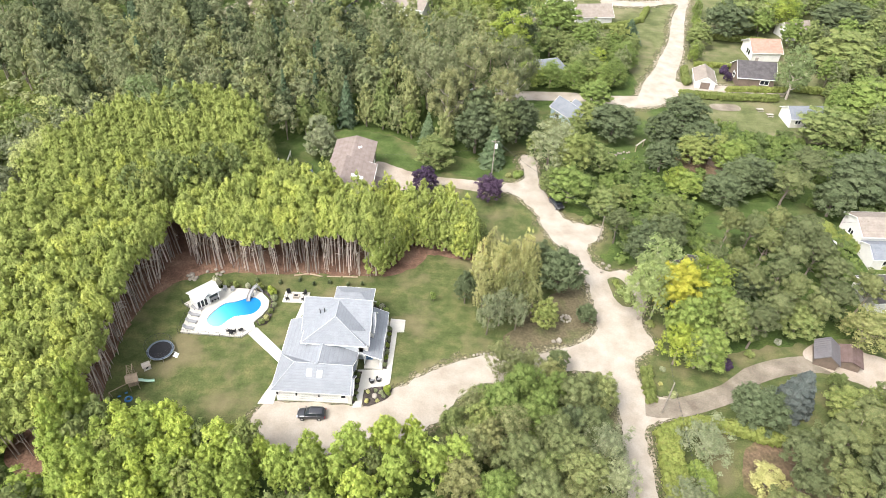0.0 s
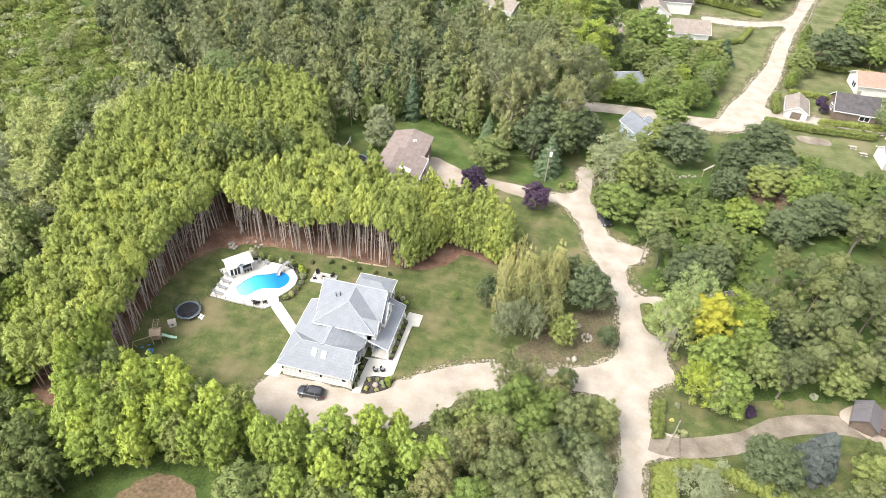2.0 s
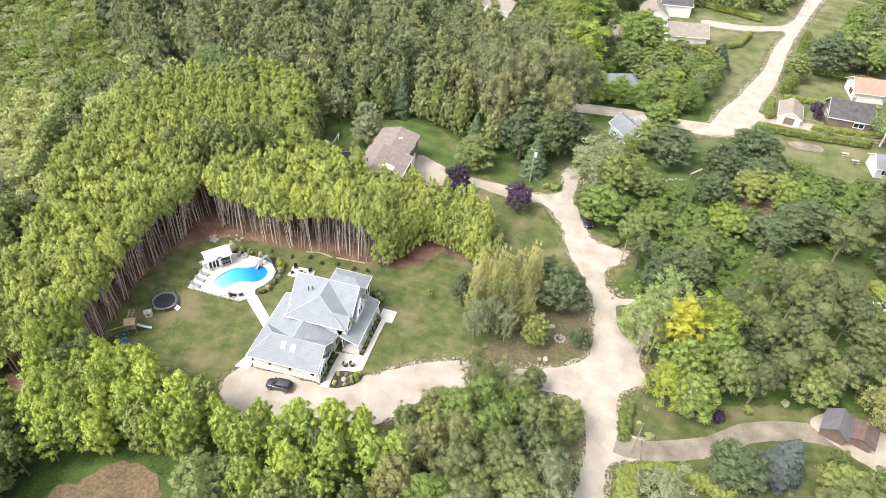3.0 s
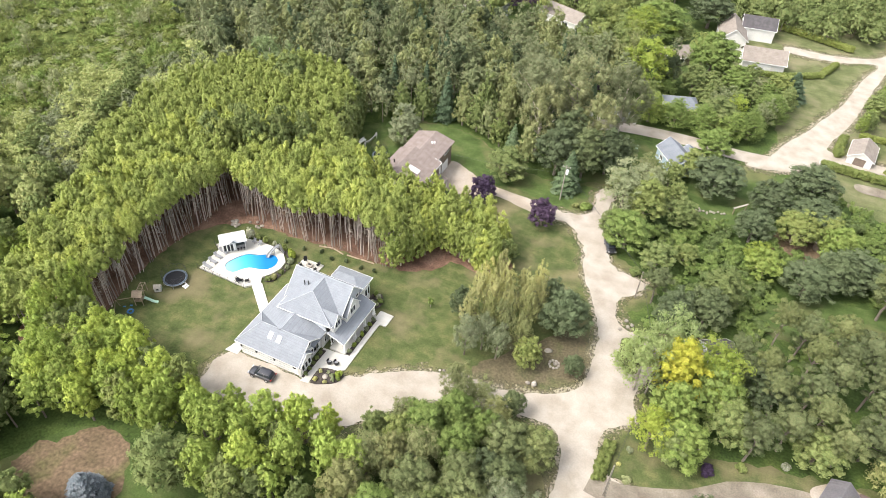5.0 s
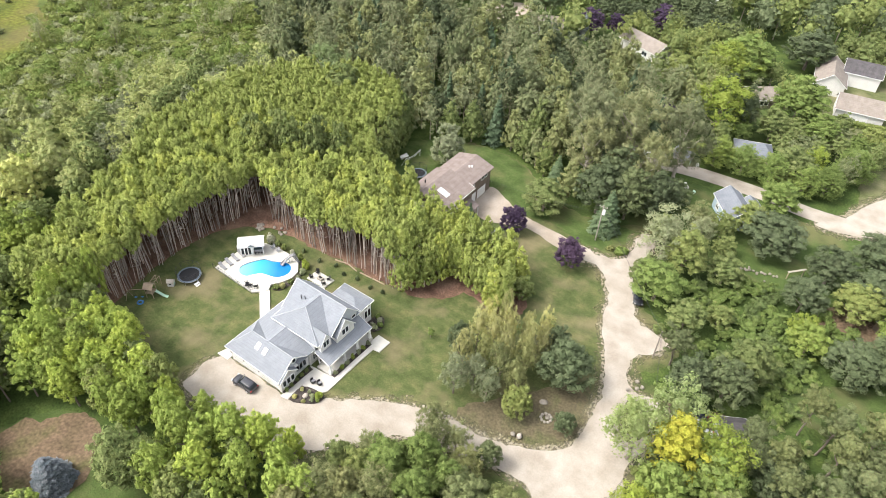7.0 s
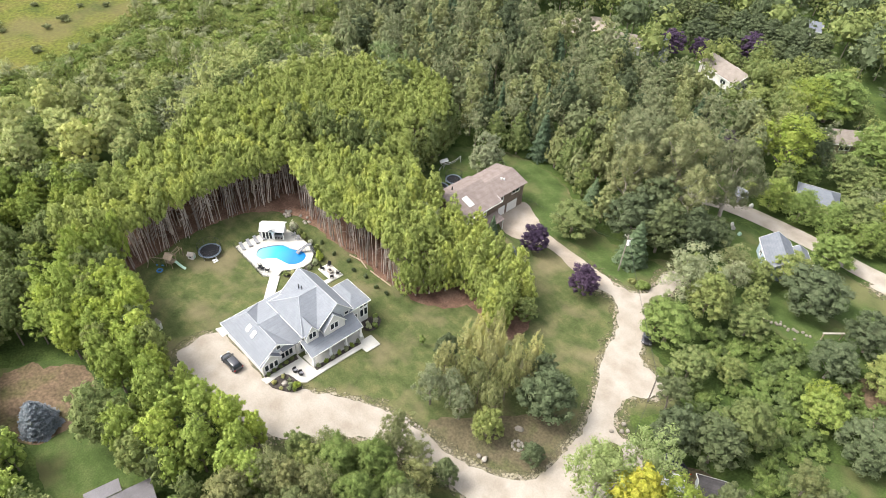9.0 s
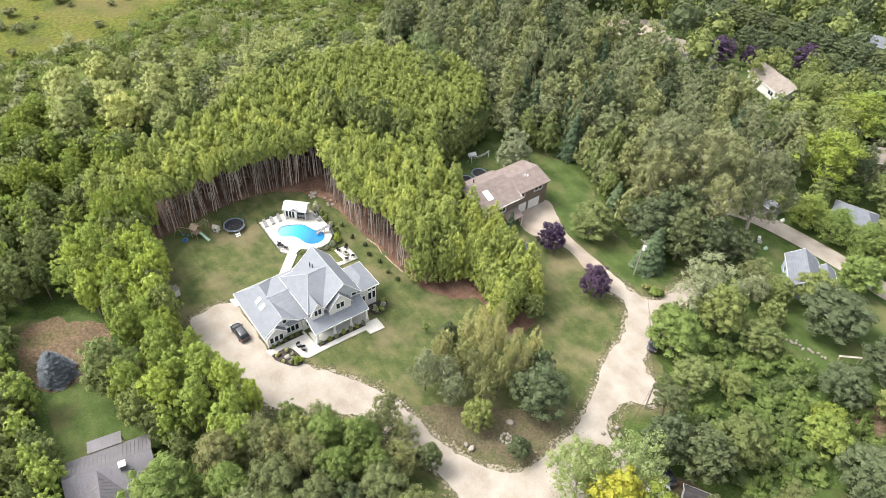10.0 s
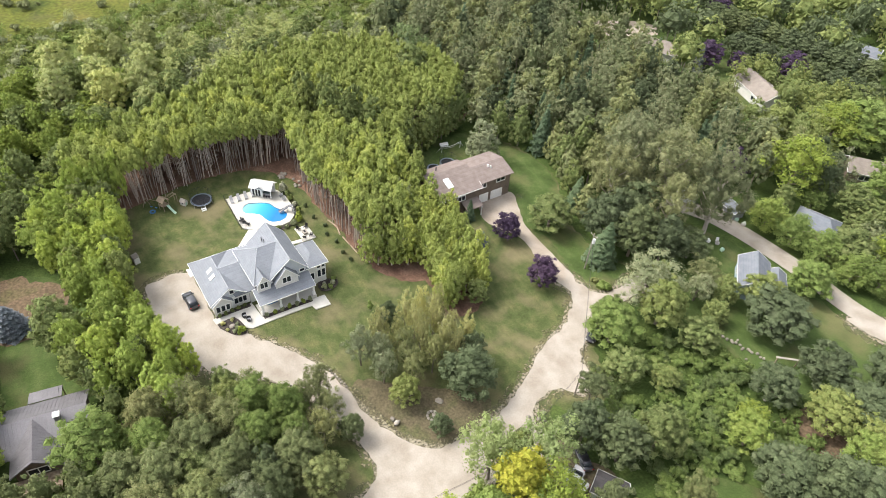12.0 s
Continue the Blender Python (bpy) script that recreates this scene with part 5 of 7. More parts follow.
DARKS = [(-54.5, 106.5, 18.2, 3.5), (-50, 109.8, 18.8, 3.6), (-51, 104.6, 17.6, 3.2), (-46.5, 110, 17.8, 3.3), (-42.6, 113.2, 18.4, 3.5), (-38.8, 115.2, 17.6, 3.2), (-41.4, 110.6, 17.2, 3.0), (72.4, 133.3, 9, 4.2), (67.4, 129, 8, 5.2), (75.2, 136.2, 8, 6), (28.2, 97.6, 10, 4.4), (32.7, 89.1, 5, 1.8), (10.2, 92.1, 8, 2), (24.3, 100.7, 9, 2.4), (11.1, 144.1, 13, 5.2), (17, 146, 13, 4.5), (21.5, 150, 12, 4.2), (12, 151.5, 14, 4.6), (45.6, 107.2, 10, 3.6), (51, 110.2, 10, 4), (63, 97.7, 9, 4), (46, 155.1, 9, 6), (58.2, 152.2, 9, 4.6), (66.4, 162.6, 9, 5.7), (67.3, 151.1, 8, 5.5), (56, 141.2, 8, 4), (29.7, 249.1, 12, 7), (58.6, 69.6, 7, 4.5), (100.3, 134.7, 11, 8), (91.7, 221.3, 12, 8), (130.2, 226.7, 12, 9), (91.4, 126.8, 9, 4.5), (23.6, 156.7, 7, 3.7)]
MAPLES = [(52.6, 116.6, 10, 4), (24.8, 87.3, 7, 2.4), (-14.3, 43.3, 12, 4), (1.5, 137.1, 8, 4.6), (33.5, 137, 11, 4.4), (39.7, 122.2, 7, 3.6), (29, 128.8, 7, 3), (58.2, 87.5, 10, 3.7), (39.9, 159.1, 7, 4), (64.3, 145.1, 8, 4.4), (41.3, 139, 7, 3.7), (41.7, 185.1, 9, 5), (-57, 137.6, 17, 5), (12.1, 110.6, 6, 2.2), (74.5, 77.3, 4, 1.7), (74.2, 71.8, 6, 3.7)]
MAPLES2 = [(-15, 27, 9, 3.2), (-21, 28, 9, 3), (-9, 25.5, 9, 3), (-4.5, 27.5, 9, 2.6), (-38, 29, 11, 3.6), (-43, 35, 11, 3.6), (-33, 24.5, 10, 3.4), (-11.5, 44.5, 11, 3), (-4.5, 44.6, 11, 3), (-47, 42, 12, 3.8), (-24, 20, 10, 3.6), (78.5, 71.6, 7, 2.9), (121.8, 200.4, 12, 10), (101, 158, 10, 7), (106, 231.7, 11, 7), (81.3, 212.3, 8, 4), (71.6, 90, 7, 4), (26, 145.2, 6, 2.3), (38.9, 148, 2, 1.2), (38.7, 146.8, 5.5, 2.4), (36.3, 152.5, 7, 2.6), (44.5, 127.2, 5, 2.6), (2, 214, 10, 4.5), (33, 200, 9, 4)]
FRESH = [(32.3, 126.2, 9, 5), (54.6, 91.5, 11, 4.5), (52, 80.8, 9, 4), (35.9, 211.9, 14, 7), (16.4, 228, 14, 8), (115.6, 169.1, 12, 8), (43.2, 169.8, 8, 4.2)]
PINEW = [(9.4, 55, 12, 2.7), (-0.2, 57.4, 12, 2.7), (-5.1, 54.9, 12, 3.1), (-10.6, 50.5, 13, 3.2), (4.2, 56.3, 11, 2.2), (1.3, 51.5, 13, 2.7), (-3.4, 47.6, 13, 3.1), (-8, 44.7, 13, 2.8), (-24, 48.5, 12, 2.4), (-20.4, 51.3, 12, 2.4), (-31.3, 51.4, 12, 2.2), (-17.7, 54, 10, 1.9), (-11.3, 55.4, 9, 2), (3.2, 59.4, 9, 1.7)]
SCOTS = [(41.2, 112.8, 9, 2.8), (63.4, 112, 12, 2.6), (66.7, 110, 12, 2.8), (58, 101.2, 11, 2.6), (61.8, 100.1, 11, 2.7), (68.7, 105.5, 12, 3.1), (73.3, 112, 12, 2.8), (74, 107.4, 12, 2.9), (64.3, 96, 11, 2.8), (68.4, 97.2, 12, 3.2), (71.3, 93.8, 11, 2.9), (66.4, 89.8, 10, 2.9), (74.3, 90.7, 10, 2.8), (72.6, 102.1, 12, 2.9), (58.1, 97.8, 10, 2.4), (78.1, 110, 12, 3.6), (78, 104, 12, 3.2), (81.1, 128.6, 11, 4), (88.7, 136.1, 11, 4.4), (61.8, 85.5, 11, 3.2), (85.3, 96, 10, 3.2), (78.3, 93.9, 10, 3.6), (80, 99, 11, 3.2)]
SCOTS2 = [(70.2, 62.8, 9, 4), (61.7, 60.2, 9, 3.6), (65.9, 55.9, 9, 3.8), (76, 62, 11, 3.8), (82, 66, 10, 3.6), (72, 57, 11, 3.8), (78.5, 57, 11, 3.8), (85, 60, 11, 3.8), (66, 62.5, 10, 3.2), (60, 55.5, 9, 3), (70.5, 52, 11, 3.8), (80, 71, 9, 3), (74, 66.5, 10, 3.4), (88, 68, 10, 3.6), (56, 51, 9, 3), (62, 49, 9, 3.4)]
OTHERS = [("aspen", 43, 91, 14.5, 4.2), ("lime", 54.4, 94.4, 14, 4.6), ("aspen", 46.6, 98, 13, 3.8), ("aspen", -66.6, 142, 17, 5), ("yellow", 49, 91.6, 14, 4.3), ("cedar", 56.2, 57.2, 5, 2.6), ("lime2", 49.4, 85.6, 11, 3.8), ("lime", 47.4, 80.6, 9.5, 2.8), ("maple", 51, 80, 8.5, 3), ("lime2", 59.6, 130.2, 7, 3.6), ("lime", 57.6, 132.6, 6.5, 2.6), ("lime", 20.5, 193.5, 16, 6.5), ("lime", 12.9, 221, 13, 6.5), ("spruce", 15.3, 139.5, 11, 4), ("spruce", 58.8, 211.1, 9, 5), ("spruce", -9, 123.4, 6, 1.6), ("silver", -12.1, 108.8, 12.8, 1.7), ("spruce", -41.4, 214, 10, 3)]
OTHERS2 = [("purple", -0.1, 127, 6.5, 2.9), ("purple", 14.6, 124.7, 7, 3.1), ("purple", 9, 188, 8, 3.9), ("purple", -53.5, 257, 9, 5), ("purple", -33.4, 227.9, 9, 4.4), ("purple", -27, 234, 7, 2.7), ("purple", -15, 244, 10, 4.4), ("bluespruce", -22.6, 36.1, 6.5, 3.3), ("greenspruce", 65.3, 72.8, 10, 3.7), ("bluespruce", -1, 121, 4, 1.5), ("bluespruce", -33.2, 224.3, 9, 1.9), ("birch", -25.6, 138.2, 11.5, 4.4), ("silver", 28.7, 138.5, 12, 4.8), ("silver", 14.4, 84.6, 10, 2.2), ("silver", 16.6, 87, 9.5, 1.9), ("silver", 19.6, 86.2, 8.5, 1.9), ("silver", 33, 148.3, 7, 2.6), ("silver", 48.5, 63.3, 5, 3.6), ("silver", 44, 53.5, 5, 3)]
TALL = [("poplar", 10.2, 161, 22, 8), ("poplar", 20.5, 165.3, 21, 6.4), ("poplar", 2.2, 158, 21, 6.6), ("poplar", 3.9, 150.4, 18, 5.5), ("poplar", 17.3, 154, 17, 4.9), ("poplar", -2, 164, 19, 5.5), ("cedar2", 50.4, 183.4, 8, 4.5), ("cedar2", 46, 180, 8, 4), ("cedar2", 54.1, 193.7, 9, 5), ("cedar2", 32, 180, 8, 4.5), ("cedar2", 38.6, 180.5, 8, 4.5), ("cedar2", 25.5, 179.5, 8, 4.5), ("cedar2", 86.8, 238.5, 6, 1.9), ("cedar2", 84.6, 230, 5.5, 1.8), ("cedar2", 82.7, 221.7, 6, 2), ("cedar2", 81.4, 217, 5, 1.7), ("cedar2", 80.3, 212.4, 6, 2), ("cedar2", 78.8, 207, 5, 1.7), ("cedar2", 77.3, 202.1, 5.5, 1.9)]
EDGE = [("thuja", -31.5, 147.5, 12, 3), ("thuja", -27, 150.6, 12, 3), ("spruce", -22, 153.6, 14, 3.4), ("dusk", -17, 153.4, 12, 3), ("thuja", -12.6, 152.4, 11, 3.2), ("dusk", -8.6, 151, 11, 2.8), ("thuja", -5, 149, 10, 2.8), ("spruce", -0.8, 146.4, 9.5, 3), ("dusk", 3.4, 145.2, 10.5, 3), ("dusk", -24.6, 157, 15, 3.4), ("thuja", -13, 157.6, 14, 3.4), ("dusk", -6, 155, 14, 3.2)]
LOTS = [("maple", 93.6, 224, 12, 7), ("lime", 111, 229, 12, 5.5), ("silver", 104.5, 227, 9, 3), ("aspen", 99.8, 181.4, 15, 4.6), ("maple", 78.6, 203.4, 6, 2.2), ("purple", 85.2, 190.2, 3, 1.4), ("lime2", 43.5, 205, 9, 4.2), ("lime", 45.6, 190.5, 8, 3), ("maple", 55.2, 209, 8, 3.6), ("lime2", 72.8, 142, 9, 4), ("maple", 70.2, 146.4, 8, 3.4)]
GROVE = [("vivid", 11.6, 42.7, 11.5, 4.8), ("gold", 10.8, 51.6, 11, 3.5), ("olive", 11, 56.6, 11, 3.4), ("greyleaf", 18.6, 55.8, 11, 3.8), ("greyleaf", 21.4, 50.4, 11, 3.9), ("greyleaf", 26, 57.4, 11, 3.7), ("lime2", 16.2, 64.8, 10.5, 3.8), ("vivid", 22, 64, 11, 3.5), ("olive", 18.7, 73.1, 8.5, 2.6), ("greyleaf", 28.5, 67.6, 11, 3.7), ("dark", 30, 62.5, 10, 3.2), ("maple", 9, 62.8, 7, 2.2), ("olive", 25.2, 72.6, 8, 2.4), ("dark", 26.3, 76.7, 6, 2), ("lime2", 19.9, 69, 11, 3.3), ("greyleaf", 32.4, 69.4, 9, 3.2), ("olive", 17.2, 60.8, 11, 3.1), ("greyleaf", 24.4, 60.2, 11, 3.2), ("silver", 31.8, 58.6, 11, 3.2), ("greyleaf", 28.2, 53.6, 11, 3.7), ("silver", 32.8, 53.4, 10, 2.8)]
GROVE2 = [("vivid", 15.9, 50.4, 10.5, 3.4), ("olive", 21.4, 75.2, 7.5, 2.1), ("olive", 16.7, 75.7, 8.5, 2.2), ("olive", 12.4, 66.2, 8, 2.4), ("gold", 14.3, 58.6, 11, 2.8), ("maple", 13.4, 62, 9.5, 2.6), ("greyleaf", 19, 45.2, 10.5, 3.6), ("olive", 25.6, 46.8, 10.5, 3.6), ("greyleaf", 31.4, 47.2, 10.5, 3.4), ("lime2", 24.2, 68.2, 10, 2.8), ("maple", 22.6, 54.6, 10, 2.8), ("dark", 27.4, 63, 9.5, 2.6)]
SALLOWS = [(-109, 70, 12.5, 3.7), (-105, 75, 12.5, 3.3), (-97, 80, 12.5, 3.7), (-85, 76, 13.5, 4), (-93, 68, 13.5, 4), (-76, 75, 12.5, 3.3), (-84, 68, 14.5, 4.2), (-102, 60, 14.5, 4.4), (-90, 58, 14.5, 4.2), (-113, 84, 11.5, 3.2), (-104, 90, 11.5, 3.3)]
ROWS = [(-52 + 5 * k, 253 + 0.9 * k, 9.5, 4) for k in range(11)] + [(-34 + 5 * k, 241 + 1.1 * k, 9, 3.8) for k in range(9)]
for sp, rows in (("sallow", SALLOWS), ("dark", ROWS), ("cedar", CEDARS), ("olive", OLIVES), ("maple", DARKS[:7]), ("dark", DARKS[7:]), ("maple", MAPLES), ("maple", MAPLES2), ("lime2", FRESH), ("belt", PINEW), ("scots", SCOTS), ("scots", SCOTS2)):
    for x, y, H, R in rows:
        tree(sp, x, y, H, R, rng)
for rows in (OTHERS, OTHERS2, TALL, EDGE, LOTS, GROVE, GROVE2):
    for sp, x, y, H, R in rows:
        tree(sp, x, y, H, R, rng, "", rows in (GROVE, GROVE2) and R > 3)

# belt of full-crowned trees south-west of the clearing
BELT = [(-47, 58), (-41, 59.5), (-30, 57.5), (-20, 56.8), (-13, 56.2), (-12, 50), (-24, 47.5), (-34, 45), (-46, 46)]
for j in range(6):
    for i in range(14):
        x = -46 + 3.5 * i + (1.7 if j % 2 else 0) + rng.uniform(-0.6, 0.6)
        y = 46 + 2.9 * j + rng.uniform(-0.6, 0.6)
        if inside(x, y, BELT) and not any((x - a) ** 2 + (y - b) ** 2 < 6 for a, b, r in TREES):
            tree("belt" if rng.uniform() < 0.75 else "maple", x, y, rng.uniform(10.5, 13), rng.uniform(2.3, 3.1), rng)

# the plantation: close rows of pines round the clearing
rows_done, backs = [], []
edge = PINES[:19]
rim = curve(edge, 1.8, 0, 0, False)
for (ax, ay), (bx, by) in zip(rim, rim[1:]):
    L = math.hypot(bx - ax, by - ay) + 1e-6
    x, y = ax - (by - ay) / L * 0.5 + rng.uniform(-0.3, 0.3), ay + (bx - ax) / L * 0.5 + rng.uniform(-0.3, 0.3)
    if x < 12 and not any((x - a) ** 2 + (y - b) ** 2 < 3 for a, b, r in TREES):
        rows_done.append((0.3, x, y))
front = list(rows_done)
for j in range(60):
    for i in range(60):
        x = -84 + 2.8 * i + (1.4 if j % 2 else 0) + rng.uniform(-0.55, 0.55)
        y = 50 + 2.5 * j + rng.uniform(-0.55, 0.55)
        if not inside(x, y, PINES) or any((x - a) ** 2 + (y - b) ** 2 < (0.7 * r) ** 2 for a, b, r in TREES[:190]) or any((x - a) ** 2 + (y - b) ** 2 < 3.6 for d, a, b in front):
            continue
        if abs((x + 44) * 0.85 + (y - 95.5) * 0.527) < 1.9 and y < 112:
            continue
        d = min(((x - a) ** 2 + (y - b) ** 2) ** 0.5 for a, b in curve(edge, 2.5, closed=False))
        rows_done.append((d, x, y))
rows_done.sort()
for k in range(8):
    tree("thuja", -34.6 - 0.85 * k + rng.uniform(-0.4, 0.4), 122.5 + 2.6 * k + rng.uniform(-0.4, 0.4), rng.uniform(11.5, 13.5), rng.uniform(2.6, 3.1), rng)
for d, x, y in rows_done[:290]:
    if x > -7.5 or x > -19 and y > 108:
        tree("cone", x, y, rng.uniform(10.2, 12.4), rng.uniform(2.1, 2.6), rng, "plantation cedars")
        continue
    tree("belt" if d < 0.5 and y < 62 else "pine" if d < 5.5 else "pinelow", x, y, rng.uniform(13.2, 15.8), rng.uniform(1.7, 2.4) if d < 0.5 else rng.uniform(2.0, 2.6), rng, "plantation pines")
backs = rows_done[290:]


# ---- far woods, each one joined mass ----
def wood(name, label, plots, leaf, kind, share, seed, grow=1.25):
    """Trees (x, y, height, radius) joined into one mesh of foliage, with one of trunks beneath it."""
    rr = np.random.default_rng(seed)
    tall = 0.3 * sum(p[2] / p[3] for p in plots) / max(1, len(plots))
    forms = [arrays(kind, seed * 7 + k, share, grow, True, tall) for k in range(4)]
    V, Q, off, T = [], [], 0, Shape()
    for x, y, H, R in plots:
        v, q = forms[rr.integers(4)]
        a = rr.uniform(0, 6.283)
        c, s = math.cos(a), math.sin(a)
        w = v * np.array((R / 3, R / 3, H / 10))
        w = np.stack([w[:, 0] * c - w[:, 1] * s + x, w[:, 0] * s + w[:, 1] * c + y, w[:, 2] + rise(x, y)], 1)
        V.append(w)
        Q.append(q + off)
        off += len(w)
        T.tube((x, y, -0.2), (x + rr.uniform(-0.4, 0.4), y + rr.uniform(-0.4, 0.4), H * 0.7), 0.015 * H, 0.006 * H, 5, False)
    if not V:
        return
    ob = thing(name, 0, 0, label, "woodland", z=0, kind="stuff")
    part("foliage", make_mesh("foliage", np.concatenate(V), np.concatenate(Q), leaf), None, ob)
    part("trunks", T, M_BARK, ob)


KEEP_OUT = [[(-27, 208), (-3, 209), (-1, 224), (-25, 222)], [(18, 204), (35, 204), (35, 216), (18, 216)], [(-84, 203), (-64, 203), (-56, 231), (-66, 236), (-80, 216)], ROAD, LANE, CROSS, BIGROAD, PINES, LAWN, LAWN_EAST, LAWN_SIDE, LAWN_SHED, LAWN_SOUTH]
HOUSES = [(o.matrix_basis.translation.x, o.matrix_basis.translation.y) for o in scene.objects if o.type == "EMPTY" and o.get("category") in ("house", "garage", "shed")][1:]


def scatter(poly, gap, hlo, hhi, rr, ratio=0.36, keep=KEEP_OUT, clear=7.5):
    x0, x1 = min(p[0] for p in poly), max(p[0] for p in poly)
    y0, y1 = min(p[1] for p in poly), max(p[1] for p in poly)
    out, y, j = [], y0, 0
    while y < y1:
        x = x0 + (gap / 2 if j % 2 else 0)
        while x < x1:
            px, py = x + rr.uniform(-0.38, 0.38) * gap, y + rr.uniform(-0.38, 0.38) * gap
            if inside(px, py, poly) and not any(inside(px, py, k) for k in keep) and not any((px - a) ** 2 + (py - b) ** 2 < clear ** 2 for a, b in HOUSES) and not any((px - a) ** 2 + (py - b) ** 2 < (0.7 * r + gap * 0.25) ** 2 for a, b, r in TREES):
                H = rr.uniform(hlo, hhi)
                out.append((px, py, H, gap * rr.uniform(0.5, 0.68)))
            x += gap
        y += gap * 0.87
        j += 1
    return out


rr = np.random.default_rng(11)
wood("pine_wood", "back rows of bright green plantation pines", [(x, y, rr.uniform(13.2, 15.9), rr.uniform(2.0, 2.6)) for d, x, y in backs], M_PINE, "pine", 0.3, 3, 1.3)
NORTH = [(-31, 142), (-29, 149), (-19, 152), (-10, 150), (-4, 146), (4, 143), (10, 150), (26, 150), (12, 164), (20, 178), (30, 198), (28, 205), (-32, 208), (-60, 214), (-120, 210), (-130, 175), (-92, 145), (-76, 140), (-50, 149)]
plots = [(x, y, min(H, 14.0) if y > 182 else H, R) for x, y, H, R in scatter(NORTH, 5.6, 10, 18, rr)]
wood("north_wood", "dense mixed wood of tall grey-green trees", plots[::4], M_POPLAR, "loose", 0.34, 4, 1.4)
wood("north_wood", "dark spruces standing among the mixed wood", [(x, y, H * 0.8, R * 0.8) for x, y, H, R in plots[3::8]], M_SPRUCE, "spruce", 0.3, 33, 1.0)
wood("north_wood", "dense mixed wood of rounded dark green trees", plots[7::8], M_DARK, "round", 0.36, 34, 1.4)
wood("north_wood", "dense mixed wood of rounded green trees", plots[1::4], M_NORTH, "round", 0.3, 5, 1.45)
wood("north_wood", "dense mixed wood of upright cedars", plots[2::4], M_NORTH, "cedar", 0.34, 6, 1.4)
GARDENS = [(-28, 209), (10, 204), (30, 200), (36, 222), (12, 246), (-20, 238)]
plots = scatter(GARDENS, 5.4, 7, 12, rr, 0.36, KEEP_OUT, 5.5)
wood("garden_wood", "leafy green garden trees beyond the tall wood", plots[::2], M_MAPLE, "round", 0.22, 31, 1.7)
wood("garden_wood", "loose olive-green garden trees beyond the tall wood", plots[1::2], M_MAPLE, "loose", 0.24, 32, 1.7)
BEYOND = [(-150, 205), (-60, 214), (-30, 210), (-40, 250), (30, 262), (36, 280), (90, 300), (110, 330), (40, 370), (-80, 350), (-170, 270)]
plots = scatter(BEYOND, 9.0, 10, 16, rr)
wood("far_wood", "distant mixed woodland of rounded trees", plots[::2], M_MAPLE, "round", 0.1, 7, 2.0)
wood("far_wood", "distant mixed woodland of dark trees", plots[1::2], M_DARK, "round", 0.1, 8, 2.0)
WEST = [(-104, 24), (-100, 60), (-104, 90), (-108, 120), (-96, 148), (-130, 178), (-160, 200), (-230, 210), (-230, 160), (-178, 128), (-157, 108), (-146, 86), (-142, 66), (-140, 40)]
plots = [q for q in [(x, y, H, R * rr.uniform(0.9, 1.35)) for x, y, H, R in scatter(WEST, 3.9, 1.2, 3.8, rr)] if noise.noise((q[0] * 0.045, q[1] * 0.045, 3.0)) + rr.uniform(-0.35, 0.35) > -0.5]
wood("west_scrub", "low yellow-green scrub on the wet meadow edge", plots[::2], M_HEDGE, "shrub", 0.21, 9, 1.2)
wood("west_scrub", "low silvery scrub willows on the meadow edge", plots[1::4], M_SILVER, "shrub", 0.21, 10, 1.2)
wood("west_scrub", "low green scrub on the wet meadow edge", plots[3::4], M_FRESH, "shrub", 0.21, 42, 1.2)
plots = [(x, y, H, R * 0.62) for x, y, H, R in scatter(WEST, 5.2, 4.5, 9.5, rr) if noise.noise((x * 0.05, y * 0.05, 8.0)) + rr.uniform(-0.25, 0.25) > 0.2 or x > -112 and rr.uniform() < 0.25]
wood("west_scrub", "slim fresh green trees among the scrub", plots[::3], M_FRESH, "loose", 0.18, 12, 1.7)
wood("west_scrub", "slim grey-green trees among the scrub", plots[1::3], M_SILVER, "loose", 0.18, 43, 1.7)
wood("west_scrub", "slim mid-green trees among the scrub", plots[2::3], M_MAPLE, "loose", 0.18, 44, 1.7)
MIDWEST = [(-62, 40), (-56, 52), (-68, 74), (-79, 92), (-85, 118), (-75, 142), (-92, 146), (-108, 120), (-104, 90), (-100, 60), (-104, 24), (-80, 20)]
plots = scatter(MIDWEST, 5.0, 6, 11.5, rr)
near, far = [q for q in plots if q[1] < 72], [q for q in plots if q[1] >= 72]
wood("west_wood", "vivid green leafy trees south-west of the plantation", near[::2], M_BELT, "round", 0.4, 22, 1.3)
wood("west_wood", "fresh green leafy trees south-west of the plantation", near[1::4], M_LIME, "round", 0.4, 37, 1.3)
wood("west_wood", "mixed mid-green trees beside the plantation", near[3::4] + far[1::4], M_MAPLE, "round", 0.4, 23, 1.3)
wood("west_wood", "loose silvery trees beside the plantation", far[2::4], M_SILVER, "loose", 0.4, 24, 1.3)
wood("west_wood", "loose yellow-green trees beside the plantation", far[3::4] + far[::4], M_SCRUB, "loose", 0.4, 38, 1.3)
MEADOW_BITS = [(-146, 40), (-146, 66), (-150, 88), (-160, 108), (-178, 126), (-230, 120), (-230, 20), (-180, 10)]
wood("meadow_bushes", "scattered brownish bushes on the meadow", [(x, y, H, H * 0.7) for x, y, H, R in scatter(MEADOW_BITS, 9, 1.0, 3.4, rr) if rr.uniform() < 0.5], M_OLIVE, "shrub", 0.3, 25, 1.6)
SOUTH = [(-60, 16), (-62, 42), (-48, 50), (-44, 56), (-30, 57), (-20, 55.5), (-4, 56), (8, 59), (16, 70), (30, 73), (33.5, 60), (33, 16), (10, 26), (-4, 30), (-4, 47), (-36, 49), (-40, 30), (-20, 18)]
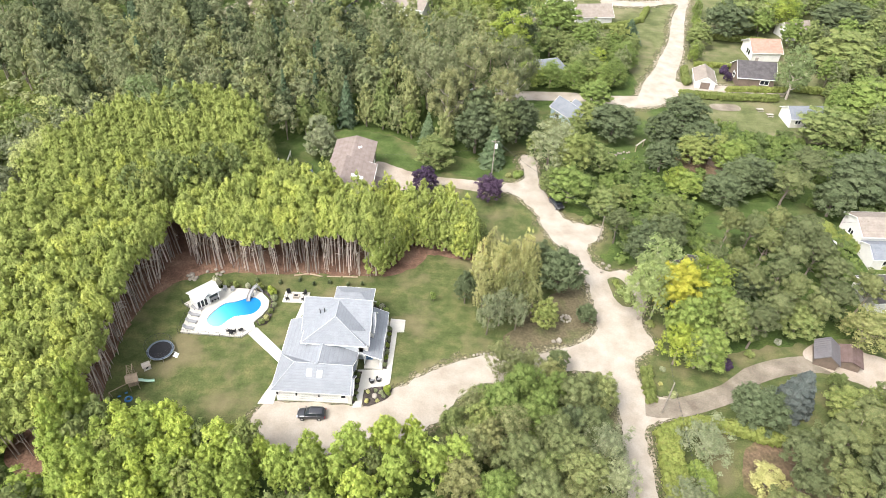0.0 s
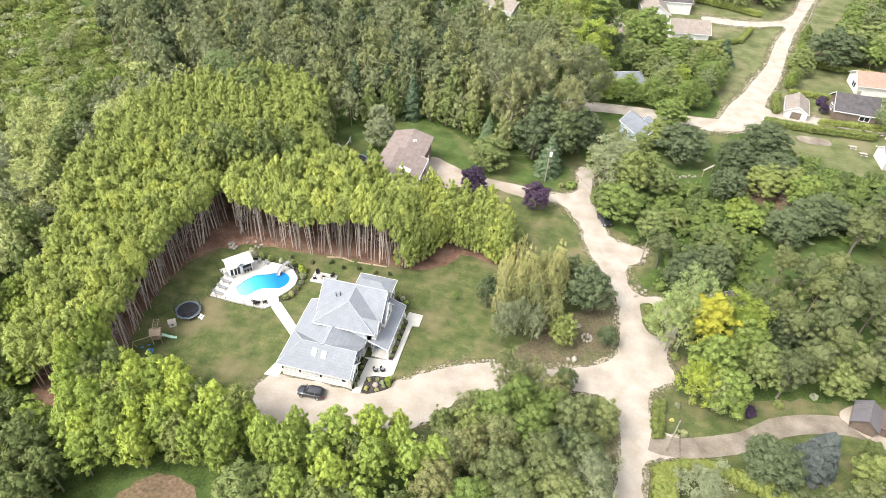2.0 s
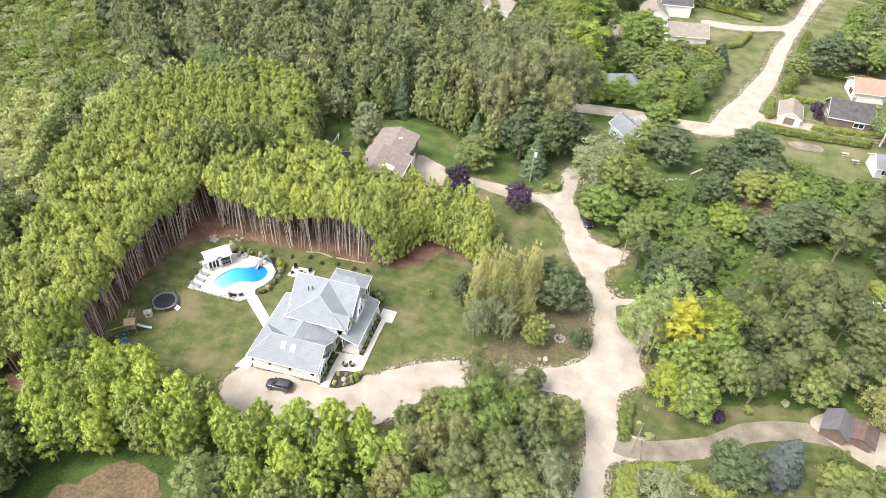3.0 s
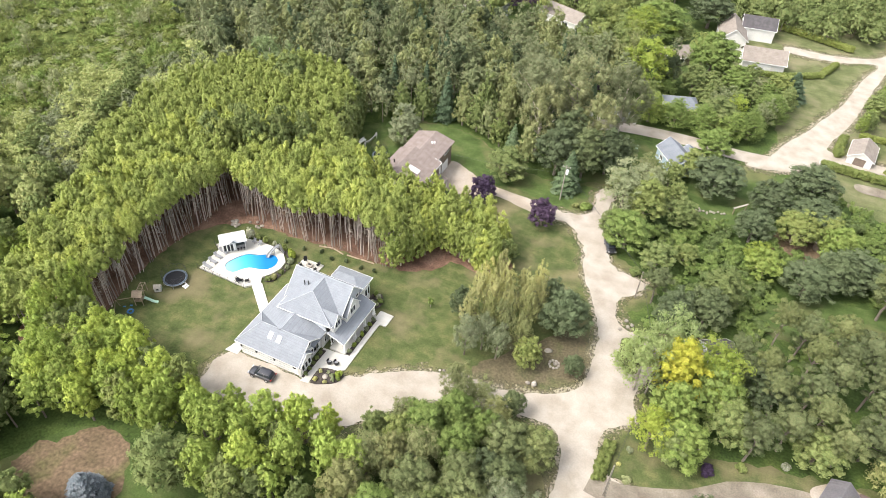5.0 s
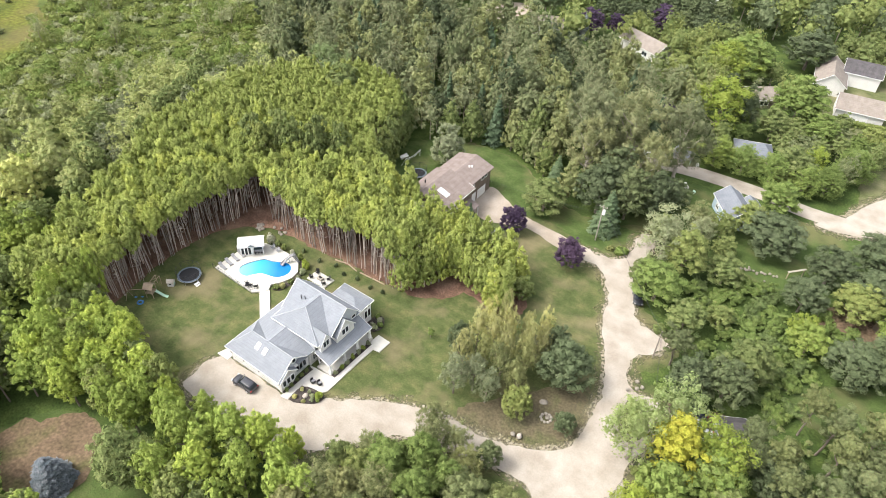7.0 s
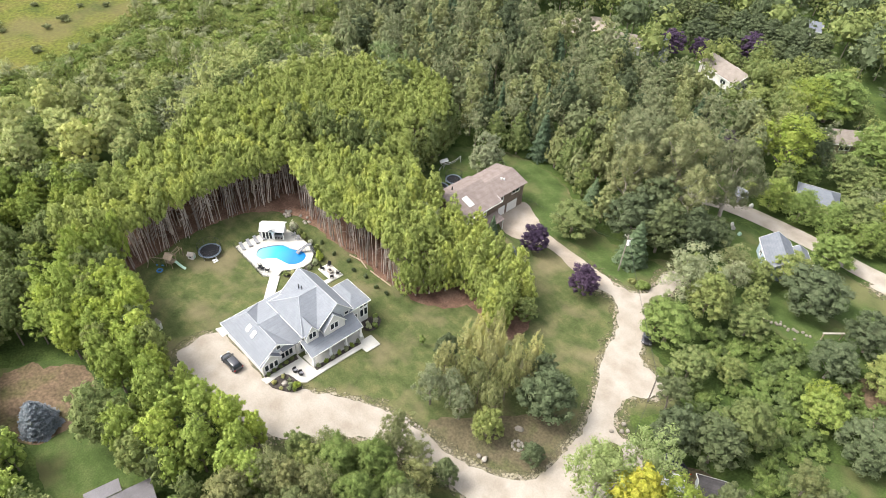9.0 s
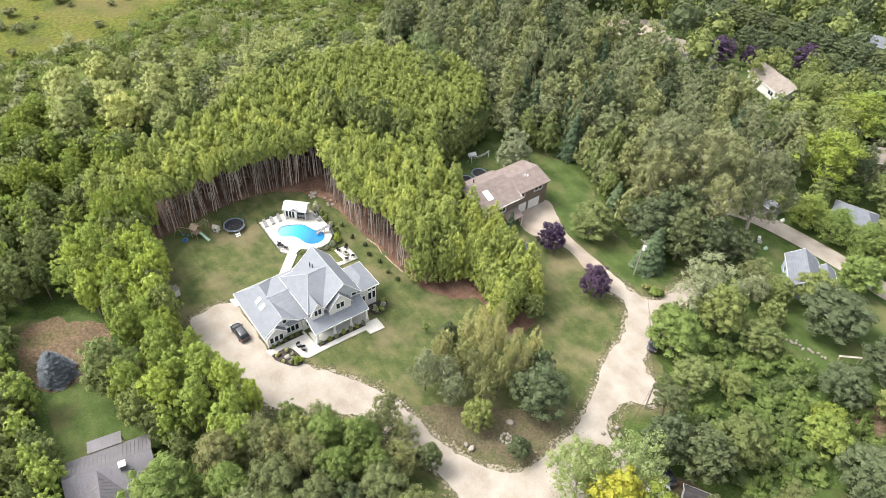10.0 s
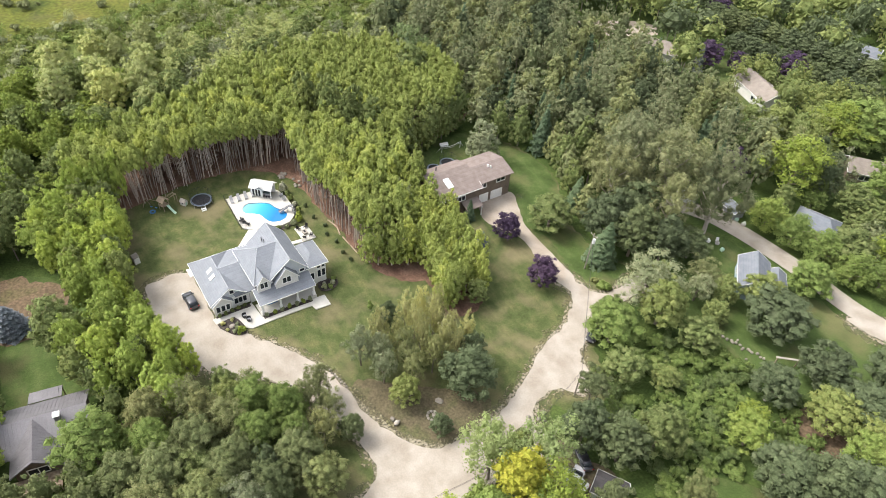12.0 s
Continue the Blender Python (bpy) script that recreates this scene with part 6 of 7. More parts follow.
DELL = [(-40, 26), (-34, 30.5), (-24, 32.4), (-13, 31.4), (-5, 31.6), (6, 30), (12, 26), (12, 12), (-40, 12)]
plots = scatter(DELL, 3.9, 8, 11, rr, 0.36, [LAWN_SOUTH], 5)
wood("dell_wood", "dense bright green trees round the dark house", plots[::2], M_BELT, "round", 0.3, 35, 1.35)
wood("dell_wood", "dense mid-green trees round the dark house", plots[1::2], M_MAPLE, "round", 0.3, 36, 1.35)
plots = scatter(SOUTH, 3.9, 9, 12.5, rr)
west = [q for q in plots if q[0] < 8]
wood("south_wood", "bright green trees along the south side", west[::2], M_BELT, "round", 0.36, 14, 1.25)
wood("south_wood", "mid-green trees along the south side", west[1::2], M_MAPLE, "round", 0.36, 15, 1.25)
wood("south_wood", "grey-green trees south of the driveway", [q for q in plots if q[0] >= 8 and q[1] < 43], M_GREYLEAF, "round", 0.36, 39, 1.2)
EAST = [(42, 104), (46, 100), (58, 84), (66, 88), (92, 92), (112, 84), (128, 160), (112, 160), (84, 160), (66, 170), (64, 150), (54, 142.5), (46, 142.5), (36, 141), (30, 134), (32, 125), (35, 120.5), (40, 119)]
plots = scatter(EAST, 2.9, 1.6, 4.0, rr)
wood("east_wood", "tangled vine-covered green scrub", plots[::3], M_VINE, "shrub", 0.7, 16, 0.85)
wood("east_wood", "mid-green scrub and creepers", plots[1::3], M_VINE_DARK, "shrub", 0.7, 28, 0.85)
wood("east_wood", "mid-green bushes and vines among scrub", plots[2::3], M_VINE, "shrub", 0.7, 17, 0.85)
VILLAGE = [(18, 180), (46, 179), (53, 186), (57, 195), (60, 206), (57, 215), (48, 212), (40, 214), (26, 206)]
plots = scatter(VILLAGE, 4.8, 5, 9, rr)
wood("village_wood", "leafy garden trees between the village houses", plots[::2], M_MAPLE, "round", 0.4, 18, 1.3)
wood("village_wood", "loose grey-green garden trees between the village houses", plots[1::4], M_NORTH, "loose", 0.4, 29, 1.3)
wood("village_wood", "fresh green garden trees between the village houses", plots[3::4], M_FRESH, "round", 0.4, 30, 1.3)
VILLAGE2 = [(104, 160), (112, 180), (112, 215), (96, 222), (104, 262), (135, 300), (165, 260), (150, 150), (130, 150)]
plots = scatter(VILLAGE2, 6.0, 6, 11, rr)
wood("village_wood", "leafy fresh green trees behind the village houses", plots[::3], M_FRESH, "round", 0.4, 19, 1.2)
wood("village_wood", "leafy mid-green trees behind the village houses", plots[1::3], M_MAPLE, "round", 0.4, 26, 1.2)
wood("village_wood", "loose grey-green trees behind the village houses", plots[2::3], M_NORTH, "loose", 0.4, 27, 1.2)
VILLAGE3 = [(36, 256), (60, 252), (80, 262), (92, 292), (40, 290)]
wood("village_wood", "green trees beyond the village road", scatter(VILLAGE3, 7.2, 6, 10, rr), M_MAPLE, "round", 0.2, 20, 1.8)
SE = [(42, 30), (44, 48), (62, 48), (90, 54), (100, 72), (96, 92), (108, 92), (108, 40)]
plots = scatter(SE, 6.0, 6, 9, rr)
wood("south_east_wood", "grey-green pines at the village edge", plots, M_SCOTS, "scots", 0.5, 21, 1.2)


# ---- hedges and shrubs ----
def hedge(line, width, height, label, material=M_HEDGE, seed=1):
    rr = np.random.default_rng(seed)
    pts = curve(line, 0.9, 0, 0, False)
    lobes = []
    for x, y in pts:
        n = max(1, round(width / 1.0))
        for k in range(n):
            for z in (height * 0.35, height * 0.72):
                lobes.append((x + rr.uniform(-0.2, 0.2) + (k - (n - 1) / 2) * 0.8, y + rr.uniform(-0.2, 0.2) + (k - (n - 1) / 2) * 0.35, z, min(height * 0.38, 0.75) * rr.uniform(0.9, 1.15)))
    cx, cy = line[0]
    lobes = [(x - cx, y - cy, z, r) for x, y, z, r in lobes]
    v, q = foliage(lobes, 46 * len(lobes), 0.34, rr, 1.4, 0.9, -0.3)
    ob = new("hedge", make_mesh("hedge", v, q, material))
    ob.location = (cx, cy, rise(cx, cy))
    return tagged(ob, label, "hedge")


hedge([(39.8, 100.2), (40.6, 98), (41.8, 95.4)], 1.2, 1.3, "clipped green hedge on the road island", seed=1)
hedge([(42.4, 78.4), (42.1, 75), (42.2, 72.2)], 1.8, 1.4, "clipped hedge at the lane corner", seed=2)
hedge([(43, 66), (48, 67.8), (54, 67.4), (61, 65.4)], 3.4, 2.2, "thick untrimmed hedge along the lane", seed=3)
hedge([(43.4, 65), (43, 60), (43, 54)], 3.6, 2.4, "thick untrimmed hedge along the gravel road", seed=4)
hedge([(46, 60), (48, 58), (47, 54)], 3.4, 1.6, "sprawling green bushes inside the hedge", M_FRESH, seed=5)
hedge([(69.5, 179.2), (80, 178.6), (96, 179.2)], 2.2, 2.2, "long clipped hedge beside the village road", seed=6)
hedge([(72.5, 186), (72.5, 190), (73.5, 195)], 2.0, 2.0, "clipped hedge beside the small garage", seed=7)
hedge([(84, 183.8), (92, 184.4), (100, 185)], 1.8, 1.7, "clipped hedge before the dark brown house", seed=8)
hedge([(78, 199), (84, 199), (90, 198.6)], 1.6, 1.6, "low clipped garden hedge", seed=9)
hedge([(82, 220), (92, 219), (104, 218)], 1.8, 2.0, "tall clipped garden hedge", seed=10)
hedge([(104, 186), (116, 184), (126, 182)], 2.2, 2.4, "tall clipped boundary hedge", seed=11)
hedge([(44, 221), (56, 224), (66, 230)], 2.0, 1.8, "clipped hedge before the tan-roofed house", seed=12)
hedge([(66, 230), (70, 240)], 1.6, 1.8, "clipped hedge along the village verge", seed=13)
hedge([(48, 262), (62, 258), (74, 254)], 2.0, 2.2, "clipped hedge behind the village house", seed=14)
hedge([(20, 181), (28, 183), (36, 183.5), (46, 181)], 3.6, 4.2, "tall cedar hedge along the gravel lane", M_MAPLE, seed=15)
hedge([(88, 122.8), (100, 107.4)], 2.6, 1.8, "clipped hedge beside the white house", seed=18)

SHRUBS = {}


def shrub(x, y, r, h, material, label, name="shrub", z=None):
    """A rounded garden shrub."""
    if material.name not in SHRUBS:
        rr = np.random.default_rng(31 + len(SHRUBS))
        lobes = [(rr.uniform(-0.5, 0.5), rr.uniform(-0.5, 0.5), rr.uniform(0.35, 0.75), rr.uniform(0.35, 0.5)) for _ in range(7)]
        v, q = foliage(lobes, 300, 0.26, rr, 1.3, 0.85, -0.6)
        SHRUBS[material.name] = make_mesh("shrub", v, q, material)
    ob = new(name, SHRUBS[material.name])
    ob.matrix_basis = pose(x, y, rise(x, y) + (0.3 if z is None else z), 0, 0, (x * 77 + y * 31) % 360) @ Matrix.Diagonal((r, r, h, 1))
    return tagged(ob, label, "shrub")


for k, y in enumerate((74.9, 76.3, 77.7, 79.1, 80.5, 81.9, 83.2)):
    shrub(-2.95, y, 0.5, 0.9, M_LIME if k % 2 else M_SILVER, "rounded yellow-green shrub along the porch" if k % 2 else "rounded grey-green shrub along the porch")
for x, y, r, m in ((-2.0, 69.9, 0.9, M_LIME), (-2.9, 69.1, 0.5, M_SILVER), (-2.4, 68.5, 0.45, M_SILVER), (-3.4, 67.7, 0.45, M_CEDAR), (-4.9, 67.4, 0.55, M_CEDAR), (-5, 69.2, 0.5, M_CEDAR), (-1.7, 69.1, 0.45, M_FRESH), (-3.9, 69.5, 0.4, M_SILVER)):
    shrub(x, y, r, r * 1.3, m, "low rounded shrub in the dark mulch bed")
for y in (67.5, 68.6, 69.8, 71, 72.2):
    shrub(-7.0, y, 0.42, 0.7, M_MAPLE, "small green shrub along the garage wall")
for x, y, r, m in ((-4.6, 86.9, 0.7, M_SILVER), (-4.3, 88, 0.6, M_FRESH), (-5.2, 88.9, 0.65, M_FLOWER), (-6, 89.4, 0.6, M_FRESH), (-5.6, 87.3, 0.5, M_FLOWER)):
    shrub(x, y, r, r * 1.3, m, "flowering shrub round the sunroom corner")
for x, y, r, h, m in ((-37.2, 92.4, 1.1, 2.4, M_FLOWER), (-26.2, 91.2, 1.1, 1.7, M_LIME), (-25.7, 89.6, 0.8, 1.2, M_SILVER), (-25.6, 84.6, 0.8, 1.1, M_CEDAR), (-26.4, 83.4, 0.7, 1.0, M_MAPLE), (-28.8, 92.4, 0.7, 1.3, M_MAPLE), (-33.6, 92.6, 0.7, 1.2, M_MAPLE), (-31.4, 92.6, 0.7, 1.1, M_FLOWER), (-25.4, 86.4, 0.6, 0.9, M_MAPLE), (-25.3, 88, 0.6, 0.9, M_SILVER), (-35.6, 92.6, 0.7, 1.2, M_MAPLE)):
    shrub(x, y, r, h, m, "garden shrub in the bed round the pool", z=0.1)
for k, (x, y) in enumerate(((-22, 95.2), (-16, 95), (-12.5, 94.6), (-19, 94.4), (-9.8, 95.2), (-25.5, 94.2), (-30, 94.4))):
    shrub(x, y, 0.55, 0.9, M_DARK, "small dark young conifer at the lawn edge", z=0.0)
for x, y, r, h, m in ((36.4, 119.6, 1.4, 1.2, M_MAPLE), (44.8, 89.5, 1.0, 1.0, M_MAPLE), (45.5, 79, 0.7, 0.8, M_SILVER), (44.4, 76, 0.5, 0.6, M_CEDAR), (46, 73.6, 0.9, 0.8, M_SILVER), (61.5, 83.5, 1.0, 1.2, M_MAPLE), (68, 87.2, 1.0, 0.8, M_FLOWER), (21.6, 134.8, 1.5, 1.4, M_FRESH), (19.4, 134.6, 1.0, 1.0, M_OLIVE), (85, 195, 1.8, 2.4, M_PURPLE), (56.8, 80.6, 1.4, 1.4, M_PURPLE)):
    shrub(x, y, r, h, m, "garden shrub beside the gravel", z=0.0)
sap = thing("sapling", 4.2, 91.9, "slim young tree alone on the lawn", "tree")
part("trunk", Shape().tube((0, 0, -0.1), (0, 0, 1.6), 0.05, 0.03), M_BARK, sap)
_rr = np.random.default_rng(77)
_v, _q = foliage([(0, 0, 1.4, 0.5), (0.2, 0.1, 1.9, 0.45), (-0.2, 0, 2.3, 0.35)], 160, 0.2, _rr)
part("crown", make_mesh("crown", _v, _q, M_FRESH), None, sap)


# ---- stones ----
def stone(x, y, r, material, label, seed, group="", flat=0.7):
    S = Shape().lump((0, 0, r[2] * 0.6), r, seed, 5, 9, 0.3)
    ob = new("boulder", S.mesh("boulder", material, True))
    ob.matrix_basis = pose(x, y, rise(x, y) + 0.1, 0, 0, seed * 37)
    return tagged(ob, label, "stone", group)


stone(27.6, 84.1, (0.6, 0.48, 0.45), M_PALESTONE, "large pale boulder beside the driveway", 3)
stone(26.6, 83.9, (0.45, 0.4, 0.3), M_STONE, "smaller brown boulder beside the driveway", 5)
stone(-3.9, 68.6, (0.6, 0.5, 0.35), M_PALESTONE, "pale boulder in the mulch bed", 8)
for k in range(9):
    stone(12.2 + 0.62 * k, 79.3 + 0.14 * k + 0.12 * (k % 2), (0.27, 0.23, 0.2), M_PALESTONE if k % 3 == 0 else M_STONE, "pale field stone edging the driveway", 11 + k, "driveway edging stones")
for k in range(9):
    a = k * 0.7
    stone(29.3 + 0.85 * math.cos(a), 89.8 + 0.85 * math.sin(a), (0.3, 0.25, 0.22), M_PALESTONE, "pale stone of a garden fire ring", 51 + k, "fire ring stones")
for k in range(20):
    stone(38.4 + 0.6 * k + 0.2 * math.sin(k * 5), 144.4 + 0.2 * k + 0.25 * math.sin(k * 2.3), (0.34, 0.28, 0.2 + 0.05 * (k % 3)), M_STONE, "mossy stone edging the lawn behind the scrub", 130 + k, "lawn edging stones")
stone(29.5, 90, (0.5, 0.4, 0.35), M_STONE, "broken stone inside the fire ring", 63)
stone(27.4, 92.3, (0.8, 0.6, 0.12), M_STONE, "flat slab stone under the grove", 64)
for k, (x, y) in enumerate(((38.8, 104.4), (39.4, 105.2), (38.2, 105.8), (37.6, 103.2))):
    stone(x, y, (0.42, 0.36, 0.3), M_STONE, "weathered boulder at the road edge", 71 + k)
for k in range(10):
    stone(-43.4 + _rr.uniform(-1.5, 1.5), 94.4 + _rr.uniform(-0.9, 0.9), (0.5, 0.4, 0.22), M_STONE, "grey stone in a low heap by the wood", 81 + k, "stone heap")
for k in range(6):
    stone(-38.5 + _rr.uniform(-2, 2), 96.2 + _rr.uniform(-0.8, 0.8), (0.4, 0.35, 0.22), M_STONE, "grey stone lying on needle litter", 95 + k)
for k in range(9):
    stone(44.5 + 1.9 * k, 147.5 - 1.15 * k, (0.26, 0.22, 0.2), M_STONE, "field stone in a lawn edging row", 111 + k, "lawn edging stones")
for a, b in (((-23.4, 96.6), (-20.6, 97.3)), ((-20.4, 97.3), (-17.8, 96.7)), ((-17, 96.9), (-14.2, 97.0)), ((-13.9, 97.1), (-11, 97.2))):
    S = Shape().tube((a[0], a[1], 0.3), (b[0], b[1], 0.35), 0.16, 0.13, 8)
    tagged(new("log", S.mesh("log", M_WOOD)), "pale weathered log edging the pine litter", "log", "edging logs")


# ---- vehicles ----
def car(x, y, rz, paint, label, suv=True, z=None):
    c = thing("car", x, y, label, "car", rz, (rise(x, y) + 0.2) if z is None else z)
    L, W, H = (4.5, 1.84, 1.66) if suv else (4.5, 1.8, 1.45)
    # lofted shell: stations along the length, each with a half width, sill, shoulder and slightly crowned top
    def loft(stations, rows):
        bm = bmesh.new()
        rings = [[bm.verts.new((u * L, y * w * W, z)) for y, z in rows(u, lo, hi)] for u, w, lo, hi in stations]
        for r0, r1 in zip(rings, rings[1:]):
            for k in range(len(r0) - 1):
                bm.faces.new((r0[k], r0[k + 1], r1[k + 1], r1[k]))
        bm.faces.new(rings[0])
        bm.faces.new(rings[-1])
        bmesh.ops.recalc_face_normals(bm, faces=bm.faces[:])
        me = bpy.data.meshes.new("body")
        bm.to_mesh(me)
        bm.free()
        me.shade_smooth()
        return me

    body = [(-0.5, 0.42, 0.45, 0.85), (-0.485, 0.47, 0.34, 0.98), (-0.42, 0.5, 0.3, 1.04), (-0.2, 0.5, 0.28, 1.06), (0.1, 0.5, 0.28, 1.06), (0.24, 0.5, 0.28, 1.04), (0.36, 0.49, 0.3, 0.96), (0.44, 0.46, 0.32, 0.86), (0.485, 0.4, 0.36, 0.74), (0.5, 0.32, 0.42, 0.66)]
    me = loft(body, lambda u, lo, hi: [(-0.9, lo), (-1, lo + 0.18), (-1, hi - 0.16), (-0.93, hi - 0.04), (-0.6, hi + 0.01), (0, hi + 0.03), (0.6, hi + 0.01), (0.93, hi - 0.04), (1, hi - 0.16), (1, lo + 0.18), (0.9, lo)])
    me.materials.append(paint)
    part("body", me, None, c)
    k = -0.46 if suv else -0.36
    cabin = [(k - 0.02, 0.4, 0.98, 1.12), (k + 0.03, 0.43, 1.0, H - 0.14), (k + 0.1, 0.44, 1.0, H - 0.05), (-0.15, 0.45, 1.0, H - 0.03), (0.02, 0.45, 1.0, H - 0.04), (0.09, 0.44, 1.0, H - 0.16), (0.25, 0.42, 0.98, 1.08)]
    me = loft(cabin, lambda u, lo, hi: [(-1, lo), (-0.92, lo + (hi - lo) * 0.7), (-0.8, hi), (0, hi + 0.02), (0.8, hi), (0.92, lo + (hi - lo) * 0.7), (1, lo)])
    me.materials.append(M_GLASS)
    part("cabin_glass", me, None, c, "dark tinted glass")
    top = [(k + 0.06, 0.41, 0, H - 0.05), (k + 0.12, 0.425, 0, H - 0.01), (-0.15, 0.43, 0, H + 0.012), (0.02, 0.42, 0, H), (0.055, 0.4, 0, H - 0.06)]
    me = loft(top, lambda u, lo, hi: [(-0.86, hi - 0.05), (-0.7, hi), (0, hi + 0.025), (0.7, hi), (0.86, hi - 0.05)])
    me.materials.append(paint)
    part("roof", me, None, c)
    for s in (-1, 1):
        part("roof_rail", Shape().tube((-0.4 * L, s * 0.6, H + 0.07), (0.03 * L, s * 0.6, H + 0.09), 0.03, 0.03, 5), M_BLACK, c)
        pl = Shape()
        for u0, u1 in ((-0.2, -0.01),):
            pl.tube((u0 * L, s * W * 0.44, 1.03), (u0 * L, s * W * 0.385, H - 0.02), 0.04, 0.04, 4)
        part("pillar", pl, paint, c)
        part("mirror", Shape().box(0.2 * L, s * 0.95 - 0.1, 1.02, 0.2 * L + 0.14, s * 0.95 + 0.1, 1.18), paint, c)
        part("headlight", Shape().box(0.455 * L, s * 0.68 - 0.2, 0.72, 0.5 * L + 0.01, s * 0.68 + 0.2, 0.86), M_CHROME, c)
        part("tail_light", Shape().box(-0.5 * L - 0.01, s * 0.75 - 0.16, 0.75, -0.48 * L, s * 0.75 + 0.16, 0.95), M_RED, c)
        for u in (-0.29, 0.31):
            w = part("wheel", Shape().tube((0, -0.11, 0), (0, 0.11, 0), 0.35, 0.35, 16), M_RUBBER, c)
            w.matrix_basis = pose(u * L, s * (W / 2 - 0.08), 0.35)
            part("rim", Shape().tube((0, s * 0.1, 0), (0, s * 0.125, 0), 0.22, 0.2, 10), M_CHROME, w)
    return c


car(-13.4, 64.3, 183, M_CARPAINT, "black family van parked before the garage")
car(29.9, 124.5, -64, M_CARPAINT, "dark car parked beside the gravel road", False)
car(50.2, 102.4, 120, M_WHITEPAINT, "white car parked under the trees", False)
car(50.3, 102, 194, M_WHITEPAINT, "white car parked under the trees", False)
car(48.2, 105.6, 160, M_CARPAINT, "dark car parked in the shade", False)
car(87.5, 116.4, 10, M_WHITEPAINT, "white car parked behind the hedge", False)


def camper(x, y, rz):
    c = thing("camper", x, y, "white camper trailer parked under tall poplars", "camper", rz)
    bm = bmesh.new()
    bmesh.ops.create_cube(bm, size=1)
    for v in bm.verts:
        v.co.x *= 5.8
        v.co.y *= 2.3
        v.co.z = v.co.z * 2.1 + 1.6
    bmesh.ops.bevel(bm, geom=bm.edges[:], offset=0.22, segments=3, affect="EDGES")
    me = bpy.data.meshes.new("body")
    bm.to_mesh(me)
    bm.free()
    me.materials.append(M_WHITEPAINT)
    part("body", me, None, c)
    for u in (-1.6, 0.4, 1.8):
        part("window", Shape().box(u - 0.45, -1.17, 1.7, u + 0.45, -1.14, 2.3), M_GLASS, c)
    for s in (-1, 1):
        for u in (-0.5, 0.5):
            part("wheel", Shape().tube((u, s * 1.05 - 0.1, 0.35), (u, s * 1.05 + 0.1, 0.35), 0.35, 0.35, 12), M_RUBBER, c)
    part("hitch", Shape().tube((2.8, -0.5, 0.6), (4, 0, 0.55), 0.06).tube((2.8, 0.5, 0.6), (4, 0, 0.55), 0.06), M_BLACK, c)
    part("roof_vent", Shape().box(-0.4, -0.4, 2.6, 0.4, 0.4, 2.8), M_GREYPLASTIC, c)


camper(9.6, 170.5, 40)


# ---- back yard ----
M_PADBLUE = plain("grey_blue_pad", (0.09, 0.115, 0.15), (0.12, 0.15, 0.19), 3, 20, 0.6, relief=0.03)


def trampoline(x, y, r, label, net=True):
    t = thing("trampoline", x, y, label, "trampoline")
    disc = Shape().prism([((r - 0.35) * math.cos(k * math.pi / 18), (r - 0.35) * math.sin(k * math.pi / 18), 0.9) for k in range(36)], (0, 0, -0.02))
    part("jumping_mat", disc, M_RUBBER, t)
    pad = Shape()
    for k in range(36):
        a, b = k * math.pi / 18, (k + 1) * math.pi / 18
        pad.prism([(q * math.cos(w), q * math.sin(w), 0.94) for q, w in ((r - 0.36, a), (r, a), (r, b), (r - 0.36, b))], (0, 0, -0.05))
    part("edge_pad", pad, M_PADBLUE, t, "grey-blue padded rim")
    part("frame", Shape().ring((0, 0, 0.88), r, 0.04, 36), M_CHROME, t)
    for k in range(6):
        a = k * math.pi / 3
        part("leg", Shape().tube((r * math.cos(a), r * math.sin(a), 0), (r * math.cos(a), r * math.sin(a), 0.9), 0.035), M_CHROME, t)
        if net:
            part("net_pole", Shape().tube((r * math.cos(a), r * math.sin(a), 0.9), (1.03 * r * math.cos(a), 1.03 * r * math.sin(a), 2.6), 0.03), M_BLACK, t)
    if net:
        part("net_hoop", Shape().ring((0, 0, 2.58), r * 1.03, 0.025, 30), M_BLACK, t)
        n = Shape()
        for k in range(60):
            a = k * math.pi / 30
            n.tube((r * math.cos(a), r * math.sin(a), 0.95), (1.03 * r * math.cos(a), 1.03 * r * math.sin(a), 2.58), 0.006, 0.006, 3, False)
        for z in (1.3, 1.7, 2.1):
            n.ring((0, 0, z), r * 1.015, 0.006, 30)
        part("net", n, M_BLACK, t, "thin black safety net")
    st = part("step", Shape().box(r + 0.1, -0.9, 0.35, r + 0.5, 0.1, 0.42).box(r + 0.5, -0.9, 0.15, r + 0.85, 0.1, 0.22), M_WHITE, t, "white entry steps")
    for u in (-0.85, 0.05):
        part("step_side", Shape().tube((r + 0.1, u, 0.7), (r + 0.9, u, 0), 0.04, 0.04, 5), M_WHITE, st)


trampoline(-42, 75.6, 2.25, "round black trampoline with netting on the lawn")
trampoline(-28.3, 130.4, 1.9, "round blue-rimmed trampoline behind the bungalow", True)
trampoline(-28, 126.3, 1.6, "low dark trampoline without a net behind the bungalow", False)


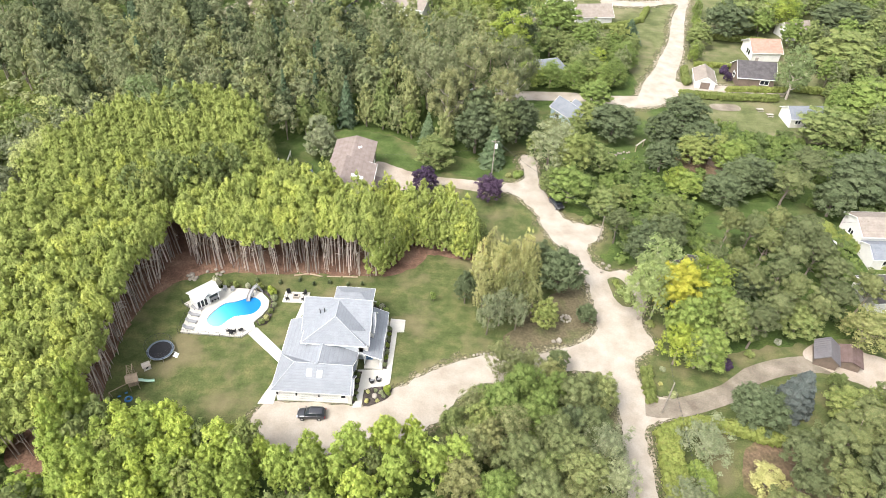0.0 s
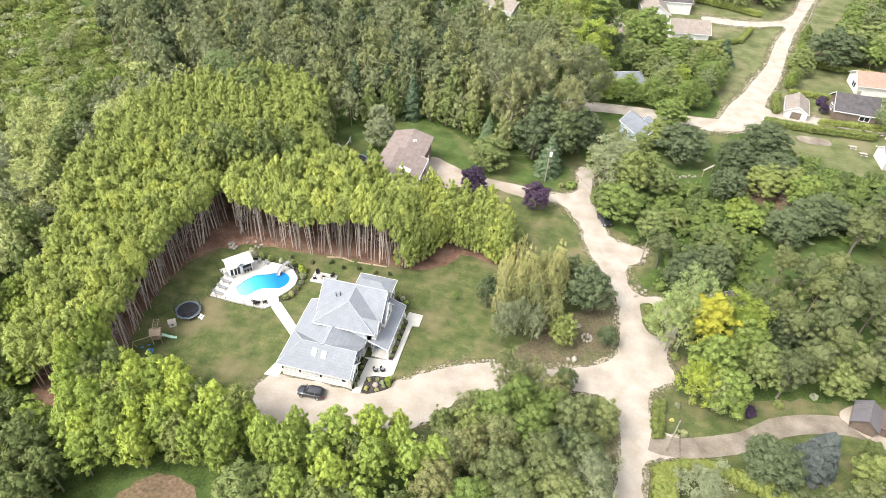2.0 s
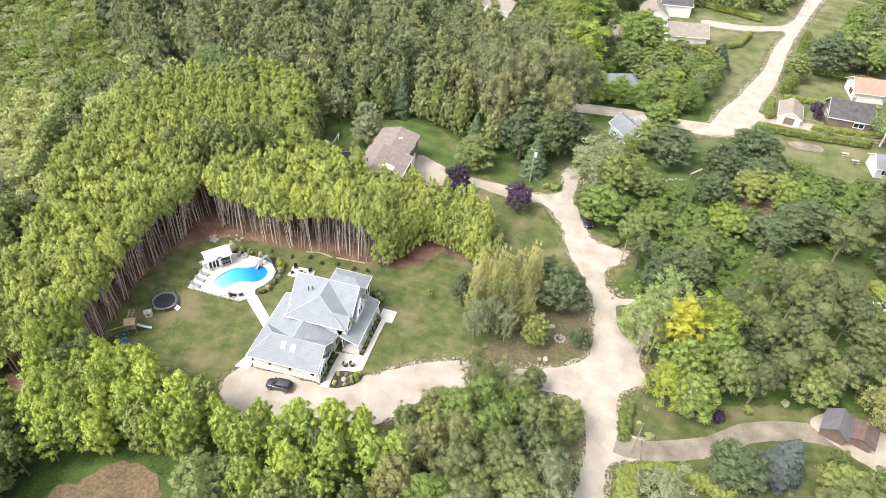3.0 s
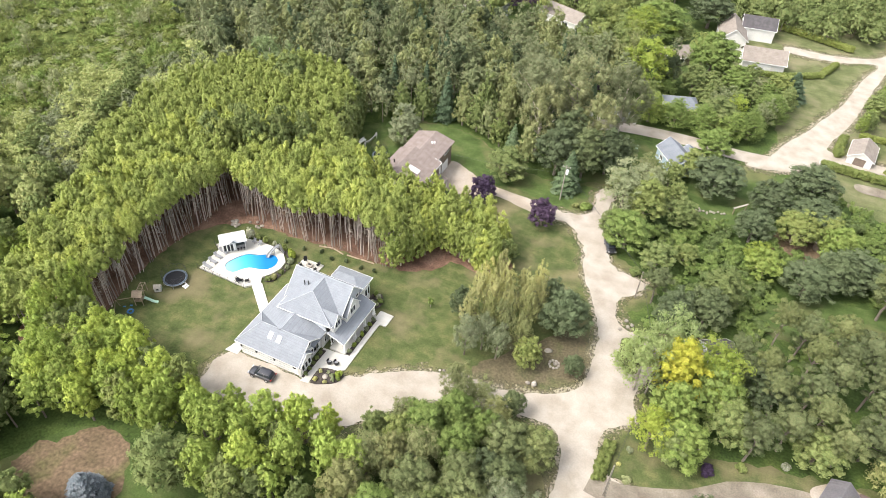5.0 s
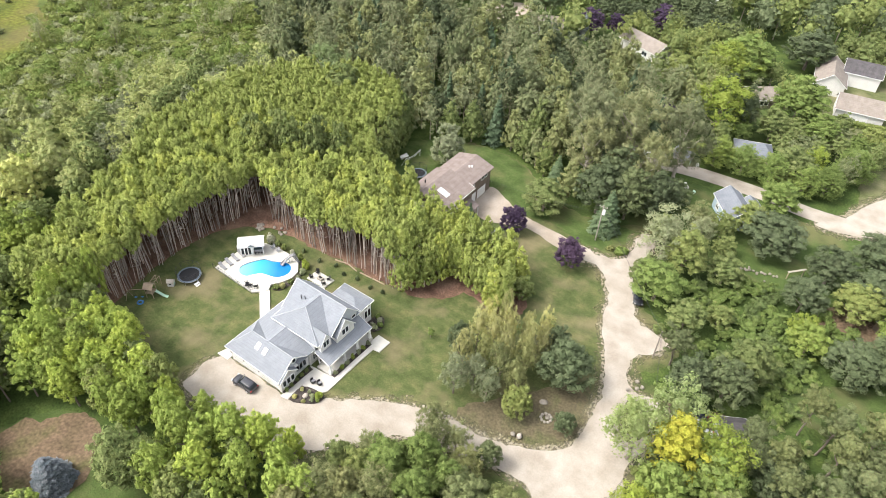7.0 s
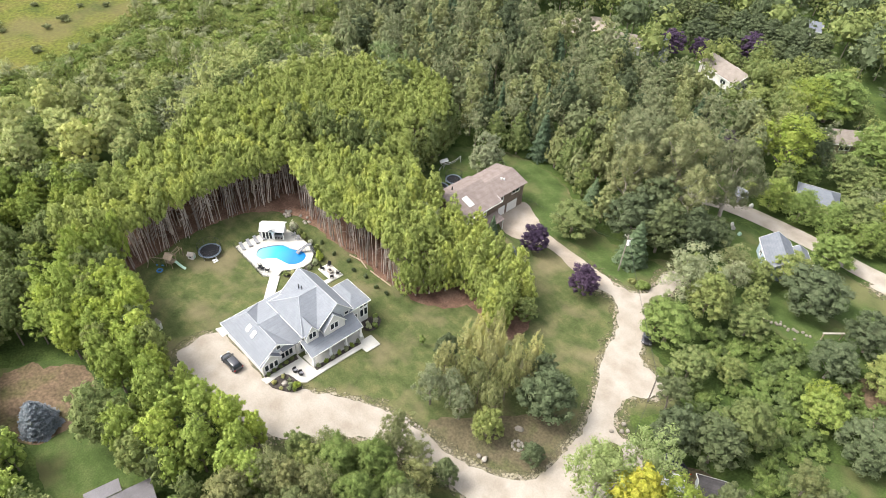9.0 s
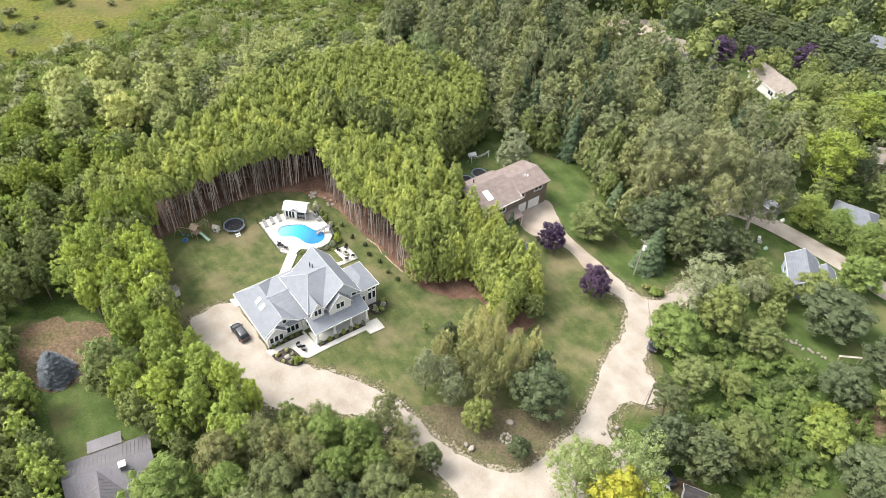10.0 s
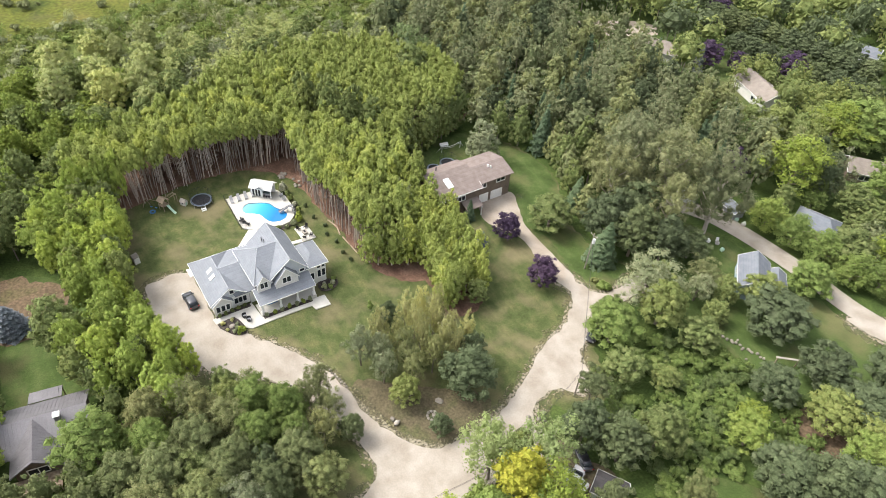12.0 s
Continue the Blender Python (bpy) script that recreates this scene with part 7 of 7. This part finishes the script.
def play_set(x, y, rz):
    p = thing("play_set", x, y, "weathered wooden play set with slide and swings", "play set", rz)
    for u in (-0.7, 0.7):
        for v in (-0.7, 0.7):
            part("post", Shape().box(u - 0.05, v - 0.05, 0, u + 0.05, v + 0.05, 2.6), M_WOOD, p)
    part("deck", Shape().box(-0.75, -0.75, 1.25, 0.75, 0.75, 1.33), M_WOOD, p)
    for s in (-1, 1):
        part("roof", Shape().prism([(-0.95, 0, 3.3), (0.95, 0, 3.3), (0.95, s * 0.95, 2.5), (-0.95, s * 0.95, 2.5)], (0, 0, -0.06)), M_WOOD, p, "brown wooden roof slope")
    for k in range(5):
        part("rail", Shape().box(-0.7 + 0.32 * k, -0.73, 1.33, -0.62 + 0.32 * k, -0.69, 2.0), M_WOOD, p)
    sl = Shape()
    pts = [(0.75, 1.25), (1.3, 0.95), (2.0, 0.45), (2.6, 0.2), (3.0, 0.15)]
    for (a, za), (b, zb) in zip(pts, pts[1:]):
        sl.prism([(a, 0.05, za), (b, 0.05, zb), (b, 0.55, zb), (a, 0.55, za)], (0, 0, -0.05))
        for e in (0.05, 0.5):
            sl.prism([(a, e, za + 0.16), (b, e, zb + 0.16), (b, e + 0.05, zb + 0.16), (a, e + 0.05, za + 0.16)], (0, 0, -0.2))
    part("slide", sl, M_MINT, p, "pale green plastic slide")
    part("swing_beam", Shape().tube((-0.7, -0.7, 2.3), (-3.6, -1.6, 2.3), 0.07), M_WOOD, p)
    for s in (-0.8, 0.8):
        part("swing_leg", Shape().tube((-3.6, -1.6, 2.3), (-3.8 + 0.3 * s, -1.6 + s, 0), 0.06), M_WOOD, p)
    for k, u in enumerate((-1.6, -2.7)):
        y0 = -0.7 - (-u - 0.7) * 0.31
        part("swing_rope", Shape().tube((u, y0, 2.3), (u, y0, 0.5), 0.015, 0.015, 4).tube((u + 0.4, y0 - 0.12, 2.3), (u + 0.4, y0 - 0.12, 0.5), 0.015, 0.015, 4), M_BLACK, p)
        part("swing_seat", Shape().box(u - 0.05, y0 - 0.2, 0.45, u + 0.45, y0 + 0.1, 0.5), M_BLUEPLASTIC, p, "blue swing seat")
    ml = part("monkey_bars", Shape().box(-0.85, 0.75, 2.1, -0.77, 3.4, 2.2).box(0.0, 0.75, 2.1, 0.08, 3.4, 2.2), M_WOOD, p)
    for k in range(7):
        part("rung", Shape().tube((-0.8, 0.95 + 0.38 * k, 2.15), (0.04, 0.95 + 0.38 * k, 2.15), 0.03, 0.03, 5), M_WOOD, ml)
    for u in (-0.81, 0.04):
        part("post", Shape().box(u - 0.05, 3.3, 0, u + 0.05, 3.4, 2.15), M_WOOD, p)
    part("tyre", Shape().ring((-1.2, -2.2, 0.2), 0.5, 0.16, 14), M_BLUEPLASTIC, p, "blue ring tyre")


play_set(-43.6, 68.2, 25)


def play_house(x, y, rz):
    p = thing("play_house", x, y, "small cream plastic play house on the lawn", "play house", rz)
    part("wall", Shape().box(-0.6, -0.5, 0, 0.6, 0.5, 1.1), M_PALESIDING, p)
    for s in (-1, 1):
        part("roof", Shape().prism([(-0.7, 0, 1.6), (0.7, 0, 1.6), (0.7, s * 0.65, 1.0), (-0.7, s * 0.65, 1.0)], (0, 0, -0.06)), M_PALESTONE, p)
    part("door", Shape().box(0.6, -0.2, 0, 0.63, 0.2, 0.8), M_MINT, p)
    part("window", Shape().box(-0.2, -0.53, 0.5, 0.2, -0.5, 0.85), M_GLASS, p)


play_house(-43.2, 72.2, 35)
g = thing("garden_cupboard", -30, 58.8, "beige storage cupboard at the tree line", "cupboard", 10)
part("body", Shape().box(-0.7, -0.5, 0, 0.7, 0.5, 1.6), M_PALESIDING, g)
part("lid", Shape().prism([(-0.78, -0.58, 1.62), (0.78, -0.58, 1.62), (0.78, 0.58, 1.75), (-0.78, 0.58, 1.75)], (0, 0, -0.08)), M_STONE, g)
part("door", Shape().box(-0.6, -0.53, 0.1, -0.02, -0.5, 1.5), M_PALESTONE, g)
part("door", Shape().box(0.02, -0.53, 0.1, 0.6, -0.5, 1.5), M_PALESTONE, g)

# ---- the pool ----
S = Shape()
for (a, b), (c, d) in zip(HOLE, HOLE[1:] + HOLE[:1]):
    S.poly([(a, b, 0.46), (c, d, 0.46), (c, d, 0.1), (a, b, 0.1)])
tagged(new("pool_wall", S.mesh("pool_wall", M_BLUEPLASTIC)), "blue liner round the pool edge", "pool wall", kind="structure")
sheet("pool_water", HOLE, 0.26, M_WATER, "clear blue water of the kidney-shaped pool", "water", 0, False)


def lounger(x, y, rz):
    c = thing("sun_lounger", x, y, "grey slatted sun lounger on the pool deck", "lounger", rz, rise(x, y) + 0.4, "pool loungers")
    part("seat", Shape().box(-0.55, -0.33, 0.28, 1.0, 0.33, 0.36), M_GREYPLASTIC, c)
    part("backrest", Shape().prism([(-0.55, -0.33, 0.36), (-0.55, 0.33, 0.36), (-1.05, 0.33, 0.8), (-1.05, -0.33, 0.8)], (0, 0, -0.08)), M_GREYPLASTIC, c)
    for u in (-0.45, 0.9):
        for v in (-0.28, 0.28):
            part("leg", Shape().box(u - 0.03, v - 0.03, 0, u + 0.03, v + 0.03, 0.3), M_BLACK, c)


for y in (81.2, 82.8, 84.4, 86.0):
    lounger(-39.0, y, -8)


def garden_chair(x, y, rz, m, label, lift=0.4):
    c = thing("garden_chair", x, y, label, "chair", rz, rise(x, y) + lift)
    part("seat", Shape().box(-0.3, -0.3, 0.36, 0.3, 0.3, 0.42), m, c)
    part("backrest", Shape().prism([(-0.3, -0.32, 0.42), (-0.3, 0.32, 0.42), (-0.48, 0.32, 1.0), (-0.48, -0.32, 1.0)], (0.06, 0, 0)), m, c)
    for u in (-0.27, 0.27):
        for v in (-0.3, 0.3):
            part("leg", Shape().box(u - 0.03, v - 0.03, 0, u + 0.03, v + 0.03, 0.38), m, c)
    for v in (-0.34, 0.34):
        part("armrest", Shape().box(-0.35, v - 0.05, 0.6, 0.3, v + 0.05, 0.64), m, c)


for x, y, rz in ((-31.6, 80.9, 70), (-30.7, 80.9, 110), (-29.6, 81.3, 130)):
    garden_chair(x, y, rz, M_BLACK, "black metal chair at the pool edge")
for x, y, rz in ((-35.4, 91.1, 270), (-33.9, 91.1, 280)):
    garden_chair(x, y, rz, M_GREYPLASTIC, "grey garden chair on the pool deck")
for x, y, rz in ((-23.2, 91.4, 300), (-20.2, 91.3, 230), (-20.1, 89.8, 150), (-23.2, 89.8, 40)):
    garden_chair(x, y, rz, M_BLACK, "dark garden chair round the fire pit", 0.26)
def tub_chair(x, y, rz):
    c = thing("tub_chair", x, y, "round black tub chair in the entry court", "chair", rz, rise(x, y) + 0.26, "tub chairs")
    part("base", Shape().tube((0, 0, 0), (0, 0, 0.3), 0.34, 0.44, 16), M_BLACK, c)
    part("cushion", Shape().tube((0, 0, 0.3), (0, 0, 0.42), 0.38, 0.34, 16), M_GREYPLASTIC, c, "dark grey seat cushion")
    shell = Shape()
    for k in range(12):
        t0, t1 = (math.radians(60 + 20 * j) for j in (k, k + 1))
        i = [(r * math.cos(t), r * math.sin(t), z) for t in (t0, t1) for r, z in ((0.44, 0.28), (0.5, 0.78))]
        shell.prism([i[0], i[2], i[3], i[1]], (-0.07 * math.cos(t0), -0.07 * math.sin(t0), 0))
    part("backrest", shell, M_BLACK, c)


for x, y, rz in ((-4.7, 71.3, 70), (-3.6, 71.7, 60)):
    tub_chair(x, y, rz)
t = thing("pool_table", -31, 80.3, "small round black table at the pool edge", "table", z=rise(-31, 80.3) + 0.4)
part("tabletop", Shape().tube((0, 0, 0.6), (0, 0, 0.65), 0.35, 0.35, 16), M_BLACK, t)
part("leg", Shape().tube((0, 0, 0), (0, 0, 0.6), 0.05), M_BLACK, t)
t = thing("fire_pit", -21.6, 90.5, "square dark fire pit table on the terrace", "fire pit", z=rise(-21.6, 90.5) + 0.26)
part("body", Shape().box(-0.55, -0.4, 0, 0.55, 0.4, 0.5), M_STONE, t)
part("rim", Shape().box(-0.62, -0.47, 0.5, 0.62, 0.47, 0.56), M_PALESTONE, t)
part("burner", Shape().box(-0.35, -0.2, 0.56, 0.35, 0.2, 0.6), M_BLACK, t)


def cabana(x, y, rz):
    c = thing("pool_house", x, y, "white pool house with bar and double doors", "pool house", rz, rise(x, y) + 0.4)
    part("back_wall", Shape().box(-2.3, 1.15, 0, 2.3, 1.25, 2.5), M_WHITE, c)
    part("side_wall", Shape().box(-2.3, -1.2, 0, -2.2, 1.15, 2.5), M_WHITE, c)
    part("inner_wall", Shape().box(0.1, -1.1, 0, 0.2, 1.15, 2.4), M_WHITE, c)
    part("front_wall", Shape().box(-2.2, -1.2, 0, 0.1, -1.1, 2.5), M_WHITE, c)
    for u in (-1.75, -1.05, -0.4):
        d = part("glass_door", Shape().box(u - 0.24, -1.24, 0.15, u + 0.24, -1.2, 2.0), M_GLASS, c)
        part("door_frame", Shape().box(u - 0.3, -1.26, 0.05, u - 0.24, -1.19, 2.1).box(u + 0.24, -1.26, 0.05, u + 0.3, -1.19, 2.1), M_WHITE, d)
    for u in (0.3, 2.2):
        part("column", Shape().box(u - 0.08, -1.28, 0, u + 0.08, -1.12, 2.5), M_WHITE, c)
    b = part("bar_counter", Shape().box(0.45, -0.9, 0, 2.1, -0.4, 1.05), M_GREYPLASTIC, c, "grey bar counter")
    part("counter_top", Shape().box(0.35, -1.05, 1.05, 2.2, -0.35, 1.12), M_DARKSTONE, b)
    part("menu_board", Shape().box(0.7, 1.08, 1.3, 1.9, 1.14, 2.1), M_BLACK, c, "dark wall board")
    for s in (-1, 1):
        part("roof", Shape().prism([(-2.6, 0, 3.45), (2.6, 0, 3.45), (2.6, s * 1.75, 2.45), (-2.6, s * 1.75, 2.45)], (0, 0, -0.14)), M_PALEROOF, c, "pale weathered roof slope")
    part("front_gable", Shape().prism([(-0.75, -1.72, 2.5), (0.75, -1.72, 2.5), (0, -1.72, 3.05)], (0, 0.12, 0)), M_GREYPLASTIC, c)
    for s in (-1, 1):
        part("gable_roof", Shape().prism([(0, -1.85, 3.2), (s * 0.95, -1.85, 2.52), (s * 0.95, -0.6, 2.75), (0, -0.5, 3.2)], (0, 0, -0.08)), M_PALEROOF, c)
    for u in (0.7, 1.3, 1.9):
        s = part("bar_stool", Shape().tube((u, -1.5, 0.62), (u, -1.5, 0.68), 0.2, 0.2, 12), M_BLACK, c)
        part("stool_leg", Shape().tube((u, -1.5, 0), (u, -1.5, 0.62), 0.04), M_BLACK, s)


M_PALEROOF = shingles("pale_weathered_roof", (0.52, 0.51, 0.5), (0.62, 0.61, 0.6))
M_DARKSTONE = plain("dark_counter_stone", (0.05, 0.07, 0.07), (0.09, 0.11, 0.11), 3, 20, 0.3)
cabana(-38.2, 88.2, 46)


def pool_slide(x, y, rz):
    c = thing("pool_slide", x, y, "grey curved pool slide with ladder", "pool slide", rz, rise(x, y) + 0.4)
    pts = [(0, 0, 1.9), (0.5, 0.1, 1.75), (1.1, 0.35, 1.2), (1.6, 0.75, 0.7), (1.9, 1.3, 0.4), (2.0, 1.9, 0.25)]
    S = Shape()
    for a, b in zip(pts, pts[1:]):
        a, b = Vector(a), Vector(b)
        s = (b - a).cross(Vector((0, 0, 1))).normalized() * 0.28
        S.prism([a - s, b - s, b + s, a + s], (0, 0, -0.06))
        for k in (-1, 1):
            S.prism([a + s * k + Vector((0, 0, 0.2)), b + s * k + Vector((0, 0, 0.2)), b + s * k * 1.2 + Vector((0, 0, 0.2)), a + s * k * 1.2 + Vector((0, 0, 0.2))], (0, 0, -0.26))
    part("chute", S, M_GREYPLASTIC, c)
    for v in (-0.28, 0.28):
        part("ladder_rail", Shape().tube((-0.9, v, 0), (0, v, 2.4), 0.05), M_GREYPLASTIC, c)
    for k in range(6):
        part("step", Shape().box(-0.85 + 0.14 * k, -0.28, 0.25 + 0.32 * k, -0.65 + 0.14 * k, 0.28, 0.3 + 0.32 * k), M_GREYPLASTIC, c)
    for p in ((0.3, -0.25), (0.9, 0.6)):
        part("support", Shape().tube((p[0], p[1], 0), (p[0], p[1], 1.2), 0.06), M_GREYPLASTIC, c)


pool_slide(-29.0, 91.0, 200)


def fence(points):
    f = thing("pool_fence", 0, 0, "thin black metal fence round the pool deck", "fence", z=0)
    for (a, b), (c, d) in zip(points, points[1:]):
        n = max(1, round(math.hypot(c - a, d - b) / 1.8))
        for k in range(n):
            x, y = a + (c - a) * k / n, b + (d - b) * k / n
            x2, y2 = a + (c - a) * (k + 1) / n, b + (d - b) * (k + 1) / n
            z = rise(x, y) + 0.05
            part("post", Shape().box(x - 0.025, y - 0.025, z, x + 0.025, y + 0.025, z + 1.4), M_BLACK, f)
            for h in (0.4, 1.3):
                part("rail", Shape().tube((x, y, z + h), (x2, y2, rise(x2, y2) + 0.05 + h), 0.02, 0.02, 4), M_BLACK, f)
            pk = Shape()
            for j in range(1, 12):
                u, v = x + (x2 - x) * j / 12, y + (y2 - y) * j / 12
                pk.tube((u, v, z + 0.35), (u, v, z + 1.35), 0.006, 0.008, 3, False)
            tagged(part("pickets", pk, M_BLACK, f), kind="stuff")


fence([(-42.2, 87.2), (-40.6, 86.2), (-40.6, 80.1), (-29.2, 79.7), (-28.3, 80.8)])


# ---- poles and wires ----
def utility_pole(x, y, h, label, lean=(0, 0), can=False, arm=True):
    p = thing("utility_pole", x, y, label, "pole")
    part("pole", Shape().tube((0, 0, -0.3), (lean[0], lean[1], h), 0.15, 0.1, 9), M_POLE, p)
    if arm:
        part("crossarm", Shape().box(lean[0] - 0.9, lean[1] - 0.05, h - 0.6, lean[0] + 0.9, lean[1] + 0.05, h - 0.48), M_POLE, p)
    for u in (-0.8, 0, 0.8) if arm else (0,):
        part("insulator", Shape().tube((lean[0] + u, lean[1], h - 0.48), (lean[0] + u, lean[1], h - 0.28), 0.05), M_WHITE, p)
    if can:
        part("transformer", Shape().tube((lean[0] + 0.35, lean[1], h - 2.3), (lean[0] + 0.35, lean[1], h - 1.2), 0.3, 0.3, 14).tube((lean[0] + 0.35, lean[1], h - 1.2), (lean[0] + 0.35, lean[1], h - 1.1), 0.2, 0.1, 10), M_WHITE, p, "pale grey transformer can")


utility_pole(15.4, 135.4, 9.6, "grey utility pole with a transformer can", (0.1, 0), True)
utility_pole(38.1, 112.8, 7.0, "grey utility pole at the road mouth", arm=False)
utility_pole(45, 90.6, 8.2, "leaning grey utility pole beside the road", (0.3, 0.2), arm=False)
utility_pole(43.6, 70, 8.2, "grey utility pole at the lane corner", arm=False)
utility_pole(87, 239.5, 9.2, "grey utility pole along the village road")
utility_pole(90.5, 255, 9.2, "grey utility pole along the village road")


def wire(a, b, sag):
    S, n = Shape(), 14
    pts = [Vector(a).lerp(Vector(b), k / n) - Vector((0, 0, sag * 4 * (k / n) * (1 - k / n))) for k in range(n + 1)]
    for p, q in zip(pts, pts[1:]):
        S.tube(p, q, 0.018, 0.018, 4, False)
    tagged(new("power_wire", S.mesh("power_wire", M_BLACK)), "thin sagging overhead wire between poles", "wire", "overhead wires")


TOPS = [(15.5, 135.4, 9.3), (38.1, 112.8, 6.8), (45.3, 90.8, 8.0), (43.6, 70, 8.0), (44, 40, 8.0)]
for a, b in zip(TOPS, TOPS[1:]):
    for o in (-0.07, 0.07):
        wire((a[0] + o, a[1], a[2]), (b[0] + o, b[1], b[2]), 0.5)
wire((38.1, 112.8, 6.7), (95, 118, 6), 1.2)
wire((87, 239.5, 8.9), (90.5, 255, 8.9), 0.5)
wire((15.4, 135.4, 7.5), (-12.5, 133, 5.2), 0.6)


# ---- small things round the neighbours ----
n = thing("garden_net", -33.2, 134.6, "sagging white ball net between two poles on the lawn", "net", 87)
for u in (-2.6, 2.6):
    part("pole", Shape().tube((u, 0, 0), (u, 0, 2.0), 0.06), M_WHITE, n)
    part("guy_line", Shape().tube((u, 0, 1.9), (u * 1.45, 0.5, 0), 0.025), M_WHITE, n)
S = Shape()
for k in range(12):
    p, q = (Vector((-2.6 + 5.2 * j / 12, 0, 1.9 - 0.55 * math.sin(math.pi * j / 12))) for j in (k, k + 1))
    S.tube(p, q, 0.06, 0.06, 4, False).tube(p - Vector((0, 0, 0.45)), q - Vector((0, 0, 0.45)), 0.025, 0.025, 4, False).tube(p, p - Vector((0, 0, 0.45)), 0.02, 0.02, 3, False)
part("net", S, M_WHITE, n)
b = thing("bench", -35.3, 134, "white bench on the bungalow lawn", "bench", 80)
part("seat", Shape().box(-1.1, -0.35, 0.5, 1.1, 0.35, 0.6), M_WHITE, b)
part("backrest", Shape().box(-1.1, 0.32, 0.6, 1.1, 0.4, 1.05), M_WHITE, b)
for u in (-0.9, 0.9):
    part("leg", Shape().box(u - 0.06, -0.25, 0, u + 0.06, 0.25, 0.5), M_WHITE, b)
for x, y, rz in ((80, 213, 10), (90, 173.5, 5), (92, 170.8, 5)):
    b = thing("picnic_table", x, y, "pale wooden picnic table on a lawn", "table", rz)
    part("tabletop", Shape().box(-0.9, -0.4, 0.7, 0.9, 0.4, 0.76), M_PALESTONE, b)
    for v in (-0.75, 0.75):
        part("bench", Shape().box(-0.9, v - 0.14, 0.42, 0.9, v + 0.14, 0.47), M_PALESTONE, b)
    for u in (-0.6, 0.6):
        part("leg", Shape().tube((u, -0.75, 0), (u, 0.3, 0.72), 0.04, 0.04, 4).tube((u, 0.75, 0), (u, -0.3, 0.72), 0.04, 0.04, 4), M_PALESTONE, b)
f = thing("white_gate", 69.6, 180.8, "low white rail gate at the hedge end", "gate", 0)
for u in (-1.2, 0, 1.2):
    part("post", Shape().box(u - 0.07, -0.07, 0, u + 0.07, 0.07, 1.2), M_WHITE, f)
for z in (0.4, 0.9):
    part("rail", Shape().box(-1.2, -0.03, z, 1.2, 0.03, z + 0.12), M_WHITE, f)
for x, y, r in ((22.5, 164.8, 0), (24, 166, 1), (26, 165.2, 2), (23.2, 167, 3), (17, 176.4, 4), (20.8, 176.4, 5), (22.6, 176.6, 6)):
    S = Shape().box(-0.4, -0.3, 0, 0.4, 0.3, 0.5).box(-0.3, -0.2, 0.5, 0.1, 0.2, 0.8)
    ob = new("yard_clutter", S.mesh("yard_clutter", (M_WHITE, M_RUBBISH, M_MINT)[r % 3]))
    ob.matrix_basis = pose(x, y, 0.1, 0, 0, 40 * r)
    tagged(ob, "small boxy yard clutter beside the lane", "clutter")
d = thing("wooden_deck", 22.5, 214.6, "brown wooden deck before the tan cottage", "deck", 40)
for k in range(14):
    part("plank", Shape().box(-3, -1.5 + 0.22 * k, 0.5, 3, -1.3 + 0.22 * k, 0.56), M_WOOD, d)
for u in (-2.8, 2.8):
    for v in (-1.4, 1.4):
        part("post", Shape().box(u - 0.08, v - 0.08, 0, u + 0.08, v + 0.08, 1.4), M_WOOD, d)
d = thing("wooden_deck", 10.6, 34.6, "grey-brown wooden deck before the dark gable", "deck", -9.6)
for k in range(13):
    part("plank", Shape().box(-1.5 + 0.23 * k, -3.2, 0.9, -1.29 + 0.23 * k, 3.2, 0.96), M_WOOD, d)
for v in (-3.1, 0, 3.1):
    part("post", Shape().box(1.4, v - 0.07, -0.3, 1.54, v + 0.07, 1.9), M_WOOD, d)
part("rail", Shape().box(1.38, -3.2, 1.82, 1.56, 3.2, 1.9), M_WOOD, d)
d = thing("plank_beam", 52.8, 150.3, "long pale plank laid over two short posts", "plank", 49)
part("plank", Shape().box(-2.1, -0.2, 1.9, 2.1, 0.2, 2.0), M_PALESTONE, d)
for u in (-1.8, 1.8):
    part("post", Shape().box(u - 0.08, -0.08, -0.2, u + 0.08, 0.08, 1.9), M_WOOD, d)
w = thing("bungalow_skylight", 0, 0, "pale skylight on the brown bungalow roof", "skylight", z=0)
w.matrix_basis = pose(-14.4, 121, 7.16, 0, 17.2, 0)
part("frame", Shape().box(-1.3, -0.7, 0, 1.3, 0.7, 0.12), M_WHITE, w)
part("pane", Shape().box(-1.2, -0.6, 0.12, 1.2, 0.6, 0.14), M_PALEGLASS, w)
